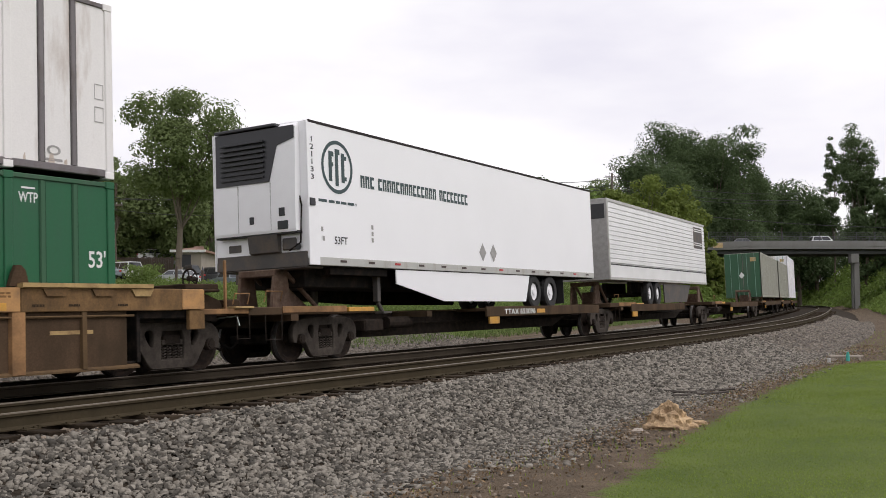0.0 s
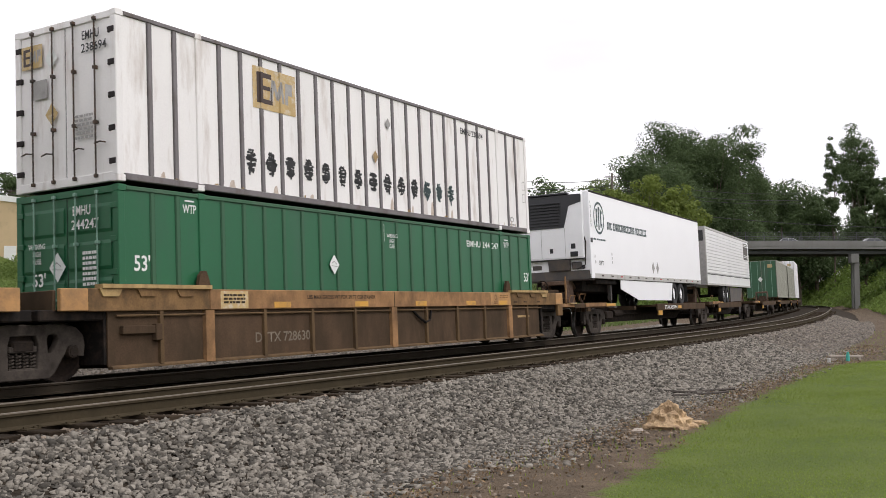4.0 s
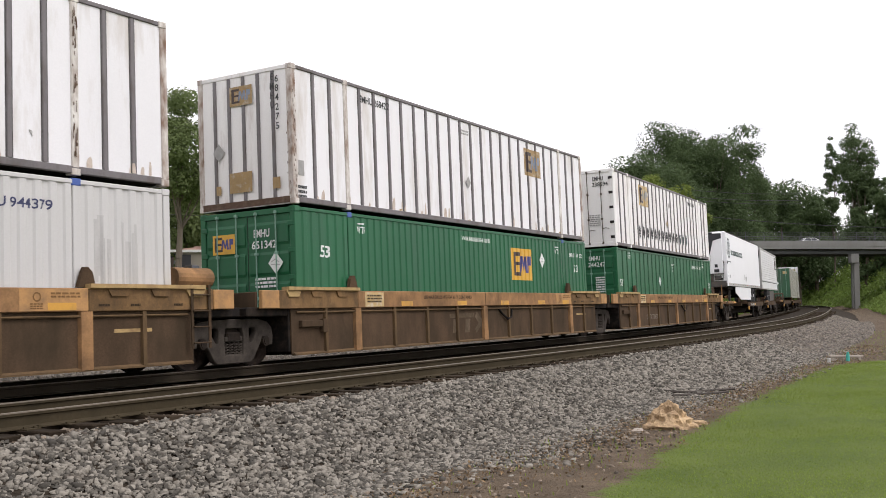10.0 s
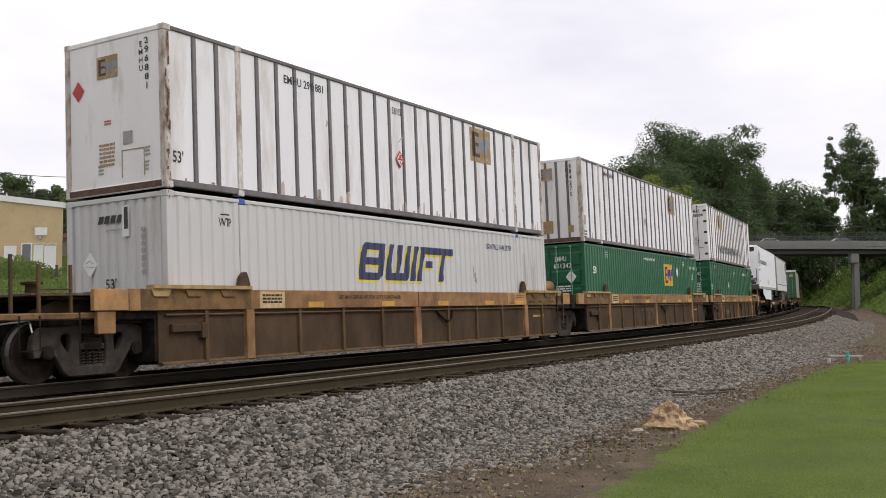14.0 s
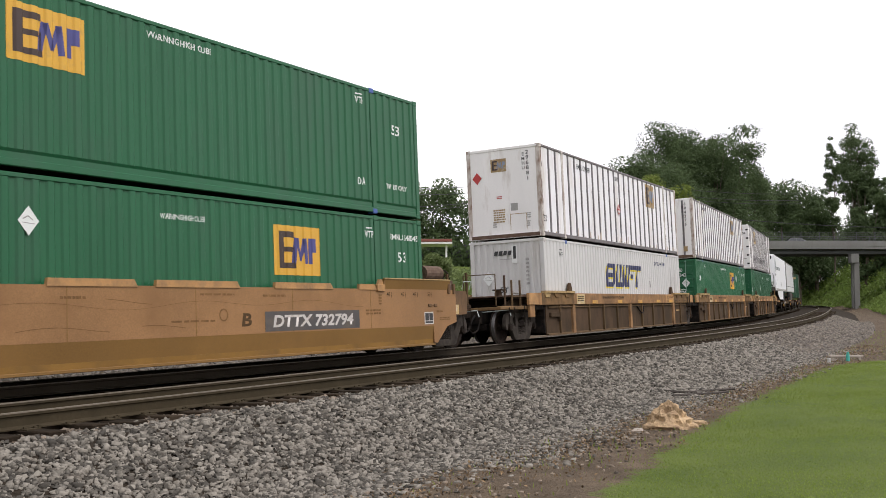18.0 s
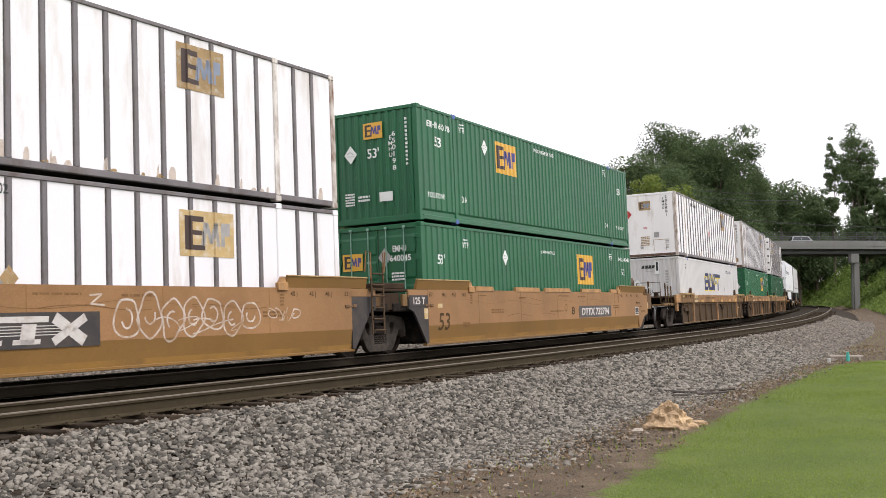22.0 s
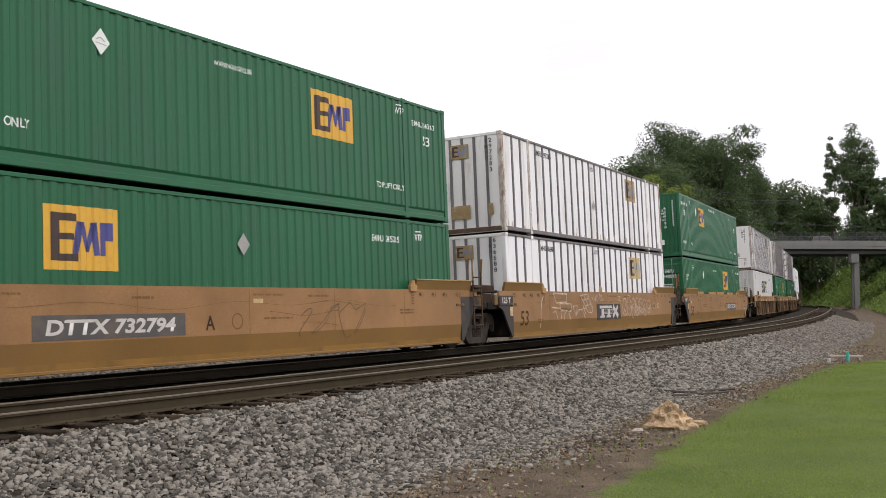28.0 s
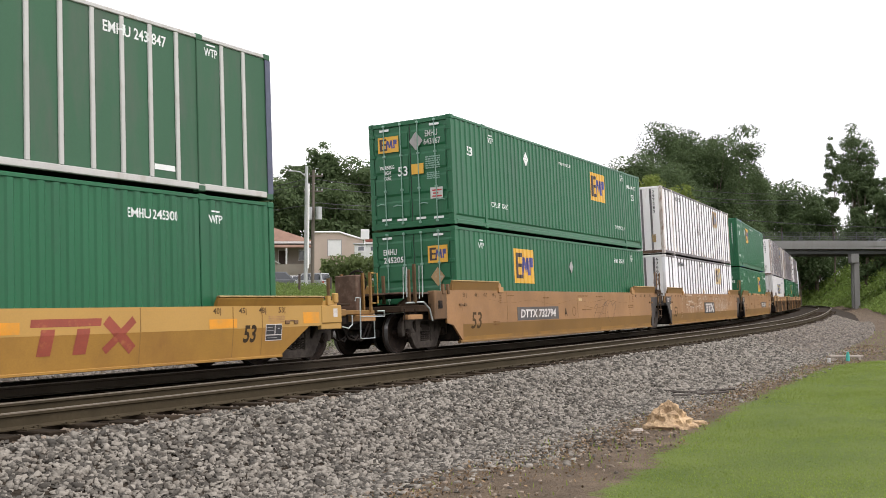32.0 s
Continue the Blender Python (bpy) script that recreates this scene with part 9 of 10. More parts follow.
PASSING = []
lane = BY - 2.0
for label, colour, rgb, kind, x, t in (
        ("white compact car crossing the bridge", "white", (0.75, 0.75, 0.75), "suv", 61.76, 0.0), ("grey sedan crossing the bridge", "grey", (0.16, 0.16, 0.17), "sedan", 48.69, 0.0),
        ("silver sedan crossing the bridge", "silver", (0.42, 0.43, 0.44), "sedan", 50.79, 3.0), ("dark grey pickup crossing the bridge", "grey", (0.16, 0.16, 0.17), "pickup", 55.18, 6.0),
        ("white sedan crossing the bridge", "white", (0.75, 0.75, 0.75), "sedan", 54.45, 9.0), ("dark sedan crossing the bridge", "dark", (0.05, 0.05, 0.055), "sedan", 54.26, 12.0),
        ("silver sedan crossing the bridge", "silver", (0.42, 0.43, 0.44), "sedan", 53.08, 14.0), ("grey sedan crossing the bridge", "grey", (0.16, 0.16, 0.17), "sedan", 57.37, 18.0),
        ("silver car crossing the bridge", "silver", (0.42, 0.43, 0.44), "suv", 58.47, 22.0), ("brown sport utility car crossing the bridge", "brown", (0.14, 0.10, 0.08), "suv", 61.76, 28.0),
        ("grey sedan crossing the bridge", "grey", (0.16, 0.16, 0.17), "sedan", 64.22, 30.5)):
    PASSING.append((vehicle(label, colour, rgb, kind), x - 5.3 * t, 5.3))

# ---------------------------------------------------------------- car park, houses, poles
M["cream_wall"] = mat("cream_stucco", (0.56, 0.42, 0.25), 0.9, var=0.08, scale=0.6, dirt=(0.42, 0.32, 0.2), dirt_amount=0.25)
M["white_trim"] = mat("white_trim_paint", (0.78, 0.78, 0.76), 0.6, var=0.05)
M["shed_wall"] = mat("grey_beige_siding", (0.34, 0.32, 0.28), 0.8, var=0.1, scale=1)
M["red_roof"] = mat("red_metal_roof", (0.23, 0.07, 0.05), 0.6, var=0.15, scale=1)
M["house_roof"] = mat("brown_shingles", (0.23, 0.135, 0.095), 0.9, var=0.2, scale=1.2, fine=12)
M["house_wall"] = mat("tan_house_wall", (0.34, 0.30, 0.25), 0.85, var=0.1, scale=1)
M["warehouse"] = mat("pale_pink_metal_wall", (0.50, 0.40, 0.33), 0.7, var=0.08, scale=1)
M["pole_wood"] = mat("weathered_pole_wood", (0.13, 0.11, 0.09), 0.9, var=0.2, scale=2, streak=6)
M["pole_metal"] = mat("galvanised_pole", (0.42, 0.43, 0.43), 0.5, 0.4, var=0.1)
M["fence_wood"] = mat("dark_fence_boards", (0.075, 0.055, 0.045), 0.9, var=0.25, scale=2)
M["window_glass"] = mat("dim_window_glass", (0.10, 0.11, 0.12), 0.12, var=0.1, spec=0.8)


def block(name, label, cat, x0, x1, y, z0, z1, slope, deep, material):
    """Building with its front at y, its roof line falling by slope from x0 to x1."""
    h = thing(name, label, cat)
    xb = x1 * (y + deep) / y - 0.3
    b = Build().add([(x0, y, z0), (x1, y, z0), (x1, y, z1 - slope), (x0, y, z1), (x0, y + deep, z0), (xb, y + deep, z0), (xb, y + deep, z1 - slope), (x0, y + deep, z1)],
                    [(0, 1, 2, 3), (4, 7, 6, 5), (0, 4, 5, 1), (1, 5, 6, 2), (2, 6, 7, 3), (3, 7, 4, 0)])
    part("wall", b, material, h)
    return h


def opening(house, name, x, y, z0, w, hgt, material="window_glass", frame_mat="white_trim", sill=True):
    wn = part(name, Build().box(x - w / 2, x + w / 2, y - 0.05, y + 0.02, z0, z0 + hgt), material, house)
    f = Build()
    for a, b, c, d in ((x - w / 2 - .09, x - w / 2, z0, z0 + hgt), (x + w / 2, x + w / 2 + .09, z0, z0 + hgt), (x - w / 2 - .09, x + w / 2 + .09, z0 + hgt, z0 + hgt + .1)):
        f.box(a, b, y - 0.09, y + 0.02, c, d)
    part("frame", f, frame_mat, wn)
    if sill:
        part("sill", Build().box(x - w / 2 - .14, x + w / 2 + .14, y - 0.16, y + 0.02, z0 - 0.14, z0), frame_mat, wn)


# cream building
yb = 94.0
xr = -35.56
gb = 5.05
hs = block("cream_building", "two-storey cream stucco building with white roof trim", "building", xr - 26, xr, yb, gb - 1.5, 11.75 + 2.2, 2.9, 14, "cream_wall")
part("roof_trim", Build().add([(xr - 26, yb - 0.15, 11.75 + 2.1), (xr + 0.1, yb - 0.15, 10.91), (xr + 0.1, yb - 0.15, 11.43), (xr - 26, yb - 0.15, 11.75 + 2.7), (xr - 26, yb + 0.3, 11.75 + 2.1), (xr + 0.1, yb + 0.3, 10.91), (xr + 0.1, yb + 0.3, 11.43), (xr - 26, yb + 0.3, 11.75 + 2.7)],
                               [(0, 1, 2, 3), (4, 7, 6, 5), (0, 4, 5, 1), (1, 5, 6, 2), (2, 6, 7, 3), (3, 7, 4, 0)]), "white_trim", hs, "white roof edge")
opening(hs, "door", -40.41, yb, gb + 0.1, 0.95, 2.1, "white_trim", sill=False)
opening(hs, "window", -38.88, yb, gb + 0.55, 0.8, 1.9)
opening(hs, "door", -37.77, yb, gb + 0.1, 0.7, 2.2, "white_trim", sill=False)
opening(hs, "window", -36.67, yb, gb + 0.3, 0.9, 1.9, "white_trim")
part("arch_trim", Build().chain([(xr - 3.6 + 0.12 * i, yb - 0.04, gb + 2.45 + 0.12 * abs(math.sin(i * 0.35))) for i in range(27)], 0.03), "white_trim", hs)
part("wall_sign", Build().box(-38.14, -36.98, yb - 0.12, yb - 0.02, 8.33, 9.06, 0.02), "white_trim", hs, "blank white wall sign")
part("wall_lamp", Build().box(-37.67, -37.51, yb - 0.3, yb - 0.02, 7.96, 8.22, 0.02), "pole_metal", hs)

# shed with a red roof
sh = block("shed", "grey shed with red metal roof beside the cream building", "shed", -39.64, -36.66, 104, 4.5, 8.96, 0.3, 8, "shed_wall")
part("roof", Build().add([(-39.64 - .2, 103.7, 8.90), (-36.60, 103.7, 8.79), (-36.95, 108, 9.83), (-39.64 - .2, 108, 9.95), (-39.64 - .2, 103.7, 8.73), (-36.60, 103.7, 8.61), (-36.60, 112, 8.61), (-39.64, 112, 8.61)],
                         [(0, 1, 2, 3), (0, 4, 5, 1), (1, 5, 6, 2), (2, 6, 7, 3), (3, 7, 4, 0)]), "red_roof", sh)
for x in (-38.59, -37.54):
    part("wall_seam", Build().box(x - 0.04, x + 0.04, 103.93, 104, 4.6, 8.84), "mark_grey", sh)

# fence
fn = thing("board_fence", "dark weathered board fence along the car park", "fence")
for i in range(64):
    x = -41.81 + i * 0.19
    z = ground_z(x, 111.0)
    part("board", Build().box(x, x + 0.17, 110.95, 111.0, min(z, 6.0) - 0.4, 7.18 + 0.05 * math.sin(i * 1.7)), "fence_wood", fn)
posts = thing("wire_fence", "wooden fence posts with sagging wire above the weeds", "fence")
prev = None
for x, y, h in ((-21.75, 62, 1.5), (-20.36, 62, 1.5), (-18.85, 63, 1.3), (-16.93, 64, 1.6), (-15.28, 64, 1.4), (-13.26, 65, 1.6), (-11.99, 65, 1.7), (-11.10, 66, 1.4), (-9.40, 66, 1.5), (-7.47, 67, 1.4), (-5.49, 68, 1.4), (-23.38, 61, 1.4)):
    z = ground_z(x, y)
    part("post", Build().box(x - 0.07, x + 0.07, y - 0.07, y + 0.07, z - 0.3, z + h, 0.01), "fence_wood", posts)


def small_house(x0, x1, y, z, wall, ridge, label, porch=True):
    h = thing("house", label, "house")
    part("wall", Build().box(x0, x1, y, y + 8, z - 3, z + wall), "house_wall", h)
    xm = (x0 + x1) / 2
    part("roof", Build().add([(x0 - .5, y - .6, z + wall), (x1 + .5, y - .6, z + wall), (x1 + .5, y + 8.6, z + wall), (x0 - .5, y + 8.6, z + wall), (x0 + 1.8, y + 4, z + ridge), (x0 + 0.3 * (x1 - x0), y + 4, z + ridge),
                              (x0 - .5, y - .6, z + wall - 0.2), (x1 + .5, y - .6, z + wall - 0.2), (x1 + .5, y + 8.6, z + wall - .2), (x0 - .5, y + 8.6, z + wall - .2)],
                             [(0, 1, 5, 4), (1, 2, 5), (2, 3, 4, 5), (3, 0, 4), (0, 6, 7, 1), (1, 7, 8, 2), (2, 8, 9, 3), (3, 9, 6, 0), (6, 9, 8, 7)]), "house_roof", h)
    part("fascia", Build().box(x0 - .55, x1 + .55, y - .66, y - .58, z + wall - 0.24, z + wall + 0.02), "white_trim", h, "white eaves board")
    if porch:
        part("porch_roof", Build().prism([(y - 2.4, z + wall - 0.75), (y - 0.2, z + wall - 0.35), (y - 0.2, z + wall - 0.5), (y - 2.4, z + wall - 0.9)], "x", x0 + 1.5, x1 + 0.3), "house_roof", h)
        for i in range(4):
            x = x0 + 1.8 + i * (x1 - x0 - 1.8) / 3
            part("porch_post", Build().box(x - 0.1, x + 0.1, y - 2.3, y - 2.1, z - 0.5, z + wall - 0.85), "white_trim", h)
        part("porch_floor", Build().box(x0 + 1.4, x1 + 0.3, y - 2.4, y, z - 2.5, z + 0.1), "house_wall", h)
        part("stair_rail", Build().box(0, 1.6, -0.05, 0.05, -0.06, 0.06, m=pose(x0 + 5.6, y - 2.5, z + 0.9, 0, 28, 0)), "white_trim", h)
    if porch:
        for x in (x0 + 1.0, xm, x1 - 1.2):
            opening(h, "window", x, y, z + 0.8, 0.9, 1.2)
        opening(h, "door", xm + 1.5, y, z, 0.9, 2.0, "fence_wood", sill=False)
    else:
        # no real opening: a black panel paints the doorway's shade
        part("garage_opening", Build().box(xm - 0.9, xm + 0.2, y - 0.03, y + 0.02, z - 0.4, z + 0.9), "reefer_black", h, "black panel showing an open doorway's shade")
    return h


small_house(-27.61, -16.90, 130, 7.1, 3.1, 5.9, "tan house with brown shingle roof and white porch posts")
small_house(-27.51, -24.95, 104, 6.2, 1.35, 2.0, "small tan house under trees beyond the car park", False)

wz = 8.45
wh = thing("warehouse", "pale pink metal warehouse with white roller door", "building")
part("wall", Build().add([(-15.86, 122, wz - 3), (-9.71, 122, wz - 3), (-9.71, 122, 9.95), (-12.58, 122, 10.84), (-15.86, 122, 10.84), (-15.86, 136, wz - 3), (-10.98, 136, wz - 3), (-10.98, 136, 9.95), (-14.02, 136, 10.84), (-15.86, 136, 10.84)],
                         [(0, 1, 2, 3, 4), (5, 9, 8, 7, 6), (0, 5, 6, 1), (1, 6, 7, 2), (2, 7, 8, 3), (3, 8, 9, 4), (4, 9, 5, 0)]), "warehouse", wh)
part("roof_edge", Build().chain([(-15.93, 121.9, 10.84), (-12.58, 121.9, 10.84), (-9.64, 121.9, 9.95)], 0.12), "white_trim", wh)
opening(wh, "roller_door", -13.13, 122, wz - 0.5, 1.6, 1.9, "white_trim", "mark_grey", False)
sg = thing("street_sign", "white roadside sign board on a post", "sign", bm=Build().box(-9.16, -8.22, 111.9, 112.1, 9.24, 10.37, 0.03).box(-8.73 - .08, -8.73 + .08, 111.95, 112.05, 4, 9.24), material="white_trim")

for x, y, turn, kind, colour, rgb, label in (
        (-35.76, 116, 30, "suv", "dark", (0.05, 0.05, 0.055), "dark sport utility car parked above the lot"), (-33.29, 116, 38, "sedan", "white", (0.75, 0.75, 0.75), "white sedan parked above the lot"),
        (-31.27, 116, 40, "pickup", "silver", (0.42, 0.43, 0.44), "silver pickup parked above the lot"),
        (-32.58, 95, 150, "sedan", "slate", (0.17, 0.20, 0.22), "slate-grey sedan parked behind the weeds"), (-31.14, 98, 140, "suv", "white", (0.75, 0.75, 0.75), "white car parked behind the weeds"),
        (-25.40, 96, 155, "sedan", "silver", (0.42, 0.43, 0.44), "silver sedan parked behind the weeds"), (-26.95, 105, 145, "suv", "dark", (0.05, 0.05, 0.055), "dark car parked in the lot"),
        (-20.98, 104, 145, "van", "white", (0.75, 0.75, 0.75), "white van parked in the lot"), (-20.65, 98, 145, "pickup", "slate", (0.17, 0.20, 0.22), "slate pickup parked in the lot"),
        (-17.35, 106, 28, "van", "graphite", (0.10, 0.105, 0.115), "graphite minivan parked before the house"), (-16.13, 109, 25, "sedan", "white", (0.75, 0.75, 0.75), "white sedan parked before the house"),
        (-14.02, 106, 150, "suv", "silver", (0.42, 0.43, 0.44), "silver car parked before the house"), (-24.71, 106, 150, "suv", "graphite", (0.10, 0.105, 0.115), "graphite car parked in the lot")):
    v = vehicle(label, colour, rgb, kind)
    v.matrix_basis = pose(x, y, ground_z(x, y) - 0.03, 0, 0, turn)


# low white kiosk, red-roofed shelter and bushes beyond the lot
kz = 7.70
ko = thing("kiosk", "low white kiosk with dark windows behind bushes", "kiosk")
part("wall", Build().box(-10.21, -5.33, 116, 119, kz - 3, 8.94, 0.05), "white_trim", ko)
part("roof", Build().box(-10.34, -5.20, 115.7, 119.2, 8.94, 9.07, 0.04), "pole_metal", ko)
for px in (-9.36, -7.93, -6.50):
    opening(ko, "window", px, 116, 8.22, 0.8, 0.45)
so = thing("shelter", "open shelter with red and white flat roof", "shelter")
part("roof", Build().box(-9.90, 1.15, 128, 134, 10.09, 10.45, 0.04), "red_roof", so, "red roof edge")
part("soffit", Build().box(-9.90, 1.15, 128.05, 134, 9.80, 10.09 - 0.01, 0.02), "white_trim", so)
for px in (-8.96, -4.27, 0.43):
    part("post", Build().box(px - 0.12, px + 0.12, 129, 129.24, 4.0, 9.80, 0.01), "white_trim", so)


def bushes(name, label, x0, x1, y0, y1, z0, z1, n, size, seed, material):
    """Low dense bushes with an uneven top, in one mesh of leaves."""
    rng = np.random.default_rng(seed)
    x, y = rng.uniform(x0, x1, n), rng.uniform(y0, y1, n)
    top = np.array([z1 - (z1 - z0) * 0.35 * max(0.0, 0.5 + noise.noise(Vector((a * 0.45, b * 0.45, seed)))) for a, b in zip(x, y)])
    z = z0 + (top - z0) * rng.uniform(0, 1, n) ** 0.7
    me = leaf_mesh(name, np.stack([x, y, z], -1), size, rng)
    me.materials.append(M[material])
    tagged(new(name, me), label, "bushes", kind="stuff")


bushes("weed_clump", "tall leafy weeds standing before the parked cars", -18.2, -16.6, 57, 60, 2.2, 4.25, 2600, 0.14, 84, "weed_leaf")
bushes("weed_patch", "tall tangled weeds below the cream building", -50, -33.5, 80, 91, 2.8, ground_z(-40, 88) + 0.9, 26000, 0.2, 83, "weed_leaf")
bushes("hedge_row", "dense green bushes along the lot", -13.19, 0.99, 108, 111, 3.0, 7.74, 9000, 0.42, 81, "leaf")
bushes("hedge_row", "dense green bushes below the bridge approach", -60, 31, BY - 8, BY - 5, 2.0, DECK + 1.6, 16000, 0.75, 82, "leaf_dark")


# poles and wires
def pole(x, y, h, r, material, label, arms=0, cans=0):
    z = ground_z(x, y)
    p = thing("utility_pole", label, "utility pole", "poles and wires")
    part("shaft", Build().tube((x, y, z - 0.5), (x, y, h), r, r * 0.7, n=10), material, p)
    for i in range(arms):
        part("cross_arm", Build().box(x - 1.0, x + 1.0, y - 0.06, y + 0.06, h - 0.7 - 1.6 * i, h - 0.55 - 1.6 * i), material, p)
        for dx in (-0.9, -0.4, 0.4, 0.9):
            part("insulator", Build().tube((x + dx, y, h - 0.55 - 1.6 * i), (x + dx, y, h - 0.35 - 1.6 * i), 0.06, n=8), "pole_metal", p)
    for i in range(cans):
        part("transformer", Build().tube((x + (i - 0.35) * 1.0, y - 0.45, h - 5.2), (x + (i - 0.35) * 1.0, y - 0.45, h - 3.9), 0.33, n=14), "pole_metal", p, "grey transformer can")
    return p


p1 = pole(-13.62, 100, 15.73, 0.22, "pole_metal", "tall metal street pole with conduit")
part("conduit", Build().tube((-13.62 + 0.25, 99.7, 5.5), (-13.62 + 0.25, 99.7, 13.93), 0.1, n=8), "white_trim", p1)
part("lamp_arm", Build().chain([(-13.62, 100, 14.66), (-14.24, 99.5, 15.11), (-15.24, 99, 15.11)], 0.06), "pole_metal", p1)
pole(-13.46, 104, 15.90, 0.2, "pole_wood", "wooden utility pole with transformer cans", 2, 2)
pole(-34.21, 104, 12.87, 0.2, "pole_wood", "wooden utility pole before the trees", 1)
pole(10.42, 150, 20.86, 0.2, "pole_wood", "wooden utility pole on the hill", 1)
pole(25.30, 150, 21.95, 0.2, "pole_wood", "wooden utility pole by the cutting", 1)


def wire(a, b, sag, r=0.03):
    pts = []
    for i in range(15):
        f = i / 14
        pts.append((a[0] + (b[0] - a[0]) * f, a[1] + (b[1] - a[1]) * f, a[2] + (b[2] - a[2]) * f - sag * 4 * f * (1 - f)))
    thing("overhead_wire", "dark sagging overhead power wire between poles", "wire", "poles and wires", bm=hose(pts, r, 5), material="mark_black")


for za, zb in ((300, 302), (324, 338), (329, 345)):
    wire((-52.91, 100, 1.26 + (551 - za) / 17.84 + 1.0), (-34.21, 104, 1.26 + (551 - zb - 10) / 17.15), 0.6, 0.035)
for za, zb in ((352, 312), (349, 322), (370, 360)):
    wire((-34.21, 104, 12.87 - (za - 352) / 17), (-13.46, 104, 1.26 + (551 - zb) / 17.15), 0.9, 0.03)
for za, zb in ((316, 320), (330, 330), (358, 345), (366, 350)):
    wire((-13.46, 104, 1.26 + (551 - za) / 17.15), (10.42, 150, 1.26 + (551 - zb) / 11.9), 1.0, 0.035)
for zb in (318, 330, 336):
    wire((10.42, 150, 1.26 + (551 - zb) / 11.9), (25.30, 150, 1.26 + (551 - zb + 3) / 11.9), 0.5, 0.04)
    wire((25.30, 150, 1.26 + (551 - zb + 3) / 11.9), (56.32, 158, 1.26 + (551 - zb - 24) / 11.3), 0.8, 0.04)
wire((38.33, 150, 15.48), (71.96, 150, 13.63), 0.4, 0.05)

# ---------------------------------------------------------------- things on the dirt strip and lawn
M["tan_rock"] = mat("broken_sandstone", (0.47, 0.33, 0.19), 0.9, var=0.35, scale=4, fine=30, bump=0.05, dirt=(0.20, 0.13, 0.075), dirt_amount=0.5)
M["dead_wood"] = mat("dead_branch", (0.06, 0.05, 0.042), 0.95, var=0.3, scale=5)
M["teal"] = mat("teal_plastic", (0.05, 0.36, 0.30), 0.5, var=0.1)
M["pale_stone"] = mat("pale_flat_stone", (0.38, 0.33, 0.28), 0.9, var=0.15, scale=4)


def boulder(name, x, y, size, seed, material, label, rough=0.35, cuts=3):
    bm = bmesh.new()
    bmesh.ops.create_icosphere(bm, subdivisions=cuts, radius=1.0)
    for v in bm.verts:
        p = v.co
        k = 1 + rough * noise.noise(p * 1.6 + Vector((seed, 0, 0))) + rough * 0.6 * noise.noise(p * 4.1 + Vector((0, seed, 0)))
        st = 0.12 * round((p.z + 0.3 * p.x) * 5) / 5
        v.co = Vector((p.x * k * size[0], p.y * k * size[1], (p.z * k + st) * size[2]))
    me = bpy.data.meshes.new(name)
    bm.to_mesh(me)
    bm.free()
    me.materials.append(M[material])
    ob = tagged(new(name, me), label, "rock")
    ob.location = (x, y, ground_z(x, y) + size[2] * 0.35)
    return ob


def crumpled_rock(x, y, size, seed):
    """Broken lump with sharp ledges, wide at the foot and blunt on top."""
    bm = bmesh.new()
    bmesh.ops.create_icosphere(bm, subdivisions=4, radius=1.0)
    for v in bm.verts:
        p = v.co.copy()
        w = p * 1.9 + Vector((seed, 0, 0))
        ridge = 1 - 2 * abs(noise.noise(w))
        ledge = 1 - 2 * abs(noise.noise(Vector((p.x * 2.6 + 0.8 * p.z, p.y * 2.6, p.z * 5.0 + seed))))
        k = 0.84 + 0.14 * ridge + 0.09 * ledge + 0.08 * noise.noise(p * 5)
        step = p.z * 3.1 + 0.9 * noise.noise(p * 1.7 + Vector((0, 0, seed))) + 0.5 * p.x
        k -= 0.17 * (step - math.floor(step)) ** 2
        taper = 1.0 - 0.42 * max(0.0, p.z) ** 0.7
        v.co = Vector((p.x * k * taper * size[0] * (1.12 if p.x > 0 and p.z < 0.3 else 1), p.y * k * taper * size[1], max(-0.25, p.z * k) * size[2]))
    me = bpy.data.meshes.new("boulder")
    bm.to_mesh(me)
    bm.free()
    me.materials.append(M["tan_rock"])
    ob = tagged(new("boulder", me), "tan broken sandstone rock with sharp ledges on the dirt edge", "rock")
    ob.location = (x, y, ground_z(x, y) + 0.05)


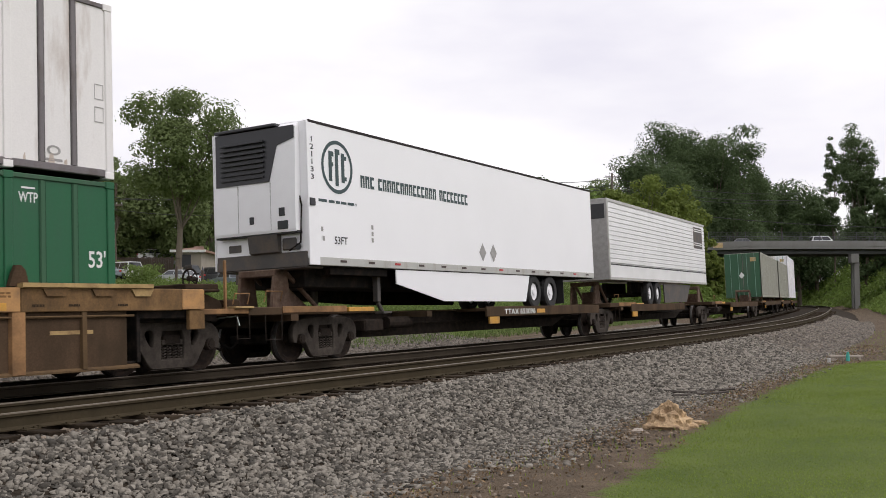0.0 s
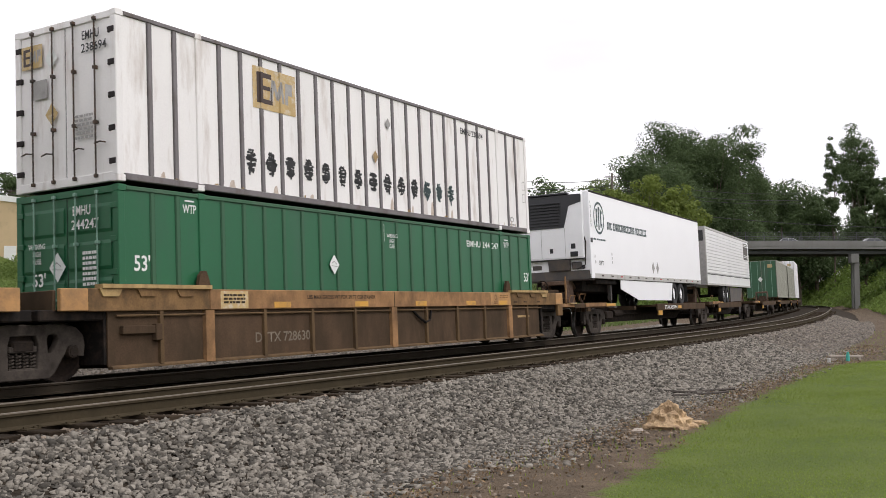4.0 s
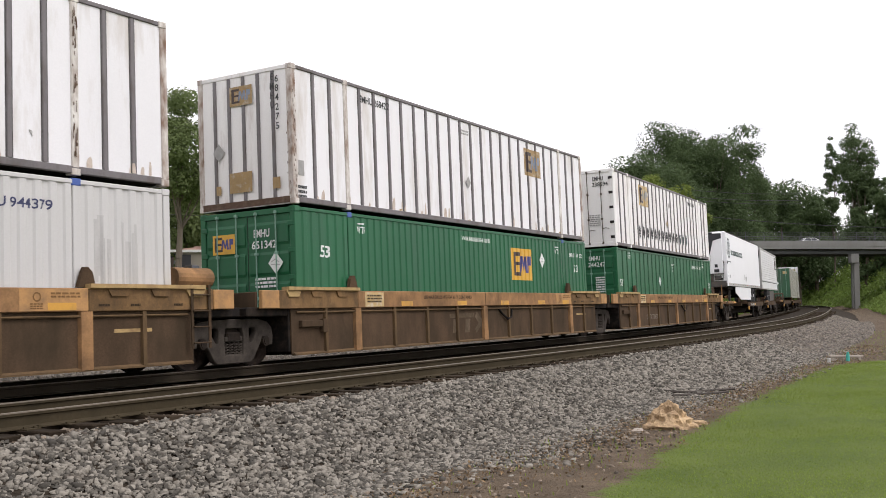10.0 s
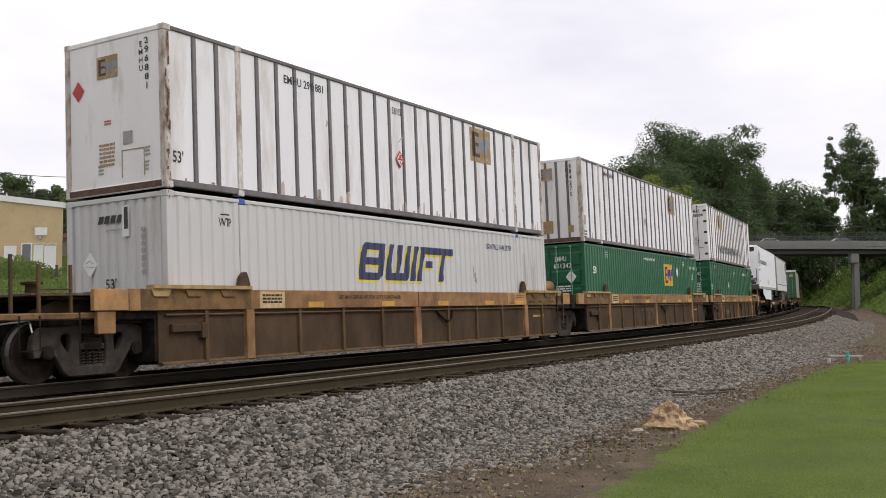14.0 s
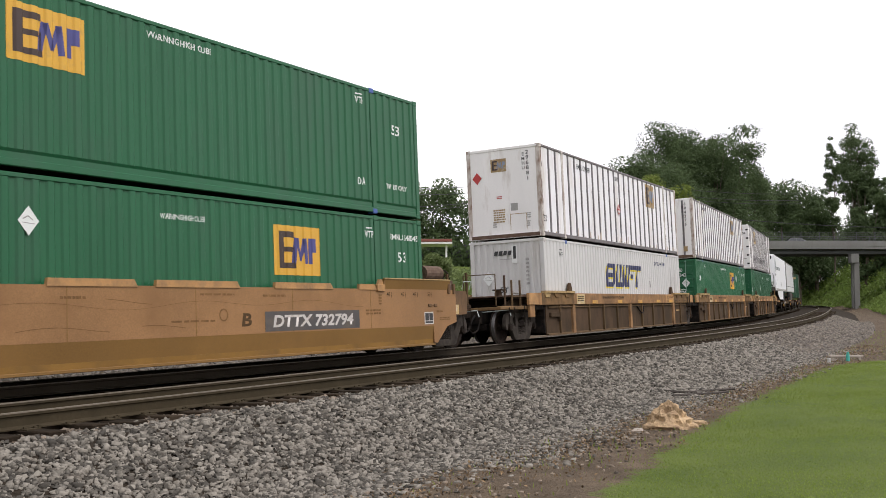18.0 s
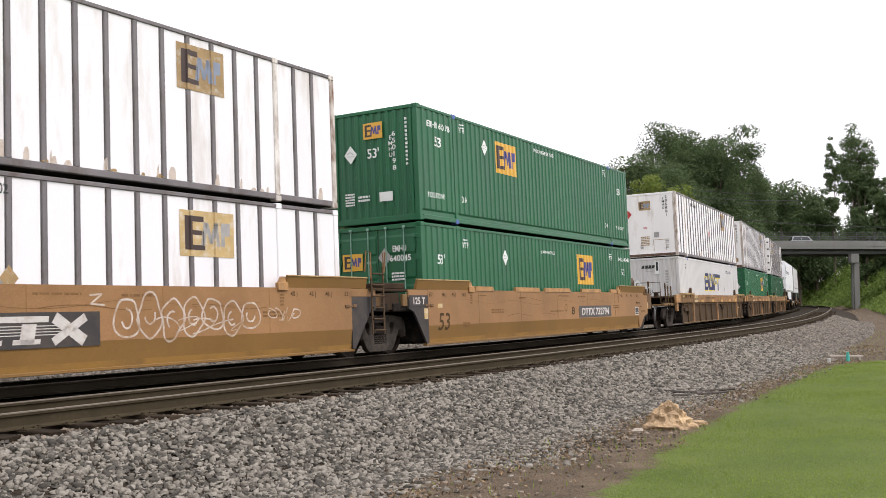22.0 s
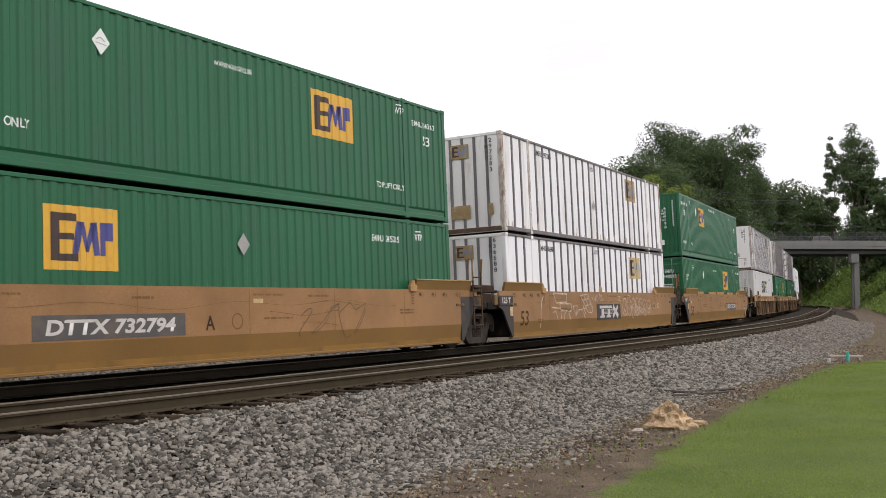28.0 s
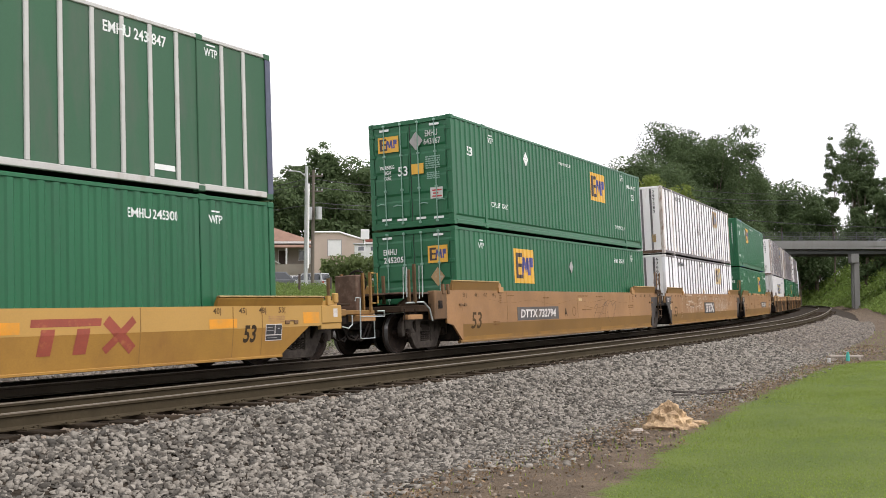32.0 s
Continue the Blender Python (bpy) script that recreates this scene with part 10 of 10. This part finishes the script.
crumpled_rock(3.22, 14.52, (0.38, 0.32, 0.35), 3)
boulder("rock_chip", 3.72, 14.85, (0.15, 0.06, 0.05), 9, "tan_rock", "thin tan stone chip beside the rock", 0.4, 2)
boulder("rock_chip", 2.74, 14.30, (0.10, 0.06, 0.03), 12, "pale_stone", "small pale stone chip", 0.4, 2)
boulder("flat_stone", -4.27, 10.76, (0.19, 0.14, 0.06), 5, "pale_stone", "flat pinkish stone on the ballast", 0.3, 2)
boulder("flat_stone", -2.51, 9.77, (0.16, 0.1, 0.05), 8, "pale_stone", "pale flat stone on the ballast", 0.3, 2)


def branch(pts, r, label):
    b = Build()
    for i, (p, q) in enumerate(zip(pts, pts[1:])):
        b.tube((p[0], p[1], ground_z(p[0], p[1]) + 0.04), (q[0], q[1], ground_z(q[0], q[1]) + 0.04), r * (1 - 0.15 * i), r * (0.85 - 0.15 * i), n=6)
    thing("branch", label, "branch", "fallen branches", bm=b, material="dead_wood")


branch([(4.39, 20.97), (4.90, 20.42), (5.96, 20.75)], 0.035, "dark dead branch lying on the dirt")
branch([(4.46, 19.73), (5.27, 19.90), (5.67, 20.14)], 0.03, "dark dead branch lying on the dirt")
branch([(4.57, 23.69), (5.00, 22.36)], 0.03, "short dark stick on the ballast edge")
branch([(15.36, 45.03), (14.41, 40.59)], 0.05, "dark stick on the far ballast")
pipe_x, pipe_y = 11.98, 30.12
pz = ground_z(pipe_x, pipe_y)
ws = thing("board", "pale weathered board lying on the lawn edge", "board", bm=Build().box(-0.5, 0.5, -0.06, 0.06, 0.10, 0.17, 0.01).box(-0.45, -0.38, -0.05, 0.05, 0, 0.1).box(0.36, 0.43, -0.05, 0.05, 0, 0.1), material="pale_stone")
ws.location = (pipe_x, pipe_y, pz)
th = thing("marker_post", "short teal plastic marker post in the lawn", "marker", bm=Build().tube((0, 0, -0.1), (0, 0, 0.22), 0.06, 0.05, n=10).tube((0, 0, 0.22), (0, 0, 0.27), 0.035, n=10), material="teal")
th.location = (pipe_x + 0.0, pipe_y - 0.15, pz)
thing("stub_post", "small grey stub post beside the board", "post", bm=Build().box(-0.04, 0.04, -0.04, 0.04, -0.1, 0.14, 0.01), material="post_pale").location = (11.19, 29.37, ground_z(11.19, 29.37))


motions()
